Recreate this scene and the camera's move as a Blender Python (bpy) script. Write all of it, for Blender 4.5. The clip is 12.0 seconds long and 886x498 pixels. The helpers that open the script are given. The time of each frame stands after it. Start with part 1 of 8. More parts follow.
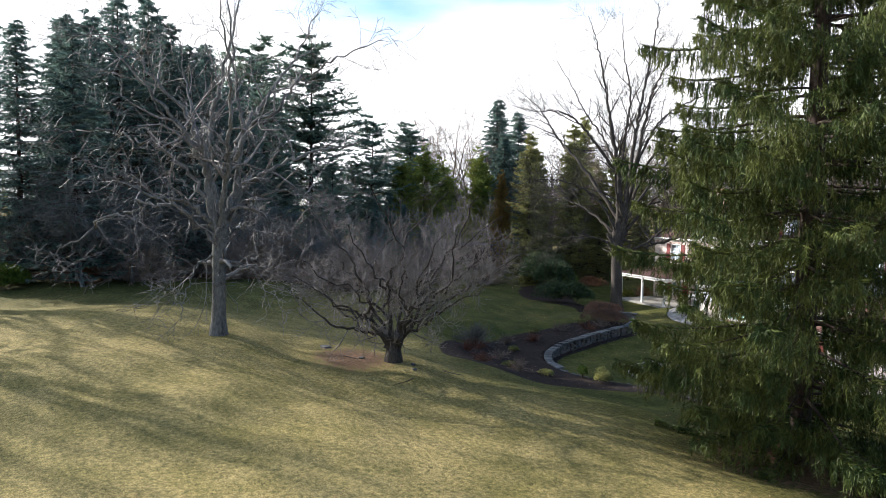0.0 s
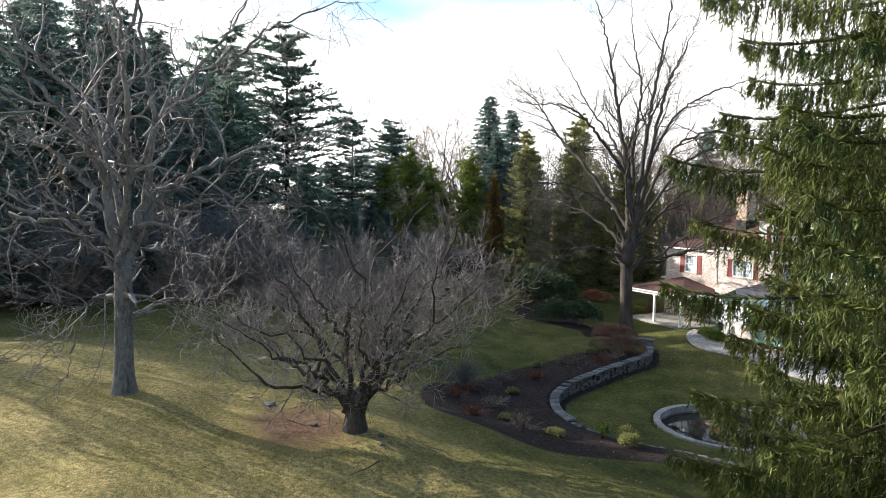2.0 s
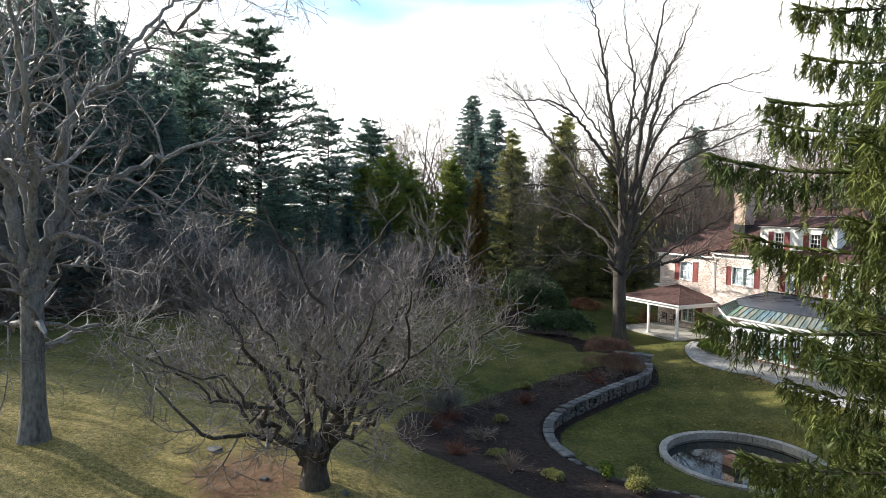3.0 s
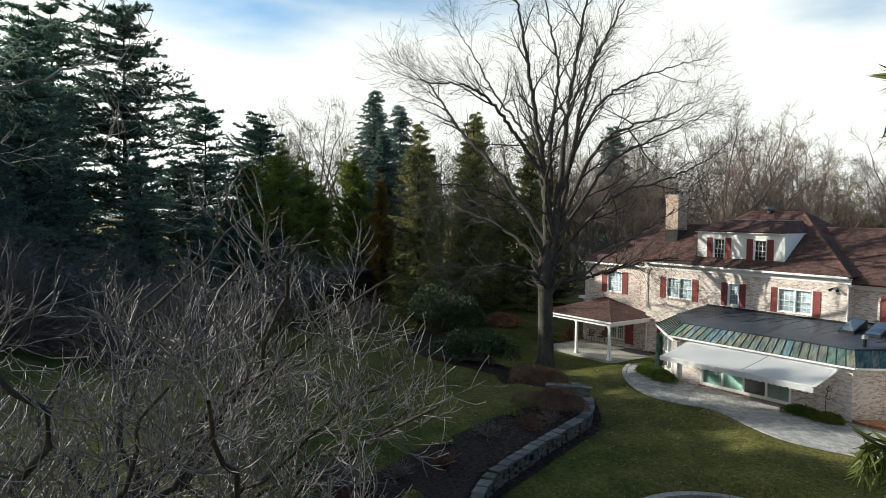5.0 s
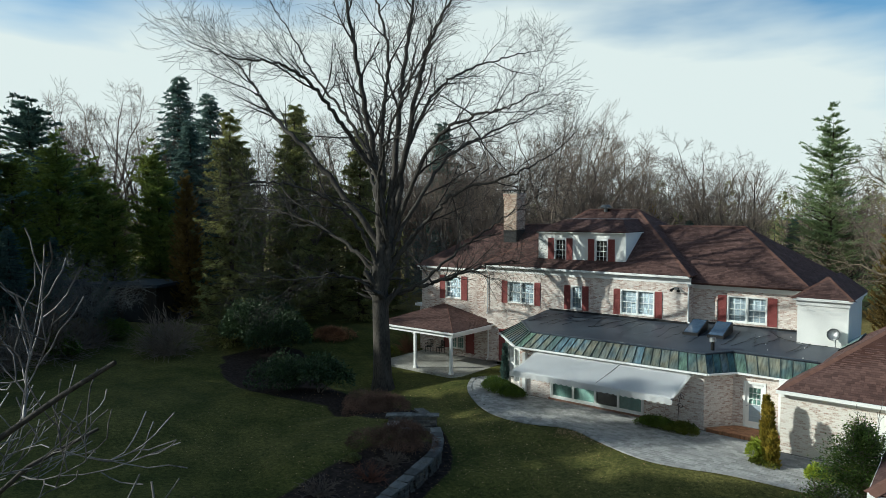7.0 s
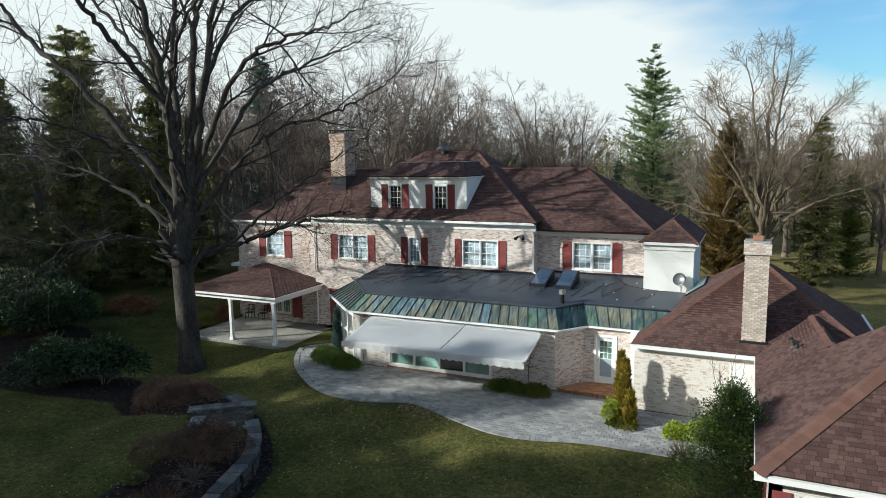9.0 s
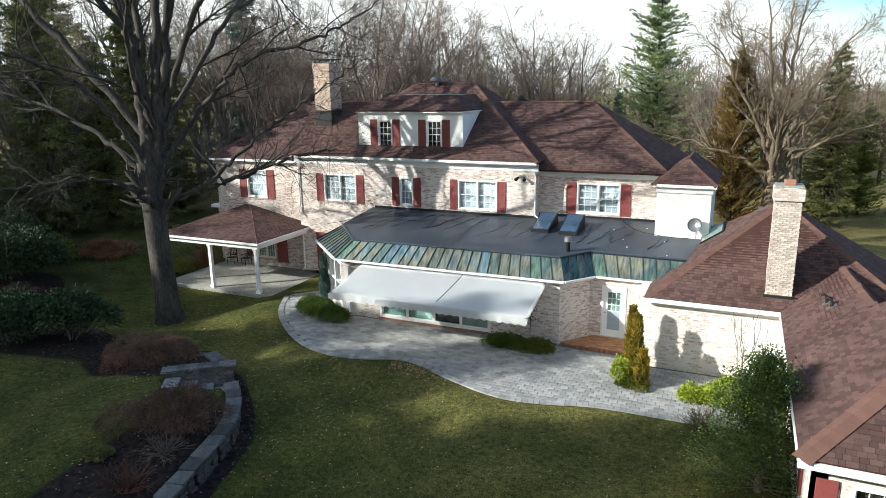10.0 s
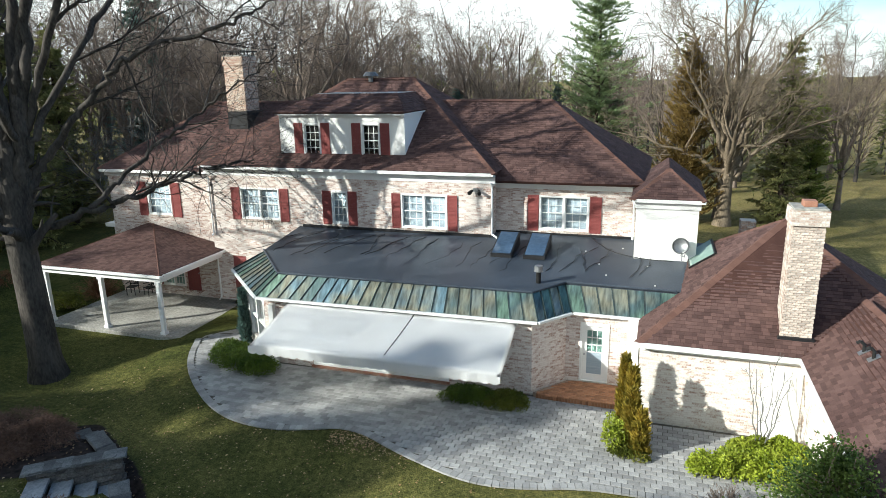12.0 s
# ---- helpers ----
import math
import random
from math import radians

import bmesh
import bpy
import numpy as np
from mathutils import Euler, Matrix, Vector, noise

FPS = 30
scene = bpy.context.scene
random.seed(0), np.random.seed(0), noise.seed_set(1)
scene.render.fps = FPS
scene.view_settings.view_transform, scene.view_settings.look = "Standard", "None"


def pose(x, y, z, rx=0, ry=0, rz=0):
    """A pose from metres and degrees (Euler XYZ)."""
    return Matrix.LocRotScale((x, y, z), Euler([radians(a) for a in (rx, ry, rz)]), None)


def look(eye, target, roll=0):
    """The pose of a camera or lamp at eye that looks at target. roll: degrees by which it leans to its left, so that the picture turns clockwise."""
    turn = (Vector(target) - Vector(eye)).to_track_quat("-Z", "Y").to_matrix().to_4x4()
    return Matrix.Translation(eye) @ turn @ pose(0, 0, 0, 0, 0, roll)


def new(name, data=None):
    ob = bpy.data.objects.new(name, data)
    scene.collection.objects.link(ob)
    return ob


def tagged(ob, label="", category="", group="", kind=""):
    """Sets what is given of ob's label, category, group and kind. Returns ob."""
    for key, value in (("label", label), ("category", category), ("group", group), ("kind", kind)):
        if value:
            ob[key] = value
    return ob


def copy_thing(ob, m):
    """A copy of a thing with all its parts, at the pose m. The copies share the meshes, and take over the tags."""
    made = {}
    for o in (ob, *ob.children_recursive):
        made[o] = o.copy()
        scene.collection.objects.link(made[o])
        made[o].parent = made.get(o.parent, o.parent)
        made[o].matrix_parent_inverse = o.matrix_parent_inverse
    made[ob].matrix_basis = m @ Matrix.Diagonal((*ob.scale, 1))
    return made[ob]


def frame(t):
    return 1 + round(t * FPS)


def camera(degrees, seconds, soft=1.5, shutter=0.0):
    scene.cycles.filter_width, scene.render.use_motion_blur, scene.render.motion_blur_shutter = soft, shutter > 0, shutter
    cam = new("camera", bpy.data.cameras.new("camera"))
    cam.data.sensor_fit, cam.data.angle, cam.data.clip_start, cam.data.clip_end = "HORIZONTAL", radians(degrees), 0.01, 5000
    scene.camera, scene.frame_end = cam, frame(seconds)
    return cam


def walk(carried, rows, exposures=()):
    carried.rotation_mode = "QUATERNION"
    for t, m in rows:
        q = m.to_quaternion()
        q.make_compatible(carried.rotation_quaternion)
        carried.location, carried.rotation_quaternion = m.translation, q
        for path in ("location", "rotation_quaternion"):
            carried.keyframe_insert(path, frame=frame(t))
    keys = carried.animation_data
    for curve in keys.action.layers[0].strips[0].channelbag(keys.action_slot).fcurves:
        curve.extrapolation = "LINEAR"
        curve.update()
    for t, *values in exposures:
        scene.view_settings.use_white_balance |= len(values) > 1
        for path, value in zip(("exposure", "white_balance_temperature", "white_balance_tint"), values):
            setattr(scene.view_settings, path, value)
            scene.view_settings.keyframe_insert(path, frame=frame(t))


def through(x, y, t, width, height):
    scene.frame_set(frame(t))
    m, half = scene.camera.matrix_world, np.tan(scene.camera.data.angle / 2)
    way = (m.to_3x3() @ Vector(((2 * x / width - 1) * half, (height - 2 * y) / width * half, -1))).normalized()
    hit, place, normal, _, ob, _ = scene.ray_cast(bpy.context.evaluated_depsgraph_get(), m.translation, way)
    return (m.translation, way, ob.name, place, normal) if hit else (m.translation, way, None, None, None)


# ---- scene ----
cam = camera(68.0, 12.0, soft=0.5)
PATH = [
    (0, (36.577, -52.803, 9.927), (34.766, -51.965, 9.788), 0.9),
    (0.5, (34.66, -51.783, 10.023), (32.849, -50.945, 9.883), 1.0),
    (1, (32.774, -50.906, 10.189), (30.965, -50.066, 10.045), 0.9),
    (1.5, (30.925, -49.893, 10.272), (29.109, -49.067, 10.134), 1.0),
    (2, (29.104, -48.838, 10.45), (27.305, -47.975, 10.314), 0.8),
    (2.5, (27.263, -47.892, 10.619), (25.484, -46.989, 10.484), 0.9),
    (2.7, (26.538, -47.523, 10.656), (24.76, -46.616, 10.523), 0.8),
    (4.3, (19.943, -43.651, 10.371), (18.22, -42.641, 10.261), 0.7),
    (4.5, (19.278, -43.215, 10.37), (17.577, -42.169, 10.263), 0.6),
    (5, (17.786, -42.256, 10.482), (16.158, -41.099, 10.374), 0.5),
    (5.5, (16.494, -41.339, 10.63), (14.94, -40.084, 10.52), 0.3),
    (6, (15.191, -40.459, 10.649), (13.724, -39.104, 10.539), 0.2),
    (6.5, (14.166, -39.535, 10.696), (12.789, -38.09, 10.586), 0.1),
    (7, (13.307, -38.513, 10.665), (12.035, -36.974, 10.555), -0.2),
    (7.5, (12.595, -37.418, 10.689), (11.446, -35.786, 10.578), -0.4),
    (7.7, (12.269, -36.971, 10.701), (11.181, -35.296, 10.587), -0.4),
    (9.3, (10.324, -33.19, 10.436), (9.499, -31.401, 10.094), -0.9),
    (9.5, (10.069, -32.723, 10.446), (9.254, -30.939, 10.055), -0.9),
    (10, (9.423, -31.571, 10.541), (8.612, -29.805, 10.066), -0.9),
    (10.5, (8.735, -30.503, 10.713), (7.927, -28.749, 10.191), -1.0),
    (11, (8.045, -29.484, 10.812), (7.263, -27.718, 10.295), -1.0),
    (11.5, (7.364, -28.347, 10.895), (6.658, -26.548, 10.381), -0.9),
    (12, (6.771, -27.04, 10.958), (6.162, -25.205, 10.447), -1.1),
]
walk(cam, [(t, look(eye, target, roll)) for t, eye, target, roll in PATH], [(0, 1.08, 6150, 12), (2.5, 1.28, 6450, 10), (4.5, 0.69, 6450, 5), (5.5, 0.36, 6300, 1), (6.5, 0.12, 6000, -2), (7.5, 0.05, 5750, -4), (9.5, 0.46, 6000, 3), (10.5, 0.98, 6050, 3), (12, 0.78, 6000, 2)])

# ---- light ----
SUN_DIR = Vector((0.78, 0.62, -0.43)).normalized()      # the way the sunlight travels
world = bpy.data.worlds.new("sky")
scene.world = world
world.use_nodes = True
wn, wl = world.node_tree.nodes, world.node_tree.links
wn.clear()
sky = wn.new("ShaderNodeTexSky")
sky.sky_type, sky.sun_disc = "NISHITA", False
sky.sun_elevation = math.asin(-SUN_DIR.z)
sky.sun_rotation = math.atan2(-SUN_DIR.x, -SUN_DIR.y)
sky.air_density, sky.dust_density, sky.ozone_density = 1.0, 0.8, 1.6
coord = wn.new("ShaderNodeTexCoord")
stretch = wn.new("ShaderNodeMapping")
stretch.inputs["Scale"].default_value = (1.0, 1.0, 4.0)
stretch.inputs["Location"].default_value = (2.35, 1.2, 0.4)
cloud = wn.new("ShaderNodeTexNoise")
cloud.inputs["Scale"].default_value, cloud.inputs["Detail"].default_value, cloud.inputs["Roughness"].default_value = 1.1, 6.0, 0.5
axis = wn.new("ShaderNodeSeparateXYZ")
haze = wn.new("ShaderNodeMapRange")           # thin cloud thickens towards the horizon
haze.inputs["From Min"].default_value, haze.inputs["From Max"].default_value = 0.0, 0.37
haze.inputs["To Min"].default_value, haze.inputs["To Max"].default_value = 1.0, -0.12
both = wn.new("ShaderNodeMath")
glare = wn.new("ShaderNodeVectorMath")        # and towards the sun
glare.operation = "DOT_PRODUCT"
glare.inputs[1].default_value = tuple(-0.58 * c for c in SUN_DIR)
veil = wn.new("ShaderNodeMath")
cramp = wn.new("ShaderNodeValToRGB")
cramp.color_ramp.elements[0].position, cramp.color_ramp.elements[1].position = 0.54, 0.86
cramp.color_ramp.elements[0].color = (0.06, 0.06, 0.06, 1)
cmix = wn.new("ShaderNodeMixRGB")
cmix.inputs["Color2"].default_value = (16.6, 16.5, 15.8, 1)
back = wn.new("ShaderNodeBackground")
back.inputs["Strength"].default_value = 0.048
wout = wn.new("ShaderNodeOutputWorld")
wl.new(coord.outputs["Generated"], stretch.inputs["Vector"])
wl.new(stretch.outputs["Vector"], cloud.inputs["Vector"])
wl.new(coord.outputs["Generated"], axis.inputs["Vector"])
wl.new(axis.outputs["Z"], haze.inputs["Value"])
swell = wn.new("ShaderNodeMath")              # firmer edges to the cloud
swell.operation = "MULTIPLY_ADD"
swell.inputs[1].default_value, swell.inputs[2].default_value = 1.9, -0.45
wl.new(cloud.outputs["Fac"], swell.inputs[0])
wl.new(swell.outputs[0], both.inputs[0])
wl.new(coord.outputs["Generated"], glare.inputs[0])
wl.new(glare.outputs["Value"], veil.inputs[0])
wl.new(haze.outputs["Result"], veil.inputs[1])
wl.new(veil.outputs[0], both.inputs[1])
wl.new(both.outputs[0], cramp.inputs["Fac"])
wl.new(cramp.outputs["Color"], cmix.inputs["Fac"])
clear = wn.new("ShaderNodeMixRGB")            # crisp winter blue
clear.blend_type = "MULTIPLY"
clear.inputs["Fac"].default_value, clear.inputs["Color2"].default_value = 1.0, (1.55, 2.2, 2.55, 1)
wl.new(sky.outputs["Color"], clear.inputs["Color1"])
wl.new(clear.outputs["Color"], cmix.inputs["Color1"])
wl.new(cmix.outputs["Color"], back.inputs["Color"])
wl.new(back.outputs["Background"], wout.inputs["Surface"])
sun_data = bpy.data.lights.new("sun", "SUN")
sun_data.energy, sun_data.angle, sun_data.color = 5.0, radians(0.55), (1.0, 0.93, 0.83)
sun = new("sun", sun_data)
sun.matrix_world = look((0, 0, 60), Vector((0, 0, 60)) + SUN_DIR)

# ---- materials ----
def nodes_of(name):
    m = bpy.data.materials.new(name)
    m.use_nodes = True
    nt = m.node_tree
    return m, nt.nodes, nt.links, nt.nodes["Principled BSDF"]


def rgba(c):
    return (c[0], c[1], c[2], 1.0)


def surface(name, c1, c2, scale=3.0, fine=40.0, rough=0.7, bump=0.15, metal=0.0, vary=0.0, c3=None, island=False, spec=0.3, stretch=(1, 1, 1), bump_dist=0.01):
    """Two colours mixed by coarse and fine noise, with relief; vary: brightness from object to object or island to island."""
    m, n, l, p = nodes_of(name)
    tc = n.new("ShaderNodeTexCoord")
    mp = n.new("ShaderNodeMapping")
    mp.inputs["Scale"].default_value = stretch
    l.new(tc.outputs["Object"], mp.inputs["Vector"])
    a = n.new("ShaderNodeTexNoise")
    a.inputs["Scale"].default_value, a.inputs["Detail"].default_value = scale, 5.0
    b = n.new("ShaderNodeTexNoise")
    b.inputs["Scale"].default_value, b.inputs["Detail"].default_value = fine, 4.0
    l.new(mp.outputs["Vector"], a.inputs["Vector"])
    l.new(mp.outputs["Vector"], b.inputs["Vector"])
    add = n.new("ShaderNodeMath")
    add.operation = "MULTIPLY_ADD"
    add.inputs[1].default_value = 0.5
    half = n.new("ShaderNodeMath")
    half.operation = "MULTIPLY"
    half.inputs[1].default_value = 0.5
    l.new(b.outputs["Fac"], half.inputs[0])
    l.new(a.outputs["Fac"], add.inputs[0])
    l.new(half.outputs[0], add.inputs[2])
    ramp = n.new("ShaderNodeValToRGB")
    e = ramp.color_ramp.elements
    e[0].position, e[1].position = 0.36, 0.64
    e[0].color, e[1].color = rgba(c1), rgba(c2)
    if c3:
        x = e.new(0.5)
        x.color = rgba(c3)
    l.new(add.outputs[0], ramp.inputs["Fac"])
    out = ramp.outputs["Color"]
    if vary:
        src = n.new("ShaderNodeNewGeometry" if island else "ShaderNodeObjectInfo")
        mr = n.new("ShaderNodeMapRange")
        mr.inputs["To Min"].default_value, mr.inputs["To Max"].default_value = 1 - vary, 1 + vary
        l.new(src.outputs["Random Per Island" if island else "Random"], mr.inputs["Value"])
        hsv = n.new("ShaderNodeHueSaturation")
        l.new(mr.outputs["Result"], hsv.inputs["Value"])
        l.new(out, hsv.inputs["Color"])
        out = hsv.outputs["Color"]
    l.new(out, p.inputs["Base Color"])
    p.inputs["Roughness"].default_value, p.inputs["Metallic"].default_value = rough, metal
    p.inputs["Specular IOR Level"].default_value = spec
    if bump:
        bp = n.new("ShaderNodeBump")
        bp.inputs["Strength"].default_value, bp.inputs["Distance"].default_value = bump, bump_dist
        l.new(b.outputs["Fac"], bp.inputs["Height"])
        l.new(bp.outputs["Normal"], p.inputs["Normal"])
    return m


def leafy(name, c1, c2, vary=0.35, rough=0.6, through=0.25, scale=0.6):
    """Foliage: colour from clump to clump and leaf to leaf, some light passing through."""
    m, n, l, p = nodes_of(name)
    tc = n.new("ShaderNodeTexCoord")
    a = n.new("ShaderNodeTexNoise")
    a.inputs["Scale"].default_value, a.inputs["Detail"].default_value = scale, 3.0
    l.new(tc.outputs["Object"], a.inputs["Vector"])
    ramp = n.new("ShaderNodeValToRGB")
    e = ramp.color_ramp.elements
    e[0].position, e[1].position = 0.35, 0.65
    e[0].color, e[1].color = rgba(c1), rgba(c2)
    l.new(a.outputs["Fac"], ramp.inputs["Fac"])
    geo = n.new("ShaderNodeNewGeometry")
    info = n.new("ShaderNodeObjectInfo")
    mr = n.new("ShaderNodeMapRange")
    mr.inputs["To Min"].default_value, mr.inputs["To Max"].default_value = 1 - vary, 1 + vary
    l.new(geo.outputs["Random Per Island"], mr.inputs["Value"])
    mr2 = n.new("ShaderNodeMapRange")
    mr2.inputs["To Min"].default_value, mr2.inputs["To Max"].default_value = 0.8, 1.2
    l.new(info.outputs["Random"], mr2.inputs["Value"])
    mul = n.new("ShaderNodeMath")
    mul.operation = "MULTIPLY"
    l.new(mr.outputs["Result"], mul.inputs[0])
    l.new(mr2.outputs["Result"], mul.inputs[1])
    hsv = n.new("ShaderNodeHueSaturation")
    l.new(mul.outputs[0], hsv.inputs["Value"])
    l.new(ramp.outputs["Color"], hsv.inputs["Color"])
    l.new(hsv.outputs["Color"], p.inputs["Base Color"])
    p.inputs["Roughness"].default_value = rough
    p.inputs["Specular IOR Level"].default_value = 0.25
    if through:
        tr = n.new("ShaderNodeBsdfTranslucent")
        l.new(hsv.outputs["Color"], tr.inputs["Color"])
        mx = n.new("ShaderNodeMixShader")
        mx.inputs["Fac"].default_value = through
        l.new(p.outputs["BSDF"], mx.inputs[1])
        l.new(tr.outputs["BSDF"], mx.inputs[2])
        l.new(mx.outputs["Shader"], n["Material Output"].inputs["Surface"])
    return m


def brickwork(name, paint, worn, mortar, wear=0.5, red=(0.28, 0.12, 0.08), width=0.22, row=0.075, soft=0.14):
    """Bricks under thin old whitewash, rubbed off here and there; the joints are sunk."""
    m, n, l, p = nodes_of(name)
    tc = n.new("ShaderNodeTexCoord")
    sep = n.new("ShaderNodeSeparateXYZ")
    l.new(tc.outputs["Object"], sep.inputs["Vector"])
    add = n.new("ShaderNodeMath")
    l.new(sep.outputs["X"], add.inputs[0])
    l.new(sep.outputs["Y"], add.inputs[1])
    com = n.new("ShaderNodeCombineXYZ")
    l.new(add.outputs[0], com.inputs["X"])
    l.new(sep.outputs["Z"], com.inputs["Y"])
    br = n.new("ShaderNodeTexBrick")
    br.inputs["Scale"].default_value = 1.0
    br.inputs["Brick Width"].default_value, br.inputs["Row Height"].default_value = width, row
    br.inputs["Mortar Size"].default_value, br.inputs["Mortar Smooth"].default_value = 0.008, 0.3
    br.inputs["Color1"].default_value, br.inputs["Color2"].default_value = rgba((0, 0, 0)), rgba((1, 1, 1))
    br.inputs["Mortar"].default_value = rgba((0.2, 0.2, 0.2))
    br.inputs["Bias"].default_value = 0.0
    l.new(com.outputs["Vector"], br.inputs["Vector"])
    big = n.new("ShaderNodeTexNoise")
    big.inputs["Scale"].default_value, big.inputs["Detail"].default_value = 0.55, 5.0
    l.new(tc.outputs["Object"], big.inputs["Vector"])
    grain = n.new("ShaderNodeTexNoise")
    grain.inputs["Scale"].default_value, grain.inputs["Detail"].default_value = 24.0, 5.0
    l.new(tc.outputs["Object"], grain.inputs["Vector"])
    # how far the paint has gone: by brick, by stretch of wall and by grain
    s1 = n.new("ShaderNodeMath")
    s1.operation = "MULTIPLY_ADD"
    s1.inputs[1].default_value = 0.28
    l.new(big.outputs["Fac"], s1.inputs[0])
    bw = n.new("ShaderNodeMath")
    bw.operation = "MULTIPLY_ADD"
    bw.inputs[1].default_value = 0.27
    l.new(br.outputs["Color"], bw.inputs[0])
    gr = n.new("ShaderNodeMath")
    gr.operation = "MULTIPLY"
    gr.inputs[1].default_value = 0.60
    l.new(grain.outputs["Fac"], gr.inputs[0])
    l.new(gr.outputs[0], bw.inputs[2])
    l.new(bw.outputs[0], s1.inputs[2])
    ramp = n.new("ShaderNodeValToRGB")
    e = ramp.color_ramp.elements
    mid = 0.685 - 0.3 * wear
    e[0].position, e[1].position = mid - soft, min(1.0, mid + soft * 1.6)
    e[0].color, e[1].color = rgba(paint), rgba(red)
    x = e.new(mid)
    x.color = rgba(worn)
    l.new(s1.outputs[0], ramp.inputs["Fac"])
    mx = n.new("ShaderNodeMixRGB")
    mx.inputs["Color2"].default_value = rgba(mortar)
    l.new(br.outputs["Fac"], mx.inputs["Fac"])
    l.new(ramp.outputs["Color"], mx.inputs["Color1"])
    l.new(mx.outputs["Color"], p.inputs["Base Color"])
    p.inputs["Roughness"].default_value = 0.85
    p.inputs["Specular IOR Level"].default_value = 0.2
    inv = n.new("ShaderNodeMath")
    inv.operation = "MULTIPLY_ADD"
    inv.inputs[1].default_value = -1.0
    l.new(br.outputs["Fac"], inv.inputs[0])
    l.new(grain.outputs["Fac"], inv.inputs[2])
    bp = n.new("ShaderNodeBump")
    bp.inputs["Strength"].default_value, bp.inputs["Distance"].default_value = 0.6, 0.012
    l.new(inv.outputs[0], bp.inputs["Height"])
    l.new(bp.outputs["Normal"], p.inputs["Normal"])
    return m


def glassy(name, tint, rough=0.02):
    m, n, l, p = nodes_of(name)
    p.inputs["Base Color"].default_value = rgba(tint)
    p.inputs["Roughness"].default_value = rough
    p.inputs["Transmission Weight"].default_value = 1.0
    p.inputs["IOR"].default_value = 1.45
    return m


def lawn_material():
    """Winter turf: tan where the sun dries it, greener lower down, with soil and thatch showing."""
    m, n, l, p = nodes_of("winter_turf")
    tc = n.new("ShaderNodeTexCoord")
    noises = []
    for sc, det in ((0.06, 4.0), (0.55, 5.0), (6.0, 8.0), (22.0, 6.0)):
        t = n.new("ShaderNodeTexNoise")
        t.inputs["Scale"].default_value, t.inputs["Detail"].default_value = sc, det
        l.new(tc.outputs["Object"], t.inputs["Vector"])
        noises.append(t)
    attr = n.new("ShaderNodeVertexColor")
    attr.layer_name = "turf"
    sep = n.new("ShaderNodeSeparateColor")
    l.new(attr.outputs["Color"], sep.inputs["Color"])

    def ramp(src, p0, p1, ca, cb):
        r = n.new("ShaderNodeValToRGB")
        r.color_ramp.elements[0].position, r.color_ramp.elements[1].position = p0, p1
        r.color_ramp.elements[0].color, r.color_ramp.elements[1].color = rgba(ca), rgba(cb)
        l.new(src, r.inputs["Fac"])
        return r.outputs["Color"]

    def mix(fac, a, b, kind="MIX"):
        x = n.new("ShaderNodeMixRGB")
        x.blend_type = kind
        if isinstance(fac, float):
            x.inputs["Fac"].default_value = fac
        else:
            l.new(fac, x.inputs["Fac"])
        l.new(a, x.inputs["Color1"])
        l.new(b, x.inputs["Color2"])
        return x.outputs["Color"]

    green = ramp(noises[1].outputs["Fac"], 0.35, 0.65, (0.038, 0.050, 0.014), (0.078, 0.084, 0.024))
    tan = ramp(noises[1].outputs["Fac"], 0.3, 0.68, (0.215, 0.185, 0.075), (0.33, 0.268, 0.13))
    dirt = ramp(noises[2].outputs["Fac"], 0.3, 0.7, (0.085, 0.056, 0.036), (0.215, 0.130, 0.080))
    mulch = ramp(noises[2].outputs["Fac"], 0.3, 0.72, (0.012, 0.0095, 0.009), (0.05, 0.037, 0.032))
    drya = n.new("ShaderNodeMath")
    drya.operation = "MULTIPLY_ADD"
    drya.inputs[1].default_value = 0.9
    l.new(noises[0].outputs["Fac"], drya.inputs[0])
    off = n.new("ShaderNodeMath")
    off.operation = "SUBTRACT"
    off.inputs[1].default_value = 0.45
    l.new(sep.outputs["Red"], off.inputs[0])
    l.new(off.outputs[0], drya.inputs[2])
    turf = mix(drya.outputs[0], green, tan)
    speck = ramp(noises[3].outputs["Fac"], 0.25, 0.75, (0.28, 0.30, 0.27), (1.75, 1.68, 1.55))
    tuft = ramp(noises[2].outputs["Fac"], 0.3, 0.7, (0.55, 0.6, 0.54), (1.42, 1.36, 1.28))
    turf = mix(1.0, mix(1.0, turf, speck, "MULTIPLY"), tuft, "MULTIPLY")

    def edge(channel, width):
        a = n.new("ShaderNodeMath")
        a.operation = "MULTIPLY_ADD"
        a.inputs[1].default_value = width
        l.new(noises[2].outputs["Fac"], a.inputs[0])
        l.new(channel, a.inputs[2])
        r = n.new("ShaderNodeMapRange")
        r.inputs["From Min"].default_value, r.inputs["From Max"].default_value = 0.45 + width * 0.5, 0.6 + width * 0.5
        l.new(a.outputs[0], r.inputs["Value"])
        return r.outputs["Result"]

    col = mix(edge(sep.outputs["Green"], 0.7), turf, dirt)
    col = mix(edge(sep.outputs["Blue"], 0.25), col, mulch)
    l.new(col, p.inputs["Base Color"])
    p.inputs["Roughness"].default_value = 0.95
    p.inputs["Specular IOR Level"].default_value = 0.1
    hsum = n.new("ShaderNodeMath")
    l.new(noises[3].outputs["Fac"], hsum.inputs[0])
    l.new(noises[2].outputs["Fac"], hsum.inputs[1])
    bp = n.new("ShaderNodeBump")
    bp.inputs["Strength"].default_value, bp.inputs["Distance"].default_value = 0.7, 0.05
    l.new(hsum.outputs[0], bp.inputs["Height"])
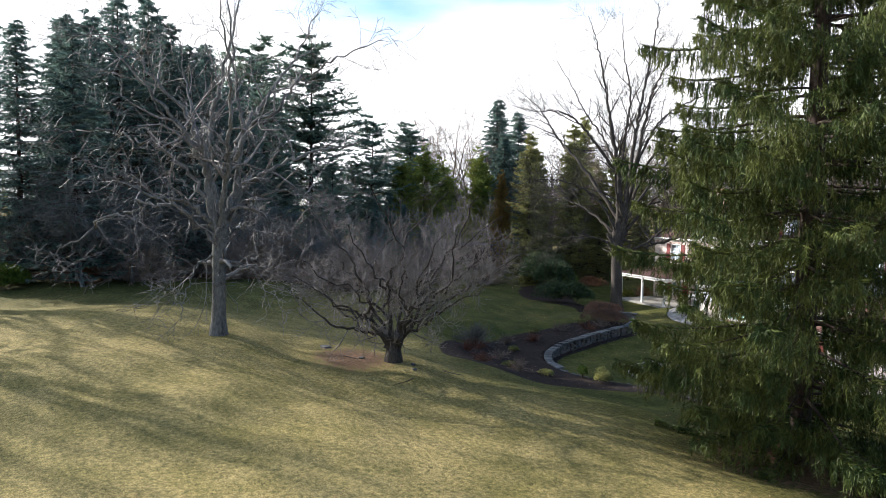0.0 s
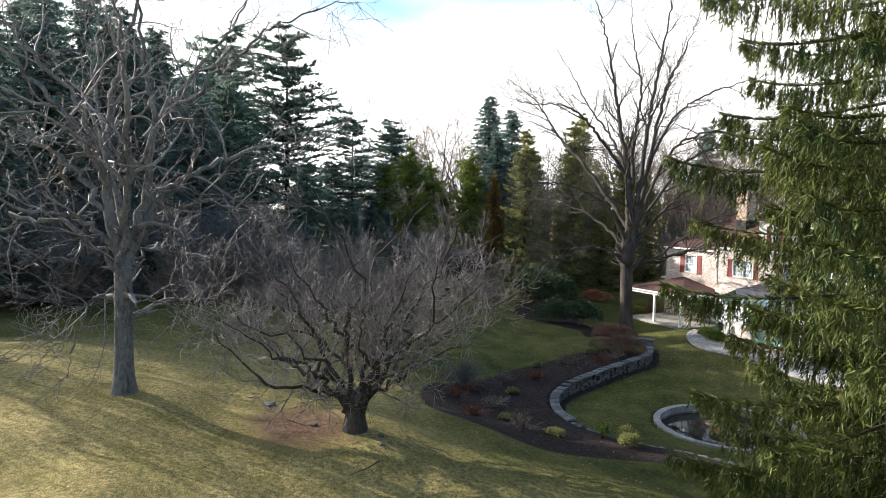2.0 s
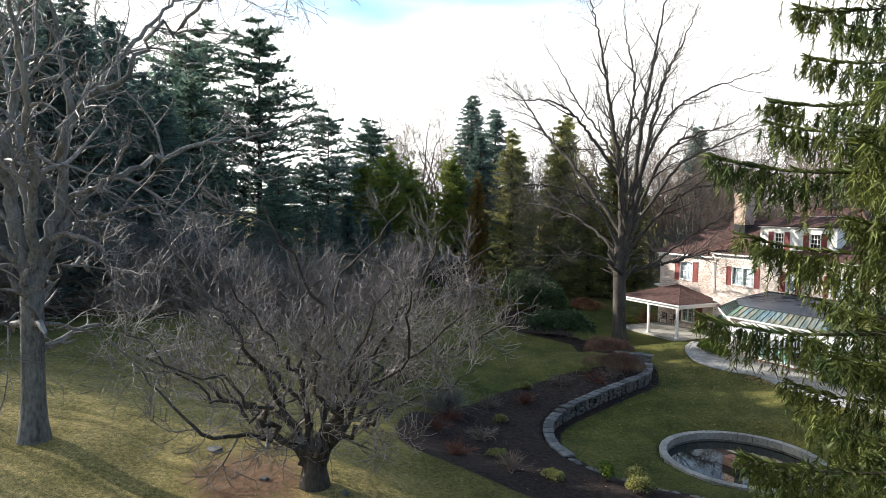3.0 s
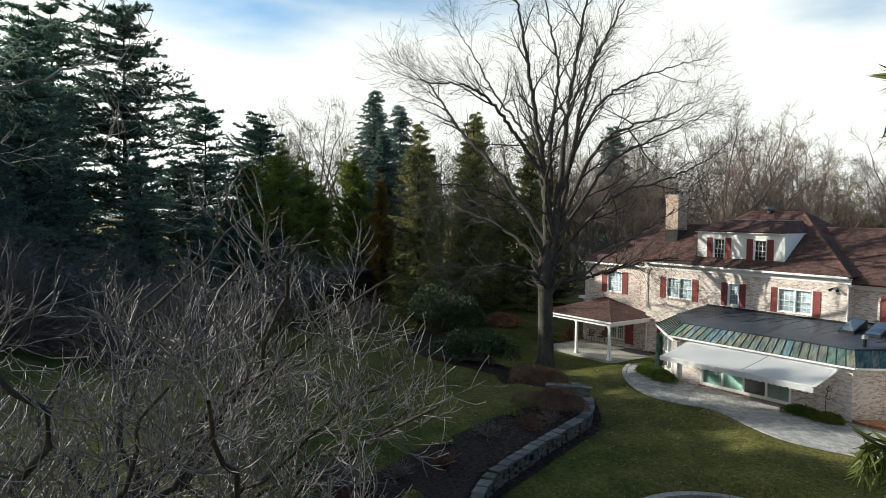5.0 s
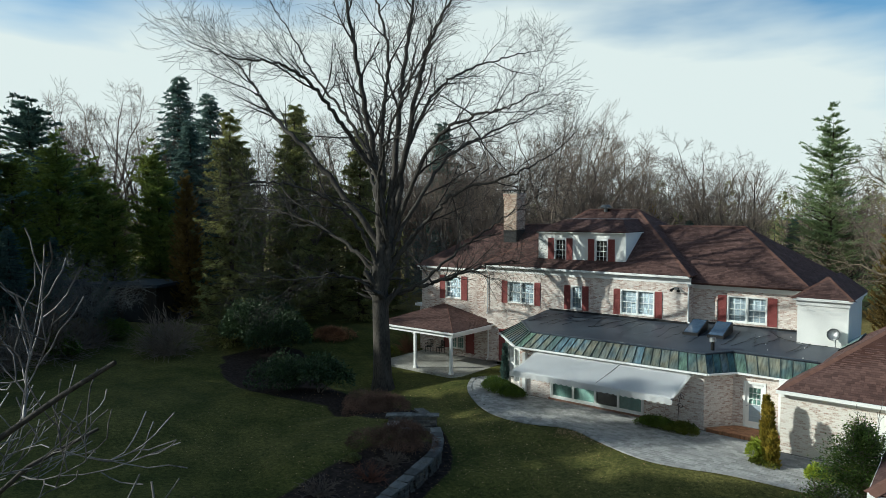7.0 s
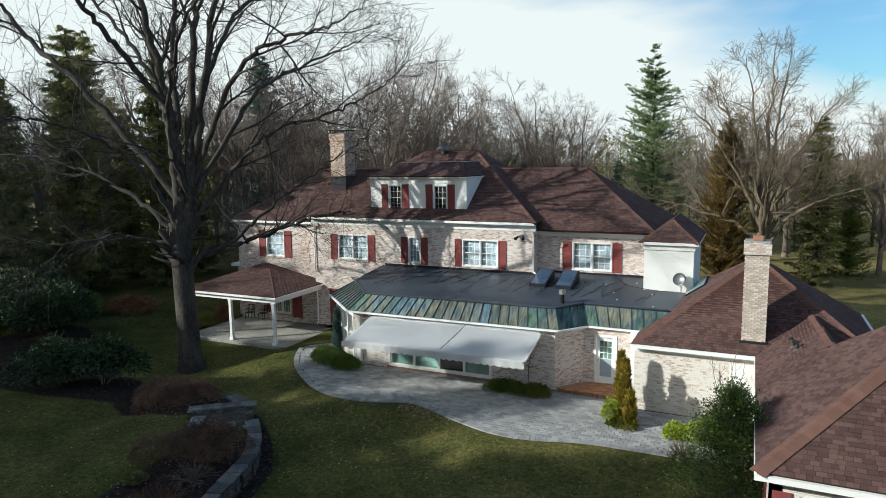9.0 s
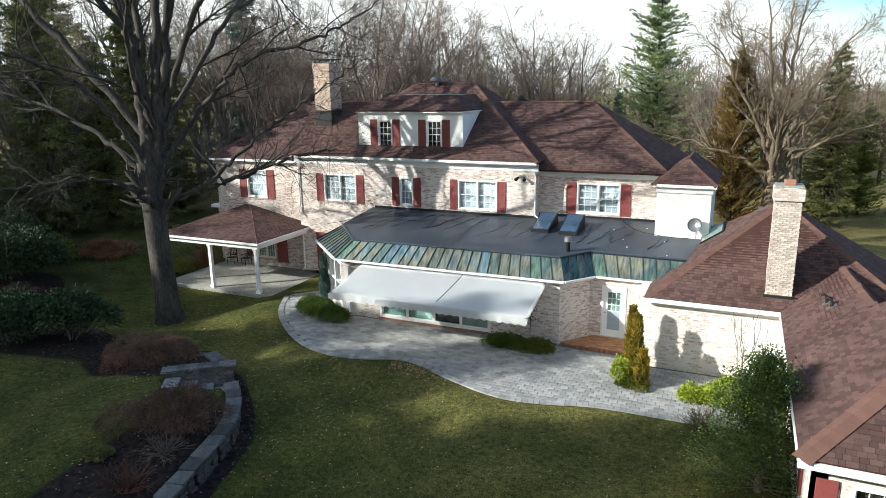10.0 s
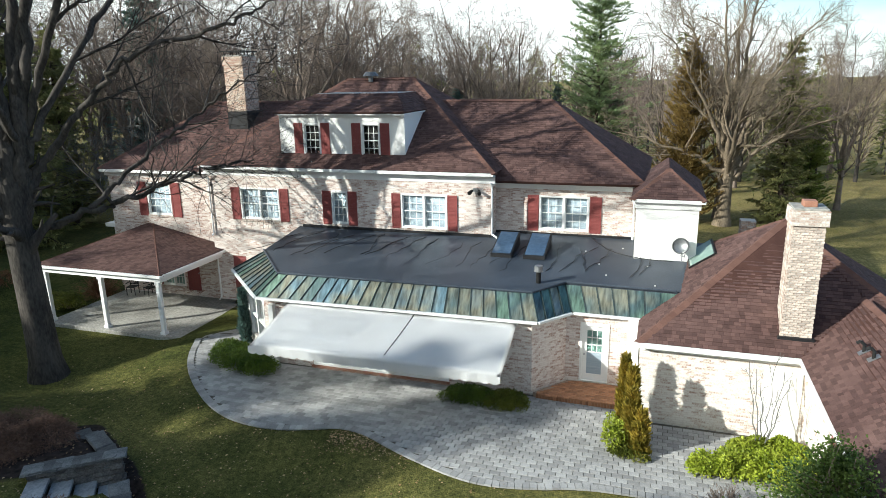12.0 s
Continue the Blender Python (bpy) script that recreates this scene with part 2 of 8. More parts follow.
    l.new(bp.outputs["Normal"], p.inputs["Normal"])
    return m


TURF = lawn_material()
BRICK = brickwork("whitewashed_brick", (0.74, 0.675, 0.625), (0.60, 0.49, 0.435), (0.60, 0.535, 0.49), wear=0.24, red=(0.30, 0.17, 0.13), soft=0.10)
BRICK_WHITE = brickwork("fresh_whitewashed_brick", (0.74, 0.70, 0.645), (0.62, 0.53, 0.465), (0.64, 0.59, 0.54), wear=0.10, red=(0.34, 0.22, 0.17), soft=0.10)
BRICK_CHIM = brickwork("worn_chimney_brick", (0.72, 0.68, 0.63), (0.54, 0.46, 0.40), (0.46, 0.42, 0.38), wear=0.42, red=(0.30, 0.17, 0.12))
BRICK_TAN = brickwork("tan_chimney_brick", (0.62, 0.52, 0.43), (0.46, 0.32, 0.24), (0.46, 0.41, 0.36), wear=0.40, red=(0.28, 0.14, 0.10))
BRICK_PIECE = surface("whitewashed_single_brick", (0.30, 0.19, 0.145), (0.66, 0.60, 0.54), 4.0, 30, 0.9, 0.5, vary=0.26, c3=(0.50, 0.415, 0.35), bump_dist=0.008)
BRICK_PIECE_JOINED = surface("whitewashed_chimney_bricks", (0.30, 0.19, 0.145), (0.66, 0.60, 0.54), 4.0, 30, 0.9, 0.5, vary=0.26, c3=(0.50, 0.415, 0.35), island=True, bump_dist=0.008)
MORTAR = surface("grey_mortar", (0.34, 0.32, 0.29), (0.48, 0.45, 0.41), 3.0, 40, 0.95, 0.3)
BRICK_RED = brickwork("red_brick_sill", (0.33, 0.21, 0.155), (0.27, 0.15, 0.105), (0.34, 0.29, 0.25), wear=0.6)
BRICK_STEP = surface("red_brown_paving_brick", (0.27, 0.125, 0.065), (0.43, 0.225, 0.125), 5.0, 40, 0.9, 0.4, vary=0.3)
STEP_BED = surface("brown_mortar_bed", (0.26, 0.19, 0.145), (0.36, 0.28, 0.22), 3.0, 40, 0.95, 0.3)
WHITE = surface("white_paint", (0.74, 0.74, 0.72), (0.84, 0.84, 0.82), 0.8, 25, 0.5, 0.06)
WHITE_STUCCO = surface("white_board_siding", (0.76, 0.75, 0.72), (0.83, 0.82, 0.79), 0.5, 18, 0.6, 0.08)
RED_PAINT = surface("brick_red_paint", (0.195, 0.050, 0.048), (0.27, 0.078, 0.072), 1.5, 30, 0.5, 0.08)
SHINGLE = surface("brown_asphalt_shingle", (0.072, 0.041, 0.037), (0.122, 0.074, 0.065), 0.7, 55, 0.92, 0.5, vary=0.30, island=True, spec=0.15)
SHINGLE_BASE = surface("asphalt_roofing", (0.045, 0.022, 0.018), (0.075, 0.038, 0.030), 2.0, 60, 0.95, 0.4, spec=0.15)
SHINGLE_CAP = surface("ridge_cap_shingle", (0.115, 0.062, 0.049), (0.150, 0.082, 0.065), 2.0, 60, 0.92, 0.4, vary=0.12, island=True, spec=0.15)
MEMBRANE = surface("dark_roof_membrane", (0.030, 0.038, 0.051), (0.062, 0.074, 0.095), 0.5, 22, 0.45, 0.2, c3=(0.043, 0.053, 0.068))
TAR = surface("tar_seam", (0.012, 0.012, 0.013), (0.022, 0.022, 0.024), 3, 30, 0.5, 0.1)
def copper_material():
    """Old copper sheet: each panel weathered differently, green, tan or slate, streaked down its length."""
    m, n, l, p = nodes_of("weathered_copper_panel")
    info = n.new("ShaderNodeObjectInfo")
    ramp = n.new("ShaderNodeValToRGB")
    e = ramp.color_ramp.elements
    e[0].position, e[1].position = 0.0, 1.0
    e[0].color, e[1].color = rgba((0.10, 0.19, 0.15)), rgba((0.16, 0.26, 0.33))
    for at, c in ((0.22, (0.16, 0.25, 0.19)), (0.42, (0.10, 0.155, 0.16)), (0.60, (0.27, 0.26, 0.19)), (0.78, (0.15, 0.24, 0.29))):
        x = e.new(at)
        x.color = rgba(c)
    tc = n.new("ShaderNodeTexCoord")
    drift = n.new("ShaderNodeTexNoise")
    drift.inputs["Scale"].default_value, drift.inputs["Detail"].default_value = 0.55, 3.0
    l.new(tc.outputs["Object"], drift.inputs["Vector"])
    blend = n.new("ShaderNodeMath")
    blend.operation = "MULTIPLY_ADD"
    blend.inputs[1].default_value = 0.42
    l.new(info.outputs["Random"], blend.inputs[0])
    shift = n.new("ShaderNodeMath")
    shift.operation = "MULTIPLY_ADD"
    shift.inputs[1].default_value, shift.inputs[2].default_value = 1.2, -0.3
    l.new(drift.outputs["Fac"], shift.inputs[0])
    l.new(shift.outputs[0], blend.inputs[2])
    l.new(blend.outputs[0], ramp.inputs["Fac"])
    mp = n.new("ShaderNodeMapping")
    mp.inputs["Scale"].default_value = (6.0, 1.2, 1.2)
    nz = n.new("ShaderNodeTexNoise")
    nz.inputs["Scale"].default_value, nz.inputs["Detail"].default_value = 1.6, 6.0
    l.new(tc.outputs["Object"], mp.inputs["Vector"])
    l.new(mp.outputs["Vector"], nz.inputs["Vector"])
    mr = n.new("ShaderNodeMapRange")
    mr.inputs["From Min"].default_value, mr.inputs["From Max"].default_value = 0.3, 0.7
    mr.inputs["To Min"].default_value, mr.inputs["To Max"].default_value = 0.35, 1.2
    l.new(nz.outputs["Fac"], mr.inputs["Value"])
    hsv = n.new("ShaderNodeHueSaturation")
    l.new(mr.outputs["Result"], hsv.inputs["Value"])
    l.new(ramp.outputs["Color"], hsv.inputs["Color"])
    l.new(hsv.outputs["Color"], p.inputs["Base Color"])
    p.inputs["Metallic"].default_value, p.inputs["Roughness"].default_value = 0.6, 0.3
    return m


COPPER = copper_material()
COPPER_SEAM = surface("dark_copper_seam", (0.025, 0.04, 0.042), (0.06, 0.085, 0.085), 3, 30, 0.5, 0.1, metal=0.4)
CANVAS = surface("white_awning_canvas", (0.74, 0.74, 0.74), (0.82, 0.82, 0.82), 0.7, 60, 0.75, 0.05)
STONE = surface("grey_wall_stone", (0.05, 0.046, 0.042), (0.165, 0.152, 0.138), 2.2, 18, 0.9, 0.6, vary=0.3, bump_dist=0.03)
COPING = surface("bluestone_coping", (0.06, 0.062, 0.064), (0.165, 0.165, 0.16), 1.8, 22, 0.85, 0.45, vary=0.4)
CONCRETE = surface("weathered_concrete", (0.17, 0.165, 0.15), (0.40, 0.385, 0.35), 0.55, 9, 0.9, 0.25)
PAVER = surface("grey_concrete_paver", (0.23, 0.227, 0.222), (0.385, 0.378, 0.366), 1.2, 45, 0.9, 0.35, vary=0.24)
PAVER_JOINED = surface("grey_concrete_paver_field", (0.23, 0.227, 0.222), (0.385, 0.378, 0.366), 1.2, 45, 0.9, 0.35, vary=0.24, island=True)
SAND = surface("joint_sand", (0.07, 0.065, 0.055), (0.13, 0.12, 0.10), 5, 60, 0.95, 0.3)
ASPHALT = surface("driveway_asphalt", (0.10, 0.10, 0.105), (0.16, 0.16, 0.165), 0.6, 50, 0.85, 0.3)
GLASS = glassy("window_glass", (0.95, 0.97, 0.97))
BLIND = surface("pale_window_blind", (0.26, 0.32, 0.37), (0.40, 0.47, 0.53), 1.0, 6, 0.7, 0.1, stretch=(0.2, 0.2, 14))
SKY_GLASS = surface("smoked_skylight_glass", (0.05, 0.08, 0.13), (0.07, 0.11, 0.17), 1, 8, 0.06, 0.0, spec=0.9)
# near-black colour; on boards behind glass it stands in for room shade
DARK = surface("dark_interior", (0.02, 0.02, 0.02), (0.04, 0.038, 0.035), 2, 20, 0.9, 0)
METAL = surface("galvanised_metal", (0.32, 0.33, 0.34), (0.46, 0.47, 0.48), 4, 40, 0.38, 0.05, metal=0.85)
BLACK_METAL = surface("dark_wrought_iron", (0.012, 0.012, 0.012), (0.03, 0.03, 0.03), 6, 60, 0.5, 0.1, metal=0.4)
GREEN_SHADE = surface("pale_green_curtain", (0.16, 0.30, 0.26), (0.26, 0.42, 0.37), 0.9, 8, 0.8, 0.05, stretch=(5, 5, 0.3))
TERRACOTTA = surface("terracotta_flue", (0.26, 0.12, 0.08), (0.36, 0.19, 0.13), 4, 30, 0.85, 0.1)
BARK = surface("grey_tree_bark", (0.024, 0.021, 0.019), (0.085, 0.074, 0.065), 2.2, 14, 0.95, 0.8, stretch=(1, 1, 0.25), bump_dist=0.04)
BARK_DARK = surface("dark_fissured_bark", (0.025, 0.022, 0.019), (0.09, 0.078, 0.067), 2.4, 14, 0.95, 0.8, stretch=(1, 1, 0.3), bump_dist=0.03)
BARK_PALE = surface("lichen_grey_bark", (0.062, 0.062, 0.060), (0.225, 0.22, 0.205), 1.2, 11, 0.95, 0.7, stretch=(1, 1, 0.4), bump_dist=0.03)
BARK_TWIG = surface("grey_twig_bark", (0.05, 0.045, 0.043), (0.30, 0.28, 0.265), 2.2, 16, 0.6, 0.5)
BARK_WEB = surface("crab_apple_twig_bark", (0.048, 0.041, 0.040), (0.32, 0.285, 0.27), 2.2, 16, 0.55, 0.5)
BARK_BROWN = surface("brown_twig_bark", (0.115, 0.088, 0.072), (0.265, 0.21, 0.172), 1.2, 12, 0.95, 0.5, vary=0.25)
BARK_CONIFER = surface("dark_conifer_bark", (0.03, 0.022, 0.018), (0.085, 0.062, 0.05), 2, 14, 0.95, 0.6, stretch=(1, 1, 0.3))
NEEDLE_SPRUCE = leafy("norway_spruce_needles", (0.038, 0.066, 0.016), (0.135, 0.155, 0.036), 0.5, 0.6, 0.16, 0.8)
NEEDLE_DARK = leafy("dark_spruce_needles", (0.070, 0.128, 0.118), (0.17, 0.24, 0.20), 0.45, 0.6, 0.5, 0.5)
NEEDLE_PINE = leafy("white_pine_needles", (0.19, 0.265, 0.125), (0.35, 0.42, 0.20), 0.4, 0.55, 0.45, 0.5)
NEEDLE_PINE_DARK = leafy("shaded_pine_needles", (0.08, 0.145, 0.115), (0.21, 0.29, 0.215), 0.4, 0.55, 0.45, 0.5)
NEEDLE_GREEN = leafy("yellow_green_evergreen", (0.10, 0.15, 0.032), (0.31, 0.35, 0.075), 0.45, 0.6, 0.35, 0.4)
NEEDLE_BROWN = leafy("bronzed_arborvitae", (0.18, 0.12, 0.035), (0.33, 0.225, 0.07), 0.35, 0.7, 0.4, 0.7)
NEEDLE_OLIVE = leafy("olive_evergreen", (0.14, 0.155, 0.06), (0.33, 0.32, 0.115), 0.4, 0.7, 0.45, 0.5)
LEAF_RHODO = leafy("rhododendron_leaves", (0.024, 0.045, 0.018), (0.06, 0.09, 0.036), 0.45, 0.6, 0.12, 1.5)
LEAF_BOX = leafy("boxwood_leaves", (0.055, 0.095, 0.014), (0.13, 0.18, 0.028), 0.4, 0.5, 0.25, 2.0)
LEAF_ARB = leafy("golden_arborvitae_leaves", (0.13, 0.115, 0.016), (0.36, 0.265, 0.045), 0.4, 0.6, 0.3, 2.5)
LEAF_LIME = leafy("lime_groundcover_leaves", (0.22, 0.28, 0.025), (0.42, 0.47, 0.06), 0.35, 0.5, 0.3, 2.0)
LEAF_HOLLY = leafy("holly_leaves", (0.055, 0.105, 0.024), (0.15, 0.21, 0.052), 0.5, 0.5, 0.35, 1.5)
LEAF_FALLEN = leafy("fallen_leaves", (0.22, 0.13, 0.06), (0.42, 0.30, 0.17), 0.5, 0.8, 0.1, 1.0)
TWIG_RED = surface("red_brown_maple_twigs", (0.085, 0.035, 0.025), (0.19, 0.085, 0.055), 2.0, 12, 0.9, 0.2)
TWIG_RUSSET = surface("russet_twigs", (0.16, 0.075, 0.04), (0.30, 0.15, 0.085), 2.0, 12, 0.9, 0.2)
LEAF_LIME_DULL = leafy("yellow_green_leaves", (0.08, 0.10, 0.014), (0.19, 0.20, 0.035), 0.35, 0.5, 0.25, 2.0)
SHED_WOOD = surface("dark_stained_boards", (0.025, 0.02, 0.016), (0.055, 0.043, 0.034), 2, 14, 0.9, 0.4, stretch=(6, 6, 0.5))
LEAF_TWIG_RED = leafy("red_brown_fine_twigs", (0.085, 0.050, 0.036), (0.19, 0.112, 0.078), 0.4, 0.9, 0.1, 1.5)
LEAF_TWIG_RUSSET = leafy("russet_fine_twigs", (0.20, 0.09, 0.045), (0.34, 0.17, 0.09), 0.4, 0.9, 0.1, 1.5)
BARK_TAN = surface("tan_maple_bark", (0.10, 0.078, 0.052), (0.26, 0.205, 0.145), 1.4, 12, 0.95, 0.5, stretch=(1, 1, 0.4))
ROOF_PANE = surface("pale_green_roof_glass", (0.22, 0.32, 0.27), (0.30, 0.40, 0.34), 1.0, 6, 0.12, 0.0, spec=0.8)
DULL_METAL = surface("dull_lead_pipe", (0.10, 0.105, 0.11), (0.22, 0.225, 0.23), 4, 30, 0.5, 0.1, metal=0.5)
STEP_STONE = surface("pale_bluestone_tread", (0.19, 0.20, 0.215), (0.34, 0.345, 0.35), 1.6, 14, 0.85, 0.3, vary=0.15)

# ---- mesh helpers ----
def part(name, bm, material, parent=None, label="", smooth=False):
    """Links a bmesh as one mesh object under a thing or under a part."""
    me = bpy.data.meshes.new(name)
    bm.to_mesh(me)
    bm.free()
    return link(name, me, material, parent, label, smooth)


def link(name, me, material, parent=None, label="", smooth=False):
    for m in (material if isinstance(material, (list, tuple)) else [material]):
        me.materials.append(m)
    if smooth:
        me.polygons.foreach_set("use_smooth", [True] * len(me.polygons))
    ob = new(name, me)
    if parent:
        ob.parent = parent
    return tagged(ob, label)


def data_part(name, verts, faces, material, parent=None, label="", smooth=False):
    me = bpy.data.meshes.new(name)
    me.from_pydata([tuple(v) for v in verts], [], faces)
    me.update()
    return link(name, me, material, parent, label, smooth)


def thing(name, place, label, category, group="", kind=""):
    ob = new(name)
    ob.location = place
    ob.empty_display_size = 0.3
    return tagged(ob, label, category, group, kind)


def box(bm, x0, x1, y0, y1, z0, z1):
    vs = [bm.verts.new((x, y, z)) for z in (z0, z1) for y in (y0, y1) for x in (x0, x1)]
    for f in ((0, 2, 3, 1), (4, 5, 7, 6), (0, 1, 5, 4), (2, 6, 7, 3), (0, 4, 6, 2), (1, 3, 7, 5)):
        bm.faces.new([vs[i] for i in f])
    return bm


def boxed(x0, x1, y0, y1, z0, z1, bevel=0.0):
    bm = box(bmesh.new(), x0, x1, y0, y1, z0, z1)
    if bevel:
        bmesh.ops.bevel(bm, geom=bm.edges[:], offset=bevel, segments=2, affect="EDGES", profile=0.5)
    return bm


def prism(bm, ring, z0, z1):
    """An upright block over a plan outline; z0 and z1 may be a height or one height a corner."""
    n = len(ring)
    lo = z0 if isinstance(z0, (list, tuple)) else [z0] * n
    hi = z1 if isinstance(z1, (list, tuple)) else [z1] * n
    a = [bm.verts.new((x, y, h)) for (x, y), h in zip(ring, lo)]
    b = [bm.verts.new((x, y, h)) for (x, y), h in zip(ring, hi)]
    bm.faces.new(b)
    bm.faces.new(a[::-1])
    for i in range(n):
        j = (i + 1) % n
        bm.faces.new((a[i], a[j], b[j], b[i]))
    return bm


def slab(bm, pts, thick):
    """A plate over a flat outline in space, thick downwards along its own normal."""
    p = [Vector(q) for q in pts]
    nrm = (p[1] - p[0]).cross(p[2] - p[0]).normalized()
    if nrm.z < 0:
        nrm = -nrm
    a = [bm.verts.new(q) for q in p]
    b = [bm.verts.new(q - nrm * thick) for q in p]
    bm.faces.new(a)
    bm.faces.new(b[::-1])
    for i in range(len(p)):
        j = (i + 1) % len(p)
        bm.faces.new((a[i], b[i], b[j], a[j]))
    return bm


def rod(bm, p, q, r0, r1=None, sides=8):
    """A round bar from p to q."""
    p, q = Vector(p), Vector(q)
    r1 = r0 if r1 is None else r1
    d = (q - p).normalized()
    u = d.orthogonal().normalized()
    v = d.cross(u)
    a, b = [], []
    for i in range(sides):
        c, s = math.cos(2 * math.pi * i / sides), math.sin(2 * math.pi * i / sides)
        a.append(bm.verts.new(p + (u * c + v * s) * r0))
        b.append(bm.verts.new(q + (u * c + v * s) * r1))
    for i in range(sides):
        j = (i + 1) % sides
        bm.faces.new((a[i], a[j], b[j], b[i]))
    bm.faces.new(a[::-1])
    bm.faces.new(b)
    return bm


def pipe(points, r, sides=8):
    bm = bmesh.new()
    for p, q in zip(points, points[1:]):
        rod(bm, p, q, r, r, sides)
    return bm


def pierced(bm, u0, u1, z0, z1, d0, d1, openings, axis="x"):
    """A wall u0..u1 along an axis, d0..d1 thick, with rectangular openings (u0, u1, z0, z1) right through it: one closed shell."""
    us = sorted({u0, u1, *[o[0] for o in openings], *[o[1] for o in openings]})
    zs = sorted({z0, z1, *[o[2] for o in openings], *[o[3] for o in openings]})
    made = {}

    def at(i, k, d):
        if (i, k, d) not in made:
            made[i, k, d] = bm.verts.new((us[i], d, zs[k]) if axis == "x" else (d, us[i], zs[k]))
        return made[i, k, d]

    def solid(i, k):
        if not (0 <= i < len(us) - 1 and 0 <= k < len(zs) - 1):
            return False
        mu, mz = (us[i] + us[i + 1]) / 2, (zs[k] + zs[k + 1]) / 2
        return not any(o[0] < mu < o[1] and o[2] < mz < o[3] for o in openings)

    for i in range(len(us) - 1):
        for k in range(len(zs) - 1):
            if not solid(i, k):
                continue
            bm.faces.new((at(i, k, d0), at(i + 1, k, d0), at(i + 1, k + 1, d0), at(i, k + 1, d0)))
            bm.faces.new((at(i, k + 1, d1), at(i + 1, k + 1, d1), at(i + 1, k, d1), at(i, k, d1)))
            for (ni, nk), (a, b) in (((i - 1, k), ((i, k), (i, k + 1))), ((i + 1, k), ((i + 1, k + 1), (i + 1, k))), ((i, k - 1), ((i + 1, k), (i, k))), ((i, k + 1), ((i, k + 1), (i + 1, k + 1)))):
                if not solid(ni, nk):
                    bm.faces.new((at(*a, d0), at(*b, d0), at(*b, d1), at(*a, d1)))
    bmesh.ops.recalc_face_normals(bm, faces=bm.faces[:])
    return bm


# ---- roofs ----
def shingles(corners, across, up, rows_h=0.135, tab=0.21, rng=None):
    """Tabs laid course by course over a flat convex outline; across and up are unit vectors in its plane."""
    rng = rng or random.Random(5)
    o = Vector(corners[0])
    nrm = across.cross(up).normalized()
    poly = [((Vector(c) - o).dot(across), (Vector(c) - o).dot(up)) for c in corners]
    vmin, vmax = min(p[1] for p in poly), max(p[1] for p in poly)
    verts, faces = [], []

    def span(v):
        hits = []
        for (ua, va), (ub, vb) in zip(poly, poly[1:] + poly[:1]):
            if (va - v) * (vb - v) <= 0 and abs(va - vb) > 1e-6:
                hits.append(ua + (ub - ua) * (v - va) / (vb - va))
        return (min(hits), max(hits)) if len(hits) > 1 else None

    v, k = vmin, 0
    while v < vmax - 0.03:
        s = span(min(v + rows_h * 0.5, vmax - 0.01))
        if s:
            u = s[0] - rng.random() * tab
            while u < s[1]:
                w = tab * rng.uniform(0.55, 1.3)
                a, b = max(u, s[0]) + 0.004, min(u + w, s[1]) - 0.004
                if b - a > 0.03:
                    t = 0.016 if rng.random() < 0.55 else 0.009
                    top = v + rows_h + 0.01
                    p = [o + across * a + up * v + nrm * (0.004 + t), o + across * b + up * v + nrm * (0.004 + t),
                         o + across * b + up * top + nrm * 0.004, o + across * a + up * top + nrm * 0.004,
                         o + across * a + up * v + nrm * 0.001, o + across * b + up * v + nrm * 0.001]
                    i = len(verts)
                    verts += p
                    faces += [(i, i + 1, i + 2, i + 3), (i + 4, i + 5, i + 1, i), (i + 4, i, i + 3), (i + 5, i + 2, i + 1)]
                u += w
        v += rows_h
        k += 1
    return verts, faces


def roof_face(parent, pts, tabs=True, thick=0.12, rows_h=0.135, tab=0.21, base=None, seed=1):
    """One slope: the boarded plate and, over it, its shingles. pts run along the eave first, anticlockwise from above."""
    p = [Vector(q) for q in pts]
    across = (p[1] - p[0]).normalized()
    nrm = (p[1] - p[0]).cross(p[2] - p[0]).normalized()
    up = nrm.cross(across).normalized()
    slope = part("roof_slope", slab(bmesh.new(), pts, thick), base or SHINGLE_BASE, parent)
    if tabs:
        v, f = shingles(pts, across, up, rows_h, tab, random.Random(seed))
        tagged(data_part("shingles", v, f, SHINGLE, slope), kind="stuff")
    return slope


def ridge_cap(parent, a, b, width=0.17):
    """Bent cap shingles along a ridge or hip."""
    a, b = Vector(a), Vector(b)
    d = b - a
    n = max(2, int(d.length / 0.2))
    side = d.normalized().cross(Vector((0, 0, 1))).normalized()
    upv = side.cross(d.normalized()).normalized()
    verts, faces = [], []
    for i in range(n):
        p, q = a + d * (i / n), a + d * ((i + 1.15) / n)
        k = len(verts)
        for c, h in ((p, 0.035), (q, 0.022)):
            verts += [c - side * width - upv * 0.065, c + upv * h, c + side * width - upv * 0.065]
        faces += [(k, k + 1, k + 4, k + 3), (k + 1, k + 2, k + 5, k + 4), (k, k + 2, k + 1)]
    return tagged(data_part("ridge_cap", verts, faces, SHINGLE_CAP, parent), kind="stuff")

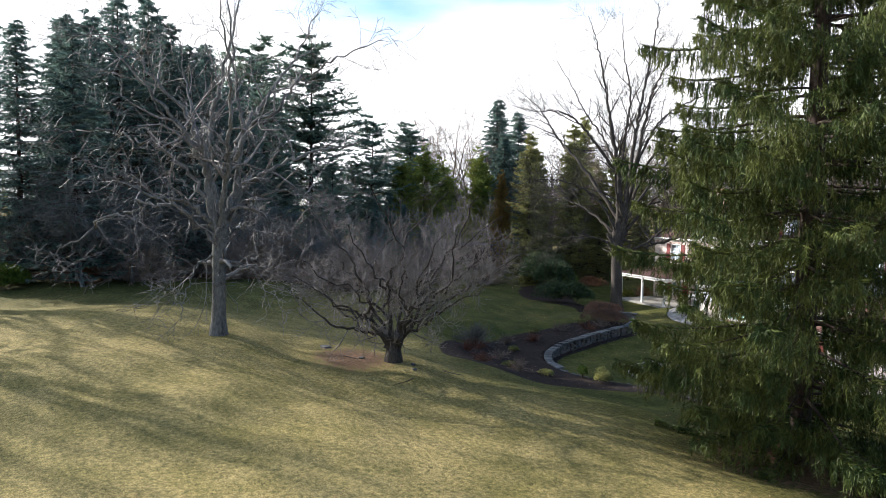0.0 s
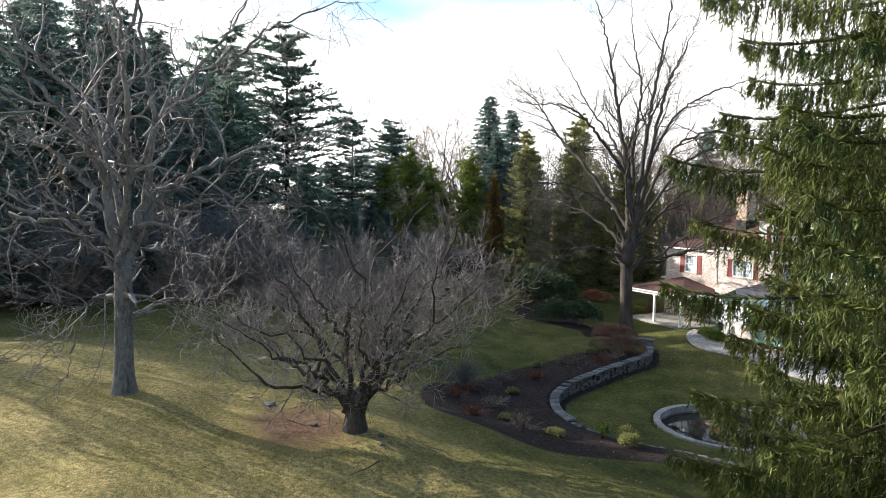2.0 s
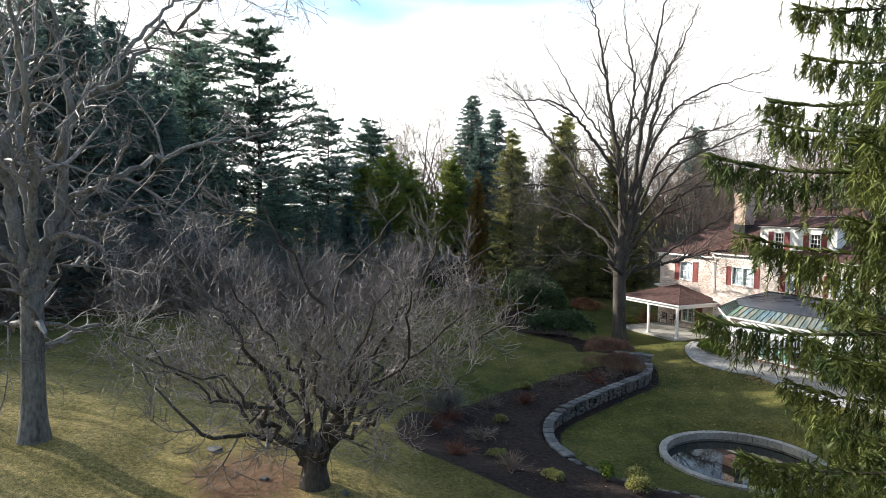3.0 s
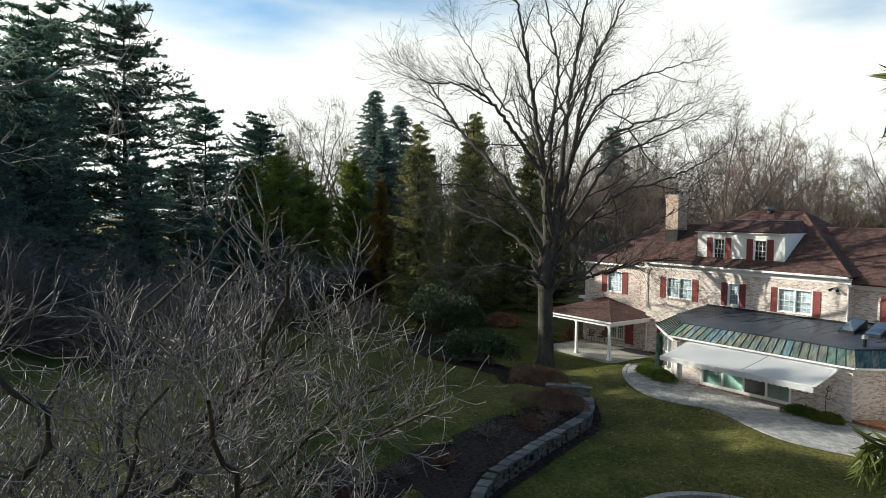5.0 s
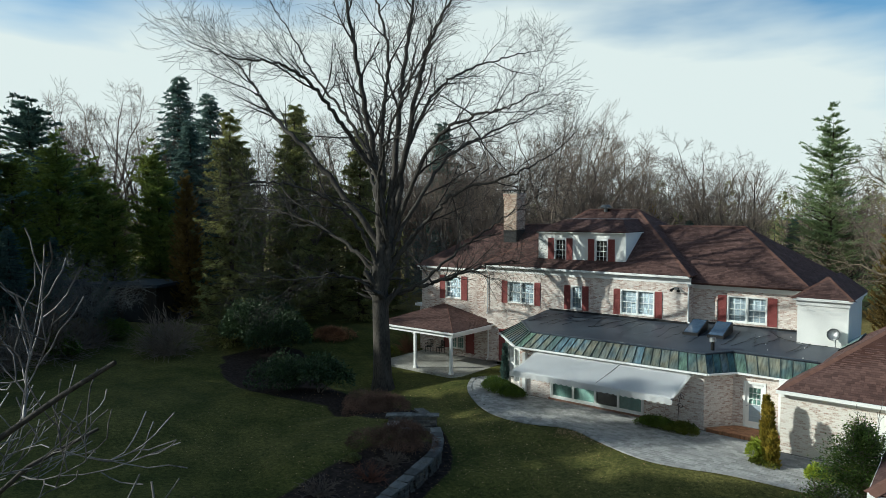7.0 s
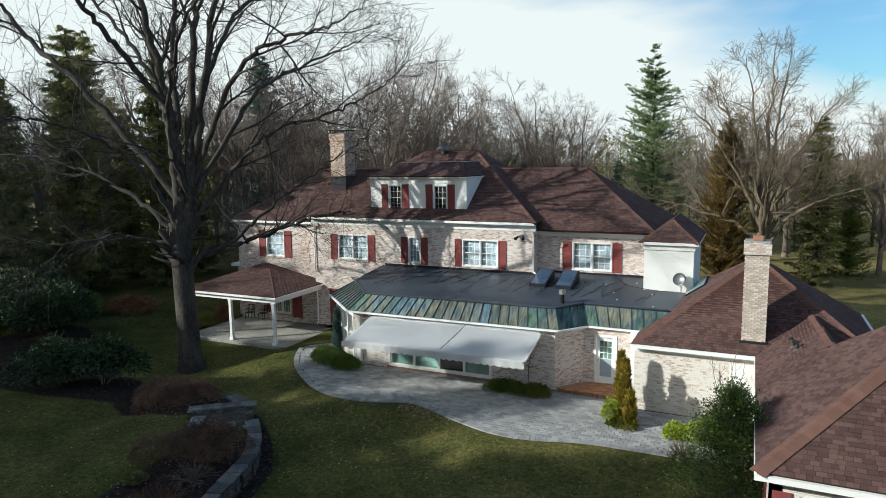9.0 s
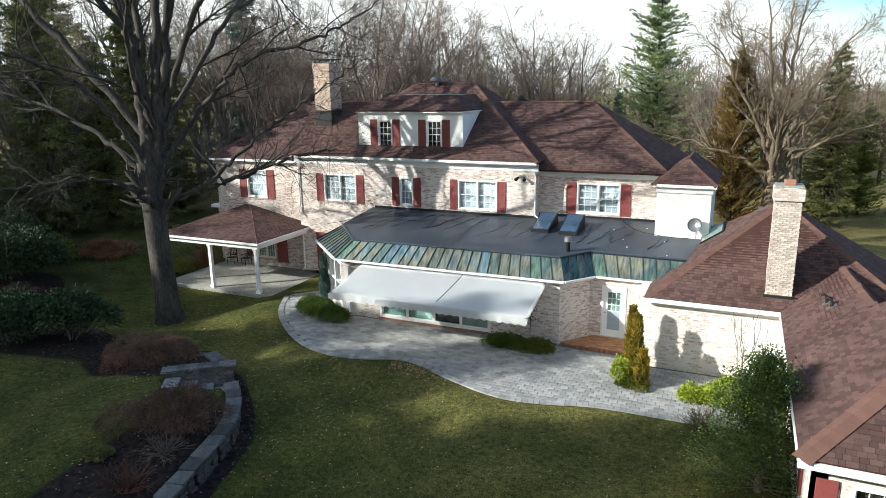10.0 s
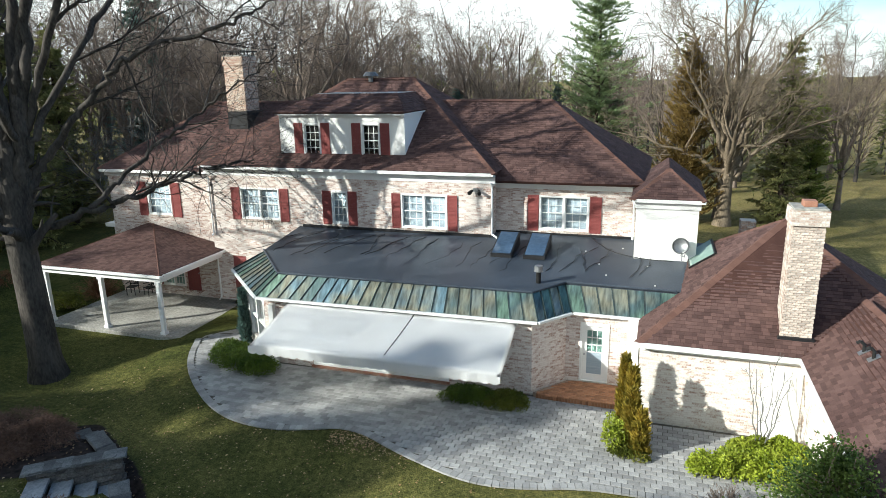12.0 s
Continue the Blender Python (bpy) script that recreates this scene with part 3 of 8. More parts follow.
# ---- the ground ----
WALL_LINE = [(-10.9, -12.2), (-10.1, -12.7), (-9.0, -13.3), (-8.0, -13.9), (-7.2, -14.5), (-6.3, -15.3), (-5.6, -16.0), (-4.8, -17.1), (-4.4, -18.3), (-4.0, -19.8), (-3.4, -22.1), (-2.9, -24.1), (-2.5, -25.5), (-1.6, -26.8), (-0.3, -27.8), (0.9, -28.4), (2.3, -28.8), (3.8, -28.8), (5.2, -28.6), (6.5, -28.3), (7.6, -27.8), (9.4, -26.9), (12.4, -25.4)]
BED_LINE = [(-6.4, -16.9), (-7.3, -18.2), (-7.25, -19.5), (-6.9, -23.2), (-6.35, -26.4), (-5.3, -29.0), (-4.4, -31.5), (-2.7, -34.3), (-0.6, -36.0), (1.7, -36.0), (3.9, -35.5), (5.6, -34.8), (7.1, -33.6), (8.3, -31.7), (9.2, -29.6), (11.0, -27.6), (13.0, -25.9)]
BY_HOUSE = [
    (0, 0, 0), (-14, -4, 0), (-10.5, -10, -0.25), (3, -11.5, -0.05), (10, -12, 0), (-16.5, -8.6, -0.85), (-12, -10.8, -0.5), (-21, -9, -0.5), (0, 15, 0.2), (-26, 6, 0.2),
    (0, -13, -0.3), (6, -13.5, -0.3), (14, -20, -0.3), (0, -18, -0.85), (9.6, -19, -0.95), (-4.0, -15, -0.5), (12, -22.5, -0.7), (4, -26.2, -1.05), (-1.0, -22.5, -0.85), (-0.6, -25.2, -0.95), (-6, -13, -0.2),
]
ROUND_BED = [
    (-10, -16.2, 0.45), (-9.5, -20.4, 0.5), (-5.2, -24.6, 0.05), (1.6, -30.2, -0.2), (5.9, -31.2, 0.1), (10.3, -29.3, 0.05), (-9.4, -29.2, 0.75), (-2.7, -35.9, 1.0), (4.7, -36.3, 1.0), (12.7, -35.3, 0.9),
    (-16, -15.2, 0.4), (-20, -25.5, 1.0), (-26, -9.2, 0.4), (-28, -3.1, 0.2), (-15, -36.0, 1.8), (19.8, -29.6, 0.3), (24, -36.5, 1.0), (-6.4, -18.4, 0.36), (-5.3, -21.6, 0.22), (-3.2, -27.2, -0.5), (-0.9, -29.3, -0.5),
]
UPPER_LAWN = [
    (5.8, -41.2, 2.05), (1.1, -49.0, 2.9), (1.8, -43.7, 1.9), (8.8, -51.1, 2.4), (13.3, -48.0, 1.8), (17.6, -39.0, 1.05), (14.7, -41.1, 1.2), (11.7, -38.2, 1.4), (3.2, -55.1, 3.0), (-5.5, -53.5, 3.3), (31.5, -46.8, 1.3), (37.5, -57, 1.7), (21.5, -57, 2.2),
]
FAR_LAND = [
    (-24.3, -46.6, 2.7), (-27.5, -59.9, 3.0), (-44.3, -49.6, 2.8), (-50, -26, 1.4), (-60, 0, 0.5), (-90, 20, 0.5), (20, 40, -0.5), (-20, 50, -0.5), (60, 10, -0.6), (60, -50, 1.0), (0, -100, 3.5), (-100, -80, 3.5), (30, 100, -1.5), (120, 60, -2.5),
]


def along(line, x, y):
    """The distance to a line, its sign (positive on its left-hand side going backwards, towards the hill) and the place along it."""
    best = None
    run = 0.0
    for (ax, ay), (bx, by) in zip(line, line[1:]):
        dx, dy = bx - ax, by - ay
        ln = math.hypot(dx, dy)
        t = max(0.0, min(1.0, ((x - ax) * dx + (y - ay) * dy) / (ln * ln)))
        px, py = ax + dx * t, ay + dy * t
        d = math.hypot(x - px, y - py)
        if best is None or d < best[0]:
            best = (d, dy * (x - ax) - dx * (y - ay), run + t * ln)
        run += ln
    return best[0] * (1 if best[1] > 0 else -1), best[2], run


def smooth(a, b, v):
    t = max(0.0, min(1.0, (v - a) / (b - a)))
    return t * t * (3 - 2 * t)


def bank(x, y):
    """The step in the ground that the dry stone wall holds back."""
    if not (-16 < x < 18 and -40 < y < -8):
        return 0.0
    d, s, total = along(WALL_LINE, x, y)
    fade = smooth(0.0, 2.0, s) * (1 - 0.75 * smooth(17.5, 23, s)) * (1 - smooth(total - 3, total, s))
    return 0.66 * smooth(-0.05, 0.3, d) * fade * (1 - smooth(2.5, 8.0, d))


HP = np.array([(x, y, z - bank(x, y)) for x, y, z in BY_HOUSE + ROUND_BED + UPPER_LAWN + FAR_LAND], float)


PATIO_FRONT = [(-11.8, -5.1), (-10.95, -6.7), (-10.0, -7.85), (-8.8, -8.95), (-7.4, -10.0), (-6.05, -10.6), (-4.5, -10.7), (-3.3, -10.3), (-2.5, -9.95), (-1.5, -10.1), (-0.35, -10.7), (0.9, -11.2), (1.8, -11.5), (2.7, -11.65), (4.0, -11.45), (5.2, -11.05), (6.4, -10.95), (8.0, -10.95), (9.4, -10.9), (11.3, -10.5)]
PATIO_BACK = [(11.3, -6.95), (6.4, -6.95), (6.4, -5.05), (4.2, -5.05), (3.1, -6.2), (-7.6, -6.2), (-10.3, -3.9), (-11.6, -4.2)]
PATIO = PATIO_FRONT + PATIO_BACK
STEP_HEAD, STEP_DOWN, STEP_SIDE = (-9.2, -15.55), (0.79, 0.613), (0.613, -0.79)
POOL, POOL_R = (5.0, -20.5), 3.7


def ground(x, y):
    d2 = (HP[:, 0] - x) ** 2 + (HP[:, 1] - y) ** 2
    w = 1.0 / (d2 + 4.0) ** 1.8
    z = float((w * HP[:, 2]).sum() / w.sum())
    flat = smooth(0.0, 3.0, max(-24 - x, x - 18, -5.6 - y, y - 12))
    flat2 = smooth(POOL_R, POOL_R + 1.3, math.hypot(x - POOL[0], y - POOL[1]))
    z = z * flat - 0.42 * smooth(-12.2, -14.4, x) * (1 - flat)
    z = z * flat2 + -1.06 * (1 - flat2)
    z += bank(x, y)
    if -14 < x < 13.5 and -14 < y < -5 and y < -7:
        near = smooth(0.1, 2.4, abs(along(PATIO + PATIO[:1], x, y)[0])) if not inside(PATIO, x, y) else 0.0
        z = z * near - 0.005 * (1 - near)
    u = (x - STEP_HEAD[0]) * STEP_DOWN[0] + (y - STEP_HEAD[1]) * STEP_DOWN[1]
    v = (x - STEP_HEAD[0]) * STEP_SIDE[0] + (y - STEP_HEAD[1]) * STEP_SIDE[1]
    if 0.1 < u < 2.6 and 0.05 < v < 1.2:
        z = min(z, 0.28 - 0.34 * u)
    return z


def axis_steps(lo, hi, fine0, fine1, fine, coarse_growth=1.22):
    a = list(np.arange(fine0, fine1 + 1e-6, fine))
    s, v = fine, fine1
    while v < hi:
        s *= coarse_growth
        v += s
        a.append(min(v, hi))
    s, v = fine, fine0
    while v > lo:
        s *= coarse_growth
        v -= s
        a.insert(0, max(v, lo))
    return a


def smooth_line(line, times=2):
    for _ in range(times):
        nxt = [line[0]]
        for a, b in zip(line, line[1:]):
            nxt += [(a[0] * 0.75 + b[0] * 0.25, a[1] * 0.75 + b[1] * 0.25), (a[0] * 0.25 + b[0] * 0.75, a[1] * 0.25 + b[1] * 0.75)]
        line = nxt + [line[-1]]
    return line


def smooth_ring(ring, times=2):
    for _ in range(times):
        nxt = []
        for a, b in zip(ring, ring[1:] + ring[:1]):
            nxt += [(a[0] * 0.75 + b[0] * 0.25, a[1] * 0.75 + b[1] * 0.25), (a[0] * 0.25 + b[0] * 0.75, a[1] * 0.25 + b[1] * 0.75)]
        ring = nxt
    return ring


def inside(ring, x, y):
    c = False
    for (ax, ay), (bx, by) in zip(ring, ring[1:] + ring[:1]):
        if (ay > y) != (by > y) and x < (bx - ax) * (y - ay) / (by - ay) + ax:
            c = not c
    return c


BED_RING = smooth_line(WALL_LINE[6:], 1) + smooth_line(BED_LINE[::-1], 2)
BED_FAR = smooth_ring([(-14.0, -15.8), (-19.5, -16.6), (-27, -14.5), (-31, -9.5), (-28, -6.2), (-21.5, -10.2), (-15.5, -12.4), (-13, -13.8)])
BED_MAPLE = smooth_ring([(-7.4, -13.9), (-9.6, -12.4), (-12.4, -11.6), (-15.4, -12.4), (-14.6, -15.6), (-10.6, -16.3), (-9.2, -15.6)])


def within(ring, x, y):
    """1 well inside an outline, 0 well outside, one half on it."""
    xs, ys = [p[0] for p in ring], [p[1] for p in ring]
    if not (min(xs) - 1 < x < max(xs) + 1 and min(ys) - 1 < y < max(ys) + 1):
        return 0.0
    d = abs(along(ring + ring[:1], x, y)[0])
    return 0.5 + 0.5 * smooth(0, 0.5, d) if inside(ring, x, y) else 0.5 - 0.5 * smooth(0, 0.5, d)


def soil(x, y):
    """What covers the ground: dryness of the turf, bare earth, bark mulch."""
    dry = 0.12 + 0.78 * smooth(-35.6, -41.6, y + 0.25 * x - 2.0) * smooth(-24, -4, x)
    dry = max(dry, 0.75 * smooth(7, 13, x) * smooth(-32, -37, y))
    bare = 0.72 * math.exp(-(((x - 4.5) / 4.2) ** 2 + ((y + 43.0) / 3.0) ** 2))
    bare = max(bare, 0.8 * math.exp(-(((x - 20.5) / 5.0) ** 2 + ((y + 30.5) / 5.0) ** 2)))
    bare = max(bare, 0.8 * smooth(-24, -30, x) * smooth(-28, -34, y), 0.42 * smooth(-30, -48, x))
    if y > 8:
        dry, bare = max(dry, 0.7 * smooth(8, 16, y)), max(bare, 0.42 * smooth(8, 18, y))
    mulch = max(within(BED_RING, x, y), within(BED_FAR, x, y), within(BED_MAPLE, x, y)) if x < 20 else 0.0
    if -14 < x < 9 and -34 < y < -8:
        d = along(WALL_LINE, x, y)[0]
        mulch = max(mulch, 1 - smooth(0.35, 0.95, abs(d)) if d < 0 else 0.0)
    return dry, bare, mulch


def build_ground():
    xs = axis_steps(-900, 900, -20, 20, 0.3)
    ys = axis_steps(-900, 900, -46, -10, 0.3)
    nx = len(xs)
    verts, cols = [], []
    for y in ys:
        for x in xs:
            near = -60 < x < 50 and -80 < y < 40
            z = ground(x, y) if abs(x) < 150 and abs(y) < 150 else ground(x, y) * 0.6
            if near:
                z += 0.05 * noise.noise((x * 0.35, y * 0.35, 0)) * (0.0 if (-24 < x < 18 and -12.5 < y < 12) else 1.0)
            if math.hypot(x - POOL[0], y - POOL[1]) < POOL_R - 0.1:
                z = -1.9
            verts.append((x, y, z))
            cols.append(soil(x, y) if near else (0.7, 0.45, 0))
    faces = [(j * nx + i, j * nx + i + 1, (j + 1) * nx + i + 1, (j + 1) * nx + i) for j in range(len(ys) - 1) for i in range(nx - 1)]
    me = bpy.data.meshes.new("ground")
    me.from_pydata(verts, [], faces)
    ca = me.color_attributes.new("turf", "FLOAT_COLOR", "POINT")
    ca.data.foreach_set("color", np.array([(a, b, c, 1.0) for a, b, c in cols], np.float32).ravel())
    ob = link("ground", me, TURF, smooth=True)
    tagged(ob, "sloping winter lawn, tan and green turf with bare patches", "lawn", kind="structure")


build_ground()

# the drive beyond the house
bm = bmesh.new()
for i in range(24):
    a, b = i / 24, (i + 1) / 24

    def drive(t, s):
        x, y = 15.5 + 62 * t, -1 + 50 * t ** 0.8
        z = ground(x, y)
        return (x - s * 2.6, y + s * 3.2, z + 0.06)
    q = [bm.verts.new(drive(*c)) for c in ((a, -1), (b, -1), (b, 1), (a, 1))]
    bm.faces.new(q)
bmesh.ops.remove_doubles(bm, verts=bm.verts[:], dist=0.01)
tagged(part("road", bm, ASPHALT), "grey asphalt driveway leading away between lawns", "driveway", kind="structure")

# ---- the house ----
EAVE, SIDE_EAVE = 6.95, 6.53          # the eaves of the middle block and of the two sides
house = thing("house", (0, 0, 0), "large whitewashed brick house with brown hip roofs and red shutters", "house")
LEFT_X, MAIN_L, MAIN_R, RIGHT_X = -21.2, -14.4, 0.0, 6.1
BACK_Y = 10.2


def shutter(parent, x0, x1, z0, z1, y, slats=True):
    bm = bmesh.new()
    st = 0.05
    box(bm, x0, x0 + st, y - 0.045, y - 0.005, z0, z1)
    box(bm, x1 - st, x1, y - 0.045, y - 0.005, z0, z1)
    for c in (z0, z0 + (z1 - z0) * 0.48, z1 - 0.08):
        box(bm, x0 + st, x1 - st, y - 0.044, y - 0.006, c, c + 0.08)
    box(bm, x0 + st, x1 - st, y - 0.022, y - 0.008, z0 + 0.08, z1 - 0.08)
    h = z0 + 0.12
    while h < z1 - 0.12:
        if abs(h - (z0 + (z1 - z0) * 0.48 + 0.04)) > 0.07:
            box(bm, x0 + st, x1 - st, y - 0.038, y - 0.022, h, h + 0.03)
        h += 0.06
    return part("shutter", bm, RED_PAINT, parent, "dark red louvred shutter")


def window(parent, x0, x1, z0, z1, y, units=1, cols=3, rows=2, name="window", behind=None, sill=True, trim=0.07):
    """A sash window in a wall whose face is at y, looking towards -y: casing, sashes with bars, panes, a blind or a
    board coloured as an unlit room (behind), and brick sill.
    """
    w = new(name)
    w.parent = parent
    tagged(w, "white sash window with small panes, pale blinds or a dark unlit room")
    bm = bmesh.new()
    pierced(bm, x0, x1, z0, z1, y - 0.03, y + 0.12, [(x0 + trim, x1 - trim, z0 + trim, z1 - trim)])
    part("window_frame", bm, WHITE, w)
    ux = (x1 - x0 - 2 * trim) / units
    for u in range(units):
        a, b = x0 + trim + u * ux, x0 + trim + (u + 1) * ux
        if u:
            part("mullion", boxed(a - 0.045, a + 0.045, y - 0.028, y + 0.115, z0 + trim, z1 - trim), WHITE, w)
        g0, g1 = a + (0.045 if u else 0), b - (0.045 if u < units - 1 else 0)
        mid = (z0 + z1) / 2
        for lo, hi, off in ((z0 + trim, mid + 0.02, 0.03), (mid - 0.02, z1 - trim, 0.062)):
            bm = bmesh.new()
            pierced(bm, g0, g1, lo, hi, y + off, y + off + 0.028, [(g0 + 0.04, g1 - 0.04, lo + 0.04, hi - 0.04)])
            for c in range(1, cols):
                xx = g0 + (g1 - g0) * c / cols
                box(bm, xx - 0.011, xx + 0.011, y + off + 0.004, y + off + 0.024, lo + 0.04, hi - 0.04)
            for r in range(1, rows):
                zz = lo + (hi - lo) * r / rows
                box(bm, g0 + 0.04, g1 - 0.04, y + off + 0.003, y + off + 0.025, zz - 0.011, zz + 0.011)
            part("sash", bm, WHITE, w)
            gl = part("pane", boxed(g0 + 0.04, g1 - 0.04, y + off + 0.011, y + off + 0.016, lo + 0.04, hi - 0.04), GLASS, w)
            gl.visible_shadow = False
    part("blind", boxed(x0 + trim, x1 - trim, y + 0.16, y + 0.18, z0 + trim, z1 - trim), behind or BLIND, w)
    if sill:
        bm = bmesh.new()
        n = max(2, int((x1 - x0 + 0.1) / 0.078))
        for i in range(n):
            c = x0 - 0.05 + (x1 - x0 + 0.1) * i / n
            box(bm, c, c + (x1 - x0 + 0.1) / n - 0.008, y - 0.06, y + 0.02, z0 - 0.11, z0 - 0.003)
        part("window_sill", bm, BRICK_CHIM, w, "sloping row of sill bricks")
    return w


UPPER = [(-12.58, -10.42, 4.32, 5.88), (-7.62, -6.8, 4.32, 5.88), (-4.15, -1.97, 4.32, 5.88)]
RED_DOORWAY = (-13.4, -12.6, 0.05, 2.38)
# walls, one for each face; upper storey over the sun room roof too
bm = pierced(bmesh.new(), MAIN_L, MAIN_R, 0.0, 6.62, 0.0, 0.3, UPPER + [RED_DOORWAY])
part("wall", bm, BRICK, house, "whitewashed brick front wall")
LW = (-18.75, -17.25, 4.12, 5.85)
PORCH_WIN = (-18.4, -16.95, 0.25, 2.1)
PORCH_DOOR = (-16.85, -16.0, 0.05, 2.15)
bm = pierced(bmesh.new(), LEFT_X, MAIN_L, 0.0, 6.30, 0.6, 0.9, [LW, PORCH_WIN, PORCH_DOOR])
part("wall", bm, BRICK, house)
RW = (1.93, 4.07, 4.32, 5.85)
bm = pierced(bmesh.new(), MAIN_R, RIGHT_X, 0.0, 6.30, 1.0, 1.3, [RW])
part("wall", bm, BRICK, house)
part("wall", boxed(MAIN_L, MAIN_L + 0.3, 0.3, 0.9, 0.0, 6.62), BRICK, house)
part("wall", boxed(MAIN_R - 0.3, MAIN_R, 0.3, 1.3, 0.0, 6.62), BRICK, house)
part("wall", boxed(LEFT_X, LEFT_X + 0.3, 0.9, BACK_Y - 0.3, 0.0, 6.3), BRICK, house)
part("wall", boxed(RIGHT_X - 0.3, RIGHT_X, 1.3, BACK_Y - 0.3, 0.0, 6.3), BRICK, house)
part("wall", boxed(LEFT_X, RIGHT_X, BACK_Y - 0.3, BACK_Y, 0.0, 6.3), BRICK, house)
part("upper_floor", boxed(LEFT_X + 0.3, RIGHT_X - 0.3, 1.3, BACK_Y - 0.3, 2.75, 3.0), DARK, house)
part("ceiling_board", boxed(LEFT_X + 0.05, RIGHT_X - 0.05, 1.31, BACK_Y - 0.05, 6.3, 6.36), DARK, house)

for x0, x1, z0, z1 in UPPER:
    window(house, x0, x1, z0, z1, 0.0, units=2 if x1 - x0 > 1.2 else 1)
for a, b in ((-13.1, -12.62), (-10.38, -9.92), (-8.1, -7.65), (-6.77, -6.33), (-4.6, -4.18), (-1.94, -1.5)):
    shutter(house, a, b, 4.28, 5.88, 0.0)
window(house, *LW, 0.6, units=1, cols=4)
shutter(house, -19.33, -18.8, 4.05, 5.86, 0.6)
shutter(house, -17.2, -16.66, 4.05, 5.86, 0.6)
window(house, *RW, 1.0, units=2)
shutter(house, 1.42, 1.90, 4.28, 5.86, 1.0)
shutter(house, 4.1, 4.58, 4.28, 5.86, 1.0)
window(house, *PORCH_WIN, 0.6, units=2, behind=GREEN_SHADE)
shutter(house, -18.92, -18.46, 0.25, 2.15, 0.6)
# doors under the porch and beside it
def panel_door(parent, x0, x1, z0, z1, y, paint, label):
    d = part("door", boxed(x0, x1, y + 0.06, y + 0.11, z0, z1), paint, parent, label)
    for r in range(3):
        for c in range(2):
            a = x0 + (x1 - x0) * (0.12 + 0.42 * c)
            h = z0 + (z1 - z0) * (0.07 + 0.31 * r)
            part("door_panel", boxed(a, a + (x1 - x0) * 0.33, y + 0.035, y + 0.058, h, h + (z1 - z0) * 0.25, 0.012), paint, d)
    part("handle", rod(bmesh.new(), (x1 - 0.08, y + 0.06, z0 + 1.0), (x1 - 0.08, y - 0.01, z0 + 1.0), 0.025), METAL, d)
    return d


panel_door(house, *RED_DOORWAY, 0.0, RED_PAINT, "dark red panelled side door")
panel_door(house, *PORCH_DOOR, 0.6, RED_PAINT, "dark red panelled porch door")

# white frieze boards and gutters under the eaves
def eave_trim(parent, a, b, wall_z, eave_z, out, face):
    """Frieze on the wall and box gutter along a straight eave from a to b; face: the way it looks, as (dx, dy)."""
    (ax, ay), (bx, by) = a, b
    fx, fy = face
    bm = bmesh.new()
    prism(bm, [(ax, ay), (bx, by), (bx + fx * 0.03, by + fy * 0.03), (ax + fx * 0.03, ay + fy * 0.03)], wall_z - 0.05, eave_z - 0.16)
    part("frieze_board", bm, WHITE, parent)
    bm = bmesh.new()
    prism(bm, [(ax, ay), (bx, by), (bx + fx * (out - 0.02), by + fy * (out - 0.02)), (ax + fx * (out - 0.02), ay + fy * (out - 0.02))], eave_z - 0.155, eave_z - 0.125)
    part("soffit", bm, WHITE, parent)
    bm = bmesh.new()
    o0, o1 = out, out + 0.12
    prism(bm, [(ax + fx * o0, ay + fy * o0), (bx + fx * o0, by + fy * o0), (bx + fx * o1, by + fy * o1), (ax + fx * o1, ay + fy * o1)], eave_z - 0.15, eave_z - 0.02)
    part("gutter", bm, WHITE, parent)


eave_trim(house, (MAIN_L - 0.2, 0.0), (MAIN_R + 0.2, 0.0), 6.5, EAVE, 0.25, (0, -1))
eave_trim(house, (LEFT_X - 0.2, 0.6), (MAIN_L, 0.6), 6.18, SIDE_EAVE, 0.25, (0, -1))
eave_trim(house, (MAIN_R, 1.0), (RIGHT_X, 1.0), 6.18, SIDE_EAVE, 0.25, (0, -1))
eave_trim(house, (LEFT_X, BACK_Y), (LEFT_X, 0.6), 6.18, SIDE_EAVE, 0.25, (-1, 0))
part("corner_board", boxed(MAIN_R - 0.01, MAIN_R + 0.03, 0.0, 1.0, 6.3, 6.78), WHITE, house)

# roofs: the middle block rises higher than the two sides
def hip(parent, x0, x1, y0, y1, ze, k, seed, tabs=True, caps=True):
    """A hip roof over a rectangle (eave outline). Returns the ridge ends."""
    d = min(x1 - x0, y1 - y0) / 2
    zr = ze + k * d
    if x1 - x0 >= y1 - y0:
        r0, r1 = (x0 + d, (y0 + y1) / 2, zr), (x1 - d, (y0 + y1) / 2, zr)
    else:
        r0, r1 = ((x0 + x1) / 2, y0 + d, zr), ((x0 + x1) / 2, y1 - d, zr)
    c = [(x0, y0, ze), (x1, y0, ze), (x1, y1, ze), (x0, y1, ze)]
    wide = x1 - x0 >= y1 - y0
    point = abs((x1 - x0) - (y1 - y0)) < 0.05
    if point:
        r0 = r1 = ((x0 + x1) / 2, (y0 + y1) / 2, zr)
    if wide or point:
        f = [[c[0], c[1], r1, r0], [c[1], c[2], r1], [c[2], c[3], r0, r1], [c[3], c[0], r0]]
        ends = [(c[0], r0), (c[1], r1), (c[2], r1), (c[3], r0)]
    else:
        f = [[c[0], c[1], r0], [c[1], c[2], r1, r0], [c[2], c[3], r1], [c[3], c[0], r0, r1]]
        ends = [(c[0], r0), (c[1], r0), (c[2], r1), (c[3], r1)]
    for i, q in enumerate(f):
        if point and len(q) == 4:
            q = q[:3]
        roof_face(parent, q, tabs, seed=seed + i)
    if caps:
        for a, b in ends:
            ridge_cap(parent, a, b)
        if not point:
            ridge_cap(parent, r0, r1)
    return r0, r1


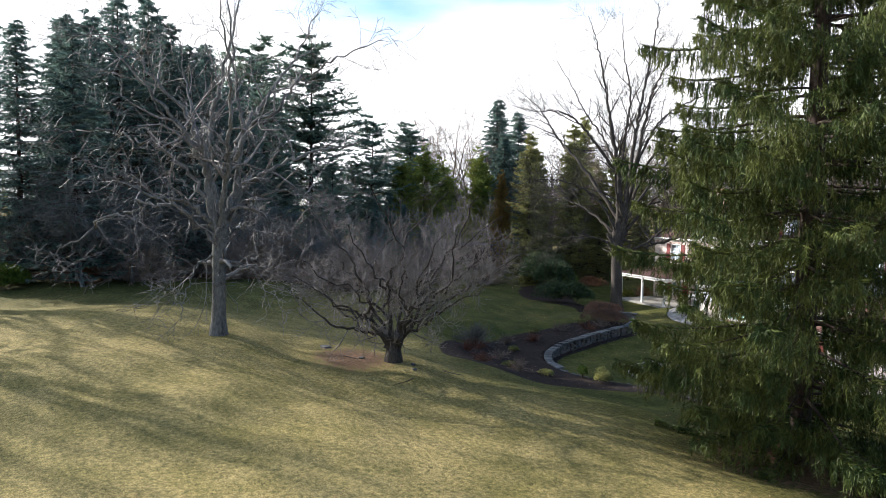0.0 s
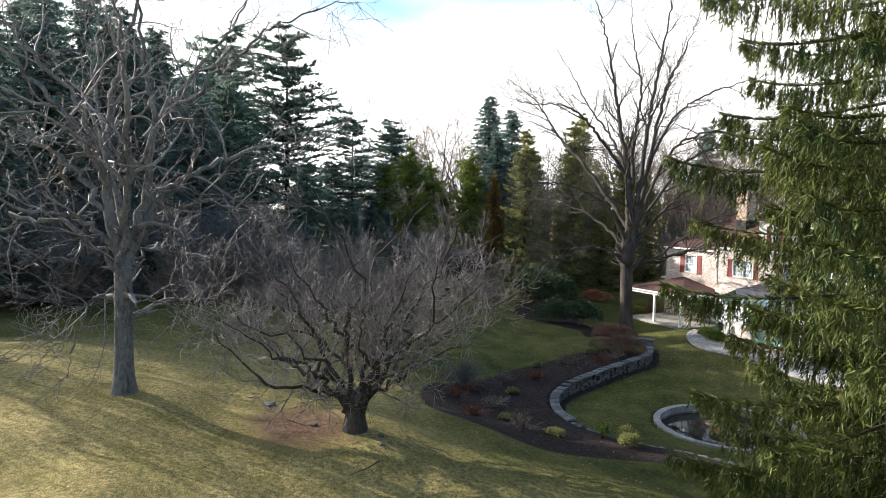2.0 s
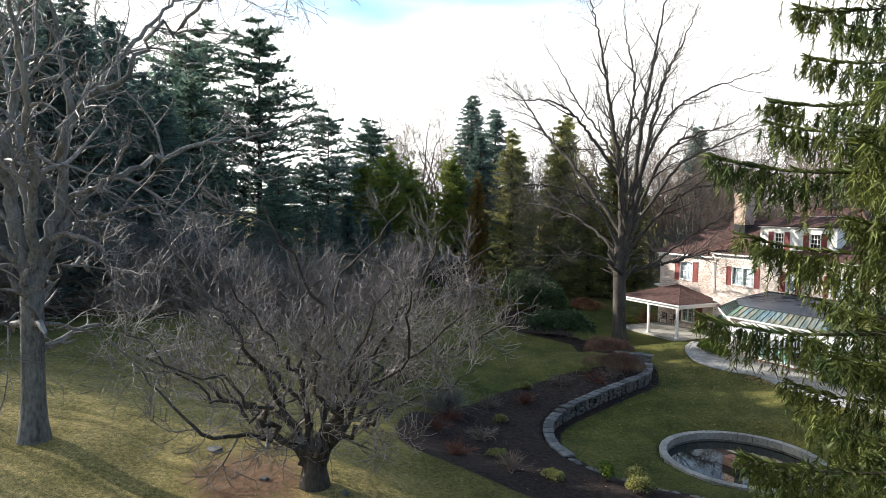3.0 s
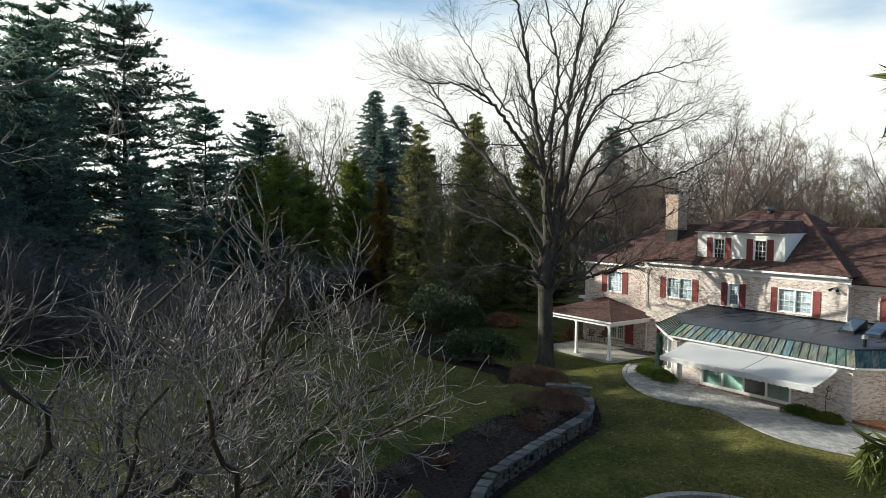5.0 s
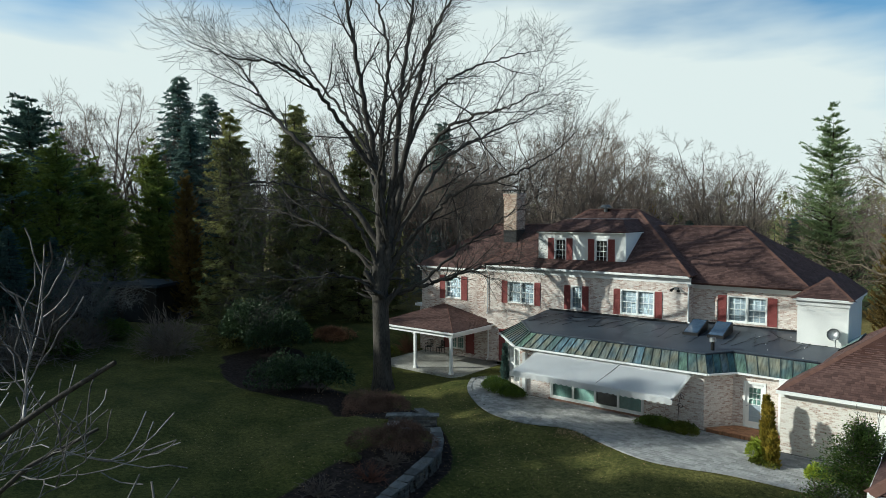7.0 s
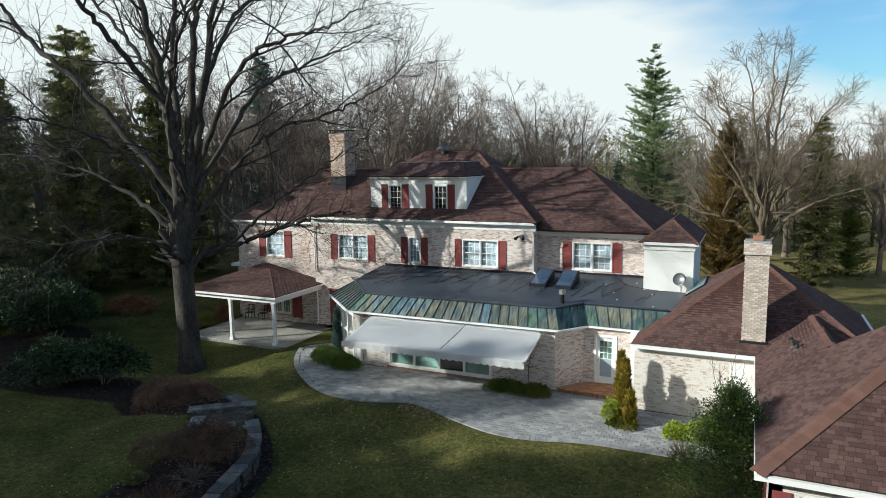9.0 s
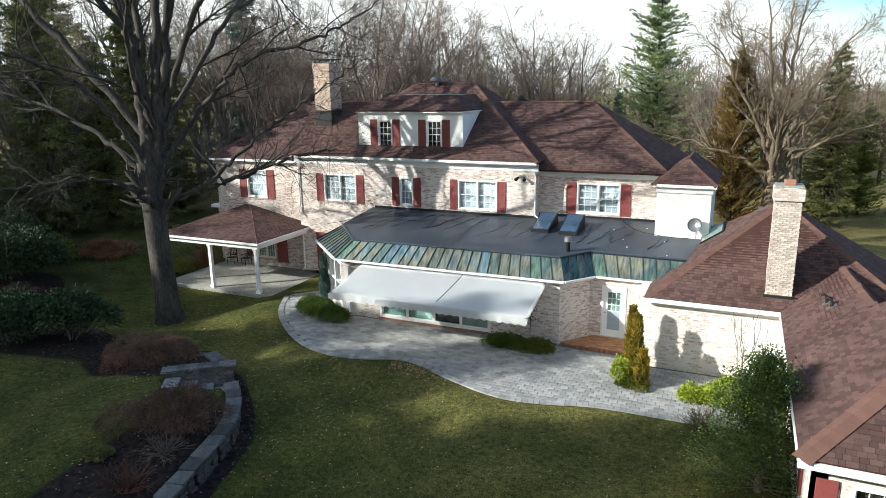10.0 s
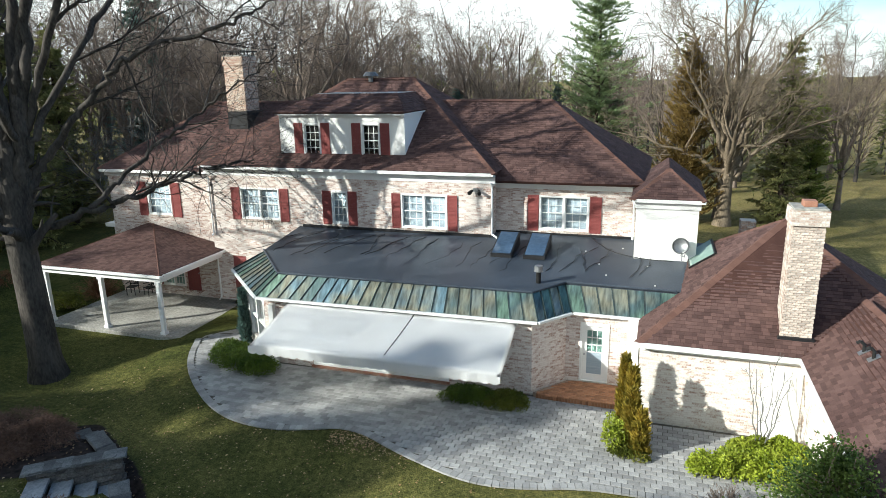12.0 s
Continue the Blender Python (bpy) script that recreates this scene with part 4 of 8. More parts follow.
hip(house, LEFT_X - 0.35, RIGHT_X + 0.3, 0.3, 9.6, SIDE_EAVE, 0.695, 11)
hip(house, MAIN_L - 0.25, MAIN_R + 0.28, -0.32, 10.9, EAVE, 0.70, 31)
vent = part("roof_vent", rod(bmesh.new(), (-7.6, 5.0, 10.7), (-7.6, 5.0, 11.02), 0.12, 0.12, 12), DULL_METAL, house, "round metal roof vent")
part("vent_cap", rod(bmesh.new(), (-7.6, 5.0, 11.0), (-7.6, 5.0, 11.2), 0.42, 0.26, 16), DULL_METAL, vent)

# the wide dormer in the front slope
DX0, DX1, DY, DZ0, DZ1 = -10.4, -4.06, 0.5, 7.28, 9.2
dormer = new("dormer")
dormer.parent = house
tagged(dormer, "white boarded dormer with two dark shuttered windows")
DW = [(-9.15, -8.25, 7.38, 8.92), (-6.18, -5.26, 7.38, 8.92)]
bm = pierced(bmesh.new(), DX0, DX1, DZ0 - 0.15, DZ1 + 0.1, DY, DY + 0.15, DW)
part("dormer_front", bm, WHITE_STUCCO, dormer)
for x in (DX0, DX1 - 0.12):
    bm = bmesh.new()
    ys = [(DY + 0.15, DZ0 - 0.2), (4.0, 9.3), (4.0, DZ1 + 0.1), (DY + 0.15, DZ1 + 0.1)]
    a = [bm.verts.new((x, y, z)) for y, z in ys]
    b = [bm.verts.new((x + 0.12, y, z)) for y, z in ys]
    bm.faces.new(a)
    bm.faces.new(b[::-1])
    for i in range(4):
        j = (i + 1) % 4
        bm.faces.new((a[i], b[i], b[j], a[j]))
    part("dormer_cheek", bm, WHITE_STUCCO, dormer)
part("dormer_trim", boxed(DX0 - 0.08, DX1 + 0.08, DY - 0.2, 3.4, DZ1 + 0.1, DZ1 + 0.2), WHITE, dormer)
ox0, ox1, oy = DX0 - 0.12, DX1 + 0.12, DY - 0.26
tz, ty0, tx0, tx1 = 10.2, 1.95, DX0 + 1.25, DX1 - 0.85
for i, q in enumerate(([(ox0, oy, 9.42), (ox1, oy, 9.42), (tx1, ty0, tz), (tx0, ty0, tz)],
                       [(ox1, oy, 9.42), (ox1, 3.5, 9.42), (tx1, 4.2, tz), (tx1, ty0, tz)],
                       [(ox0, 3.5, 9.42), (ox0, oy, 9.42), (tx0, ty0, tz), (tx0, 4.2, tz)])):
    roof_face(house, q, thick=0.06, seed=60 + i)
part("dormer_flat", boxed(tx0, tx1, ty0, 4.4, tz - 0.06, tz + 0.02), METAL, dormer, "pale metal flashing on the dormer top")
for x0, x1, z0, z1 in DW:
    # no blind here: a dark board paints the unlit room behind the panes
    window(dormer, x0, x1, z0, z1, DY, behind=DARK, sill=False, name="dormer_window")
    shutter(dormer, x0 - 0.47, x0 - 0.03, z0 - 0.02, z1 + 0.02, DY)
    shutter(dormer, x1 + 0.03, x1 + 0.47, z0 - 0.02, z1 + 0.02, DY)

# the ridge chimney
def chimney(parent, x0, x1, y0, y1, z0, z1, label, brick=BRICK_CHIM, body=True):
    c = part("chimney", boxed(x0, x1, y0, y1, z0, z1 - 0.5) if body else boxed(x0 + 0.02, x1 - 0.02, y0 + 0.02, y1 - 0.02, z1 - 0.55, z1 - 0.5), brick, parent, label)
    part("chimney_collar", boxed(x0 - 0.05, x1 + 0.05, y0 - 0.05, y1 + 0.05, z1 - 0.5, z1 - 0.06), brick, c)
    part("chimney_cap", boxed(x0 - 0.02, x1 + 0.02, y0 - 0.02, y1 + 0.02, z1 - 0.06, z1, 0.015), CONCRETE, c)
    return c


ch1 = chimney(house, -14.98, -13.85, 3.0, 4.2, 8.0, 12.15, "tall tan whitewashed brick ridge chimney", BRICK_TAN)
part("chimney_flashing", boxed(-15.0, -13.83, 2.98, 4.22, 8.0, 9.34), TAR, ch1)
part("spark_cap", boxed(-15.08, -13.75, 2.9, 4.3, 12.33, 12.38), BLACK_METAL, ch1)
for x in (-14.93, -14.42, -13.9):
    for y in (3.05, 3.6, 4.15):
        part("cap_post", boxed(x - 0.02, x + 0.02, y - 0.02, y + 0.02, 12.15, 12.33), BLACK_METAL, ch1)

# white boarded stair box on the flat roof
sb = new("roof_box")
sb.parent = house
tagged(sb, "white boarded box room on the flat roof")
part("box_wall", boxed(6.05, 8.3, -1.44, 3.0, 3.3, 6.2), WHITE_STUCCO, sb)
part("box_frieze", boxed(6.0, 8.36, -1.5, 3.0, 5.95, 6.25), WHITE, sb)
part("box_gutter", boxed(5.9, 8.5, -1.66, -1.5, 6.2, 6.33), WHITE, sb)
part("box_gutter", boxed(8.36, 8.5, -1.5, 3.2, 6.2, 6.33), WHITE, sb)
q = [(5.85, -1.64, 6.34), (8.52, -1.64, 6.34), (7.18, -0.1, 7.3)]
roof_face(house, q, seed=71)
roof_face(house, [(8.52, -1.64, 6.34), (8.52, 3.5, 6.34), (7.18, 3.5, 7.3), (7.18, -0.1, 7.3)], seed=72)
roof_face(house, [(5.85, 3.5, 6.34), (5.85, -1.64, 6.34), (7.18, -0.1, 7.3), (7.18, 3.5, 7.3)], seed=73)
for a, b in (((5.85, -1.64, 6.34), (7.18, -0.1, 7.3)), ((8.52, -1.64, 6.34), (7.18, -0.1, 7.3))):
    ridge_cap(house, a, b)

# downspouts
def downspout(parent, x, y, z0, z1, kick=(0.25, -0.1)):
    pts = [(x, y - 0.3, z1), (x, y - 0.08, z1 - 0.3), (x, y - 0.08, z0 + 0.15), (x + kick[0], y - 0.08 + kick[1], z0 + 0.03)]
    return part("downspout", pipe(pts, 0.045, 6), WHITE, parent)


downspout(house, 0.08, 0.0, 4.1, 6.55)
downspout(house, MAIN_L + 0.1, 0.0, 3.4, 6.55, (0.05, -0.2))
downspout(house, MAIN_L + 0.15, 0.0, 0.0, 2.5, (0.0, -0.2))
downspout(house, 5.9, 1.0, 4.1, 6.5, (0.0, -0.1))
# flood light by the corner
fl = part("flood_light", boxed(-0.75, -0.55, -0.12, 0.0, 6.1, 6.25), METAL, house, "grey twin flood light")
for dx in (-0.14, 0.14):
    part("lamp_head", rod(bmesh.new(), (-0.65 + dx, -0.1, 6.15), (-0.65 + dx * 1.6, -0.32, 6.05), 0.05, 0.09, 10), BLACK_METAL, fl)

# ---- sun room: one storey with a copper skirt and a flat roof ----
SR = [(-10.25, 0.0), (-10.25, -3.75), (-7.6, -6.15), (3.0, -6.15), (4.0, -5.0), (6.3, -5.0)]
FRONT = (-5.55, -0.02, 0.14, 2.2)
bm = pierced(bmesh.new(), -7.6, 3.0, 0.0, 2.85, -6.15, -5.85, [FRONT])
part("wall", bm, BRICK, house)
DOOR = (4.5, 5.5, 0.28, 2.5)
bm = pierced(bmesh.new(), 4.0, 6.3, 0.0, 2.85, -5.0, -4.7, [DOOR])
part("wall", bm, BRICK, house)
for (ax, ay), (bx, by) in ((SR[0], SR[1]), (SR[3], SR[4])):
    d = Vector((bx - ax, by - ay, 0)).normalized()
    nn = Vector((-d.y, d.x, 0)) * 0.28
    bm = prism(bmesh.new(), [(ax, ay), (bx, by), (bx + nn.x, by + nn.y), (ax + nn.x, ay + nn.y)], 0.0, 2.85)
    part("wall", bm, BRICK, house)
# the splayed corner is glazed between white posts
A, B = Vector((SR[1][0], SR[1][1], 0)), Vector((SR[2][0], SR[2][1], 0))
dd = (B - A).normalized()
nn = Vector((-dd.y, dd.x, 0))


def splay(u0, u1, d0, d1, z0, z1):
    c = [A + dd * u0 + nn * d0, A + dd * u1 + nn * d0, A + dd * u1 + nn * d1, A + dd * u0 + nn * d1]
    return prism(bmesh.new(), [(v.x, v.y) for v in c], z0, z1)


LEN = (B - A).length
part("wall", splay(0, LEN, 0, 0.25, 0, 0.45), BRICK, house)
part("wall", splay(0, LEN, 0, 0.25, 2.45, 2.85), WHITE, house)
for i in range(4):
    u = i * (LEN - 0.14) / 3
    part("corner_post", splay(u, u + 0.14, -0.02, 0.27, 0.45, 2.45), WHITE, house)
    if i < 3:
        u1 = (i + 1) * (LEN - 0.14) / 3
        part("corner_rail", splay(u + 0.14, u1, 0.02, 0.2, 1.35, 1.42), WHITE, house)
        gl = part("corner_pane", splay(u + 0.14, u1, 0.1, 0.11, 0.45, 2.45), GLASS, house)
        gl.visible_shadow = False
        # dark sheet behind the glass, coloured as the shade of the room
        part("corner_unlit_room", splay(u + 0.14, u1, 0.28, 0.3, 0.45, 2.45), DARK, house)
# front picture window: four lights over a brick plinth
w = new("picture_window")
w.parent = house
tagged(w, "wide white framed window with pale green curtains")
x0, x1, z0, z1 = FRONT
bm = pierced(bmesh.new(), x0, x1, z0, z1, -6.18, -6.0, [(x0 + 0.09, x1 - 0.09, z0 + 0.09, z1 - 0.09)])
part("window_frame", bm, WHITE, w)
for i in range(4):
    a, b = x0 + 0.09 + i * (x1 - x0 - 0.18) / 4, x0 + 0.09 + (i + 1) * (x1 - x0 - 0.18) / 4
    bm = pierced(bmesh.new(), a, b, z0 + 0.09, z1 - 0.09, -6.14, -6.06, [(a + 0.06, b - 0.06, z0 + 0.15, z1 - 0.15)])
    part("sash", bm, WHITE, w)
    gl = part("pane", boxed(a + 0.06, b - 0.06, -6.105, -6.1, z0 + 0.15, z1 - 0.15), GLASS, w)
    gl.visible_shadow = False
    # the third light has no curtain, only a board in room-shade colour
    part("curtain_or_unlit_room", boxed(a + 0.02, b - 0.02, -5.96, -5.94, z0 + 0.1, z1 - 0.1), DARK if i == 2 else GREEN_SHADE, w)
bm = bmesh.new()
for i in range(72):
    c = x0 - 0.05 + i * 0.078
    box(bm, c, c + 0.07, -6.28, -6.152, z0 - 0.13, z0 - 0.01)
part("window_sill", bm, BRICK_RED, w, "projecting red brick sill")
part("plinth_post", boxed(-7.3, -7.1, -6.35, -6.15, 0.0, 2.5), WHITE, house)

# garden door with glazed top
gd = part("garden_door", pierced(bmesh.new(), 4.58, 5.42, 0.3, 2.38, -4.96, -4.9, [(4.74, 5.26, 0.55, 2.2)]), WHITE, house, "white garden door with a glazed upper half")
part("door_frame", pierced(bmesh.new(), 4.5, 5.5, 0.28, 2.5, -5.03, -4.72, [(4.58, 5.42, 0.3, 2.38)]), WHITE, gd)
part("lower_panel", boxed(4.74, 5.26, -4.945, -4.92, 0.55, 1.38), BLIND, gd)
bm = bmesh.new()
for i in range(1, 3):
    xx = 4.74 + 0.52 * i / 3
    box(bm, xx - 0.012, xx + 0.012, -4.955, -4.915, 1.38, 2.2)
for i in range(0, 3):
    zz = 1.38 + 0.82 * i / 3
    box(bm, 4.74, 5.26, -4.956, -4.914, zz - 0.012, zz + 0.012)
part("glazing_bars", bm, WHITE, gd)
gl = part("pane", boxed(4.74, 5.26, -4.937, -4.932, 1.38, 2.2), GLASS, gd)
gl.visible_shadow = False
part("door_shade", boxed(4.6, 5.4, -4.85, -4.83, 0.4, 2.3), GREEN_SHADE, gd)
part("handle", rod(bmesh.new(), (4.66, -4.95, 1.3), (4.66, -5.03, 1.3), 0.03), METAL, gd)
part("porch_post", boxed(6.12, 6.5, -5.35, -5.02, 0.0, 2.85), WHITE, house)

# eaves, copper skirt and flat roof
EAVES = [(-10.9, 0.0), (-10.75, -3.6), (-7.6, -6.6), (3.22, -6.4), (4.2, -5.12), (7.6, -5.15)]
TOPS = [(-9.4, 0.0), (-9.3, -3.3), (-6.95, -6.0), (2.9, -5.8), (3.88, -4.55), (7.6, -4.65)]
ZE, ZT = 2.9, 3.68
for (a, b), (c, d) in zip(zip(EAVES, EAVES[1:]), zip(TOPS, TOPS[1:])):
    n = max(1, int(math.hypot(b[0] - a[0], b[1] - a[1]) / (0.34 if a[0] > 3 and b[0] < 5 else 0.46)))
    for i in range(n):
        s, t = i / n, (i + 1) / n

        def mixp(p, q, f, z):
            return Vector((p[0] + (q[0] - p[0]) * f, p[1] + (q[1] - p[1]) * f, z))
        e0, e1, t0, t1 = mixp(a, b, s, ZE), mixp(a, b, t, ZE), mixp(c, d, s, ZT), mixp(c, d, t, ZT)
        pan = part("copper_panel", slab(bmesh.new(), [e0, e1, t1, t0], 0.03), COPPER, house)
        nrm = (e1 - e0).cross(t0 - e0).normalized()
        along_e = (e1 - e0).normalized()
        bm = bmesh.new()
        q0 = [e0 - along_e * 0.012, e0 + along_e * 0.012]
        q1 = [t0 - along_e * 0.012, t0 + along_e * 0.012]
        vs = [bm.verts.new(v) for v in (q0[0], q0[1], q1[1], q1[0])] + [bm.verts.new(v + nrm * 0.045) for v in (q0[0], q0[1], q1[1], q1[0])]
        for f in ((4, 5, 6, 7), (0, 1, 5, 4), (1, 2, 6, 5), (2, 3, 7, 6), (3, 0, 4, 7)):
            bm.faces.new([vs[k] for k in f])
        part("standing_seam", bm, COPPER_SEAM, pan)
    bm = bmesh.new()
    ex = Vector((b[1] - a[1], -(b[0] - a[0]), 0)).normalized()
    if ex.dot(Vector((a[0] - c[0], a[1] - c[1], 0))) < 0:
        ex = -ex
    prism(bm, [a, b, (b[0] + ex.x * 0.1, b[1] + ex.y * 0.1), (a[0] + ex.x * 0.1, a[1] + ex.y * 0.1)], ZE - 0.09, ZE - 0.01)
    part("gutter", bm, WHITE, house)
    bm = bmesh.new()
    prism(bm, [a, b, (b[0] - ex.x * 0.6, b[1] - ex.y * 0.6), (a[0] - ex.x * 0.6, a[1] - ex.y * 0.6)], ZE - 0.08, ZE - 0.035)
    part("soffit", bm, WHITE, house)
FZ = 4.12
ring = TOPS[:5] + [(3.88, 1.0), (0.0, 1.0), (0.0, 0.0)]
bm = prism(bmesh.new(), ring, 3.0, [FZ - 0.02, 3.77, 3.69, 3.69, 3.75, FZ, FZ, FZ - 0.02])
bmesh.ops.triangulate(bm, faces=[f for f in bm.faces if len(f.verts) > 4])
flat = part("flat_roof", bm, MEMBRANE, house, "dark membrane flat roof with tarred seams")
part("flat_roof", prism(bmesh.new(), [(3.88, -4.55), (9.4, -4.65), (9.4, 1.0), (3.88, 1.0)], 3.0, [3.75, 3.75, FZ, FZ]), MEMBRANE, house, "dark membrane flat roof before the box room")


def flat_z(x, y):
    return 3.69 + (FZ - 3.69) * max(0.0, min(1.0, (y + 5.6) / 5.9))


part("roof_kerb", pipe([(x, y, z) for (x, y), z in zip(TOPS[1:], (3.79, 3.71, 3.71, 3.77, 3.77))], 0.045, 6), MEMBRANE, flat)
rng = random.Random(8)
part("cable", pipe([(x, y, flat_z(x, y) + 0.035) for x, y in ((4.2, 0.8), (4.5, 0.1), (5.0, -0.75), (5.4, -1.15), (5.85, -1.4), (6.3, -1.6), (6.9, -1.72), (7.5, -1.7))], 0.016, 5), TAR, flat, "black aerial cable")
for x, y in ((4.85, -2.5), (4.2, -1.1), (5.2, -3.6), (6.6, -2.4), (6.9, -4.3), (5.6, -0.5)):
    part("cable_clip", boxed(x - 0.022, x + 0.022, y - 0.02, y + 0.02, flat_z(x, y), flat_z(x, y) + 0.035, 0.006), WHITE, flat)
for k in range(20):
    x, y = -8.6 + k * 0.82 + rng.uniform(-0.3, 0.3), -0.4 - rng.random() * 0.6
    pts = []
    for j in range(9):
        pts.append((x, y, flat_z(x, y) + 0.008))
        x += rng.uniform(-0.26, 0.10)
        y -= rng.uniform(0.22, 0.5)
        if y < -5.0:
            break
    part("tar_seam", pipe(pts, 0.013, 4), TAR, flat)
part("roof_flashing", boxed(-9.2, 0.0, -0.06, -0.004, 4.0, 4.22), TAR, house)
part("roof_flashing", boxed(0.0, 6.05, 0.94, 0.996, 4.0, 4.22), TAR, house)
for x in (0.6, 1.92):
    sk = new("skylight")
    sk.parent = house
    tagged(sk, "dark tilted roof skylight")
    bm = bmesh.new()
    ya, yb = -2.45, -0.75
    za, zb = flat_z(x, ya), flat_z(x, yb)
    v = [(x, ya, za), (x + 0.85, ya, za), (x + 0.85, yb, zb), (x, yb, zb), (x, ya, za + 0.14), (x + 0.85, ya, za + 0.14), (x + 0.85, yb, zb + 0.55), (x, yb, zb + 0.55)]
    vv = [bm.verts.new(p) for p in v]
    for f in ((0, 3, 2, 1), (4, 5, 6, 7), (0, 1, 5, 4), (1, 2, 6, 5), (2, 3, 7, 6), (3, 0, 4, 7)):
        bm.faces.new([vv[i] for i in f])
    part("skylight_curb", bm, TAR, sk)
    part("skylight_pane", slab(bmesh.new(), [(x + 0.05, ya + 0.06, za + 0.175), (x + 0.79, ya + 0.06, za + 0.175), (x + 0.79, yb - 0.06, zb + 0.54), (x + 0.05, yb - 0.06, zb + 0.54)], 0.012), SKY_GLASS, sk)
vp = part("vent_pipe", rod(bmesh.new(), (2.95, -4.8, 3.7), (2.95, -4.8, 4.2), 0.09, 0.09, 12), BLACK_METAL, house, "metal roof vent pipe with a cap")
part("vent_hood", rod(bmesh.new(), (2.95, -4.8, 4.18), (2.95, -4.8, 4.38), 0.17, 0.15, 14), METAL, vp)

# satellite dish on the roof
dish = thing("satellite_dish", (7.75, -1.75, 4.0), "grey satellite dish on the flat roof", "satellite dish")
bm = bmesh.new()
rings = []
for r in range(5):
    rr = 0.31 * r / 4
    rings.append([bm.verts.new((rr * math.cos(a * math.pi / 8), rr * math.sin(a * math.pi / 8), 0.09 * (r / 4) ** 2)) for a in range(16)] if r else [bm.verts.new((0, 0, 0))])
for r in range(1, 5):
    for a in range(16):
        b2 = (a + 1) % 16
        if r == 1:
            bm.faces.new((rings[0][0], rings[1][a], rings[1][b2]))
        else:
            bm.faces.new((rings[r - 1][a], rings[r][a], rings[r][b2], rings[r - 1][b2]))
bmesh.ops.solidify(bm, geom=bm.faces[:], thickness=0.02)
bmesh.ops.transform(bm, matrix=Matrix.Translation((0, 0, 0.62)) @ Euler((radians(68), 0, radians(-12))).to_matrix().to_4x4(), verts=bm.verts[:])
part("reflector", bm, METAL, dish, smooth=True)
part("mast", pipe([(0.05, 0.1, 0), (0.05, 0.1, 0.5), (0.0, 0.02, 0.6)], 0.025), METAL, dish)
part("feed_arm", pipe([(0.0, -0.1, 0.3), (0.12, -0.5, 0.35), (0.12, -0.52, 0.45)], 0.018), METAL, dish)

# ---- porch on the left ----
porch = new("porch")
porch.parent = house
tagged(porch, "open porch with brown shingled roof on white posts")
PZ = 2.64
PX0, PX1, PY = -21.0, -14.0, -4.5
top0, top1 = (-18.95, 0.6, 3.62), (-18.65, 0.6, 3.62)
roof_face(porch, [(PX0 - 0.1, PY - 0.1, PZ), (PX1 + 0.1, PY - 0.1, PZ), top1, top0], seed=81)
roof_face(porch, [(PX1 + 0.1, PY - 0.1, PZ), (PX1 + 0.1, 0.58, PZ), top1], seed=82)
roof_face(porch, [(PX0 - 0.1, 0.6, PZ), (PX0 - 0.1, PY - 0.1, PZ), top0], seed=83)
ridge_cap(porch, (PX1 + 0.1, PY - 0.1, PZ), top1)
ridge_cap(porch, (PX0 - 0.1, PY - 0.1, PZ), top0)
part("beam", boxed(PX0, PX1, PY, PY + 0.14, 2.26, PZ - 0.06), WHITE, porch)
part("beam", boxed(PX1 - 0.14, PX1, PY + 0.14, 0.0, 2.26, PZ - 0.06), WHITE, porch)
part("beam", boxed(PX0, PX0 + 0.14, PY + 0.14, 0.6, 2.26, PZ - 0.06), WHITE, porch)
part("gutter", boxed(PX0 - 0.18, PX1 + 0.18, PY - 0.2, PY - 0.1, PZ - 0.13, PZ - 0.02), WHITE, porch)
part("gutter", boxed(PX1 + 0.1, PX1 + 0.2, PY - 0.1, 0.0, PZ - 0.13, PZ - 0.02), WHITE, porch)
part("porch_ceiling", boxed(PX0 + 0.14, PX1 - 0.14, PY + 0.14, -0.02, 2.4, 2.44), WHITE, porch)
for x in (-20.78, -17.45, -14.2):
    c = part("column", boxed(x - 0.09, x + 0.09, PY + 0.0, PY + 0.18, -0.23, 2.26, 0.01), WHITE, porch)
    part("column_base", boxed(x - 0.13, x + 0.13, PY - 0.04, PY + 0.22, -0.24, -0.1), WHITE, c)
    part("column_cap", boxed(x - 0.12, x + 0.12, PY - 0.03, PY + 0.21, 2.16, 2.259), WHITE, c)
part("foundation", boxed(LEFT_X + 0.01, -14.38, 0.61, 9.0, -0.7, 0.0), BRICK, house)
# low bay with a white cornice at the far corner
part("side_bay", boxed(-22.3, LEFT_X, 1.6, 4.6, -0.7, 3.1), BRICK, house)
part("side_cornice", boxed(-22.6, LEFT_X - 0.004, 1.3, 4.9, 3.1, 3.3), WHITE, house)

# ---- awning ----
awning = thing("awning", (-2.0, -6.2, 2.7), "white canvas awning with a scalloped edge, rolled out", "awning")
AX0, AX1, BX0, BX1 = -6.35, 2.5, -6.1, 2.65
ya, za, yb, zb = -6.4, 2.72, -9.45, 2.2
bm = bmesh.new()
N, M = 48, 10
grid = []
for j in range(M + 1):
    f = j / M
    row = []
    for i in range(N + 1):
        g = i / N
        x = (AX0 + (AX1 - AX0) * g) * (1 - f) + (BX0 + (BX1 - BX0) * g) * f
        sag = -0.05 * math.sin(math.pi * f) * (0.6 + 0.4 * math.cos(g * math.pi * 6))
        row.append(bm.verts.new((x + 2.0, ya + (yb - ya) * f + 6.2, za + (zb - za) * f + sag - 2.7)))
    grid.append(row)
for j in range(M):
    for i in range(N):
        bm.faces.new((grid[j][i], grid[j + 1][i], grid[j + 1][i + 1], grid[j][i + 1]))
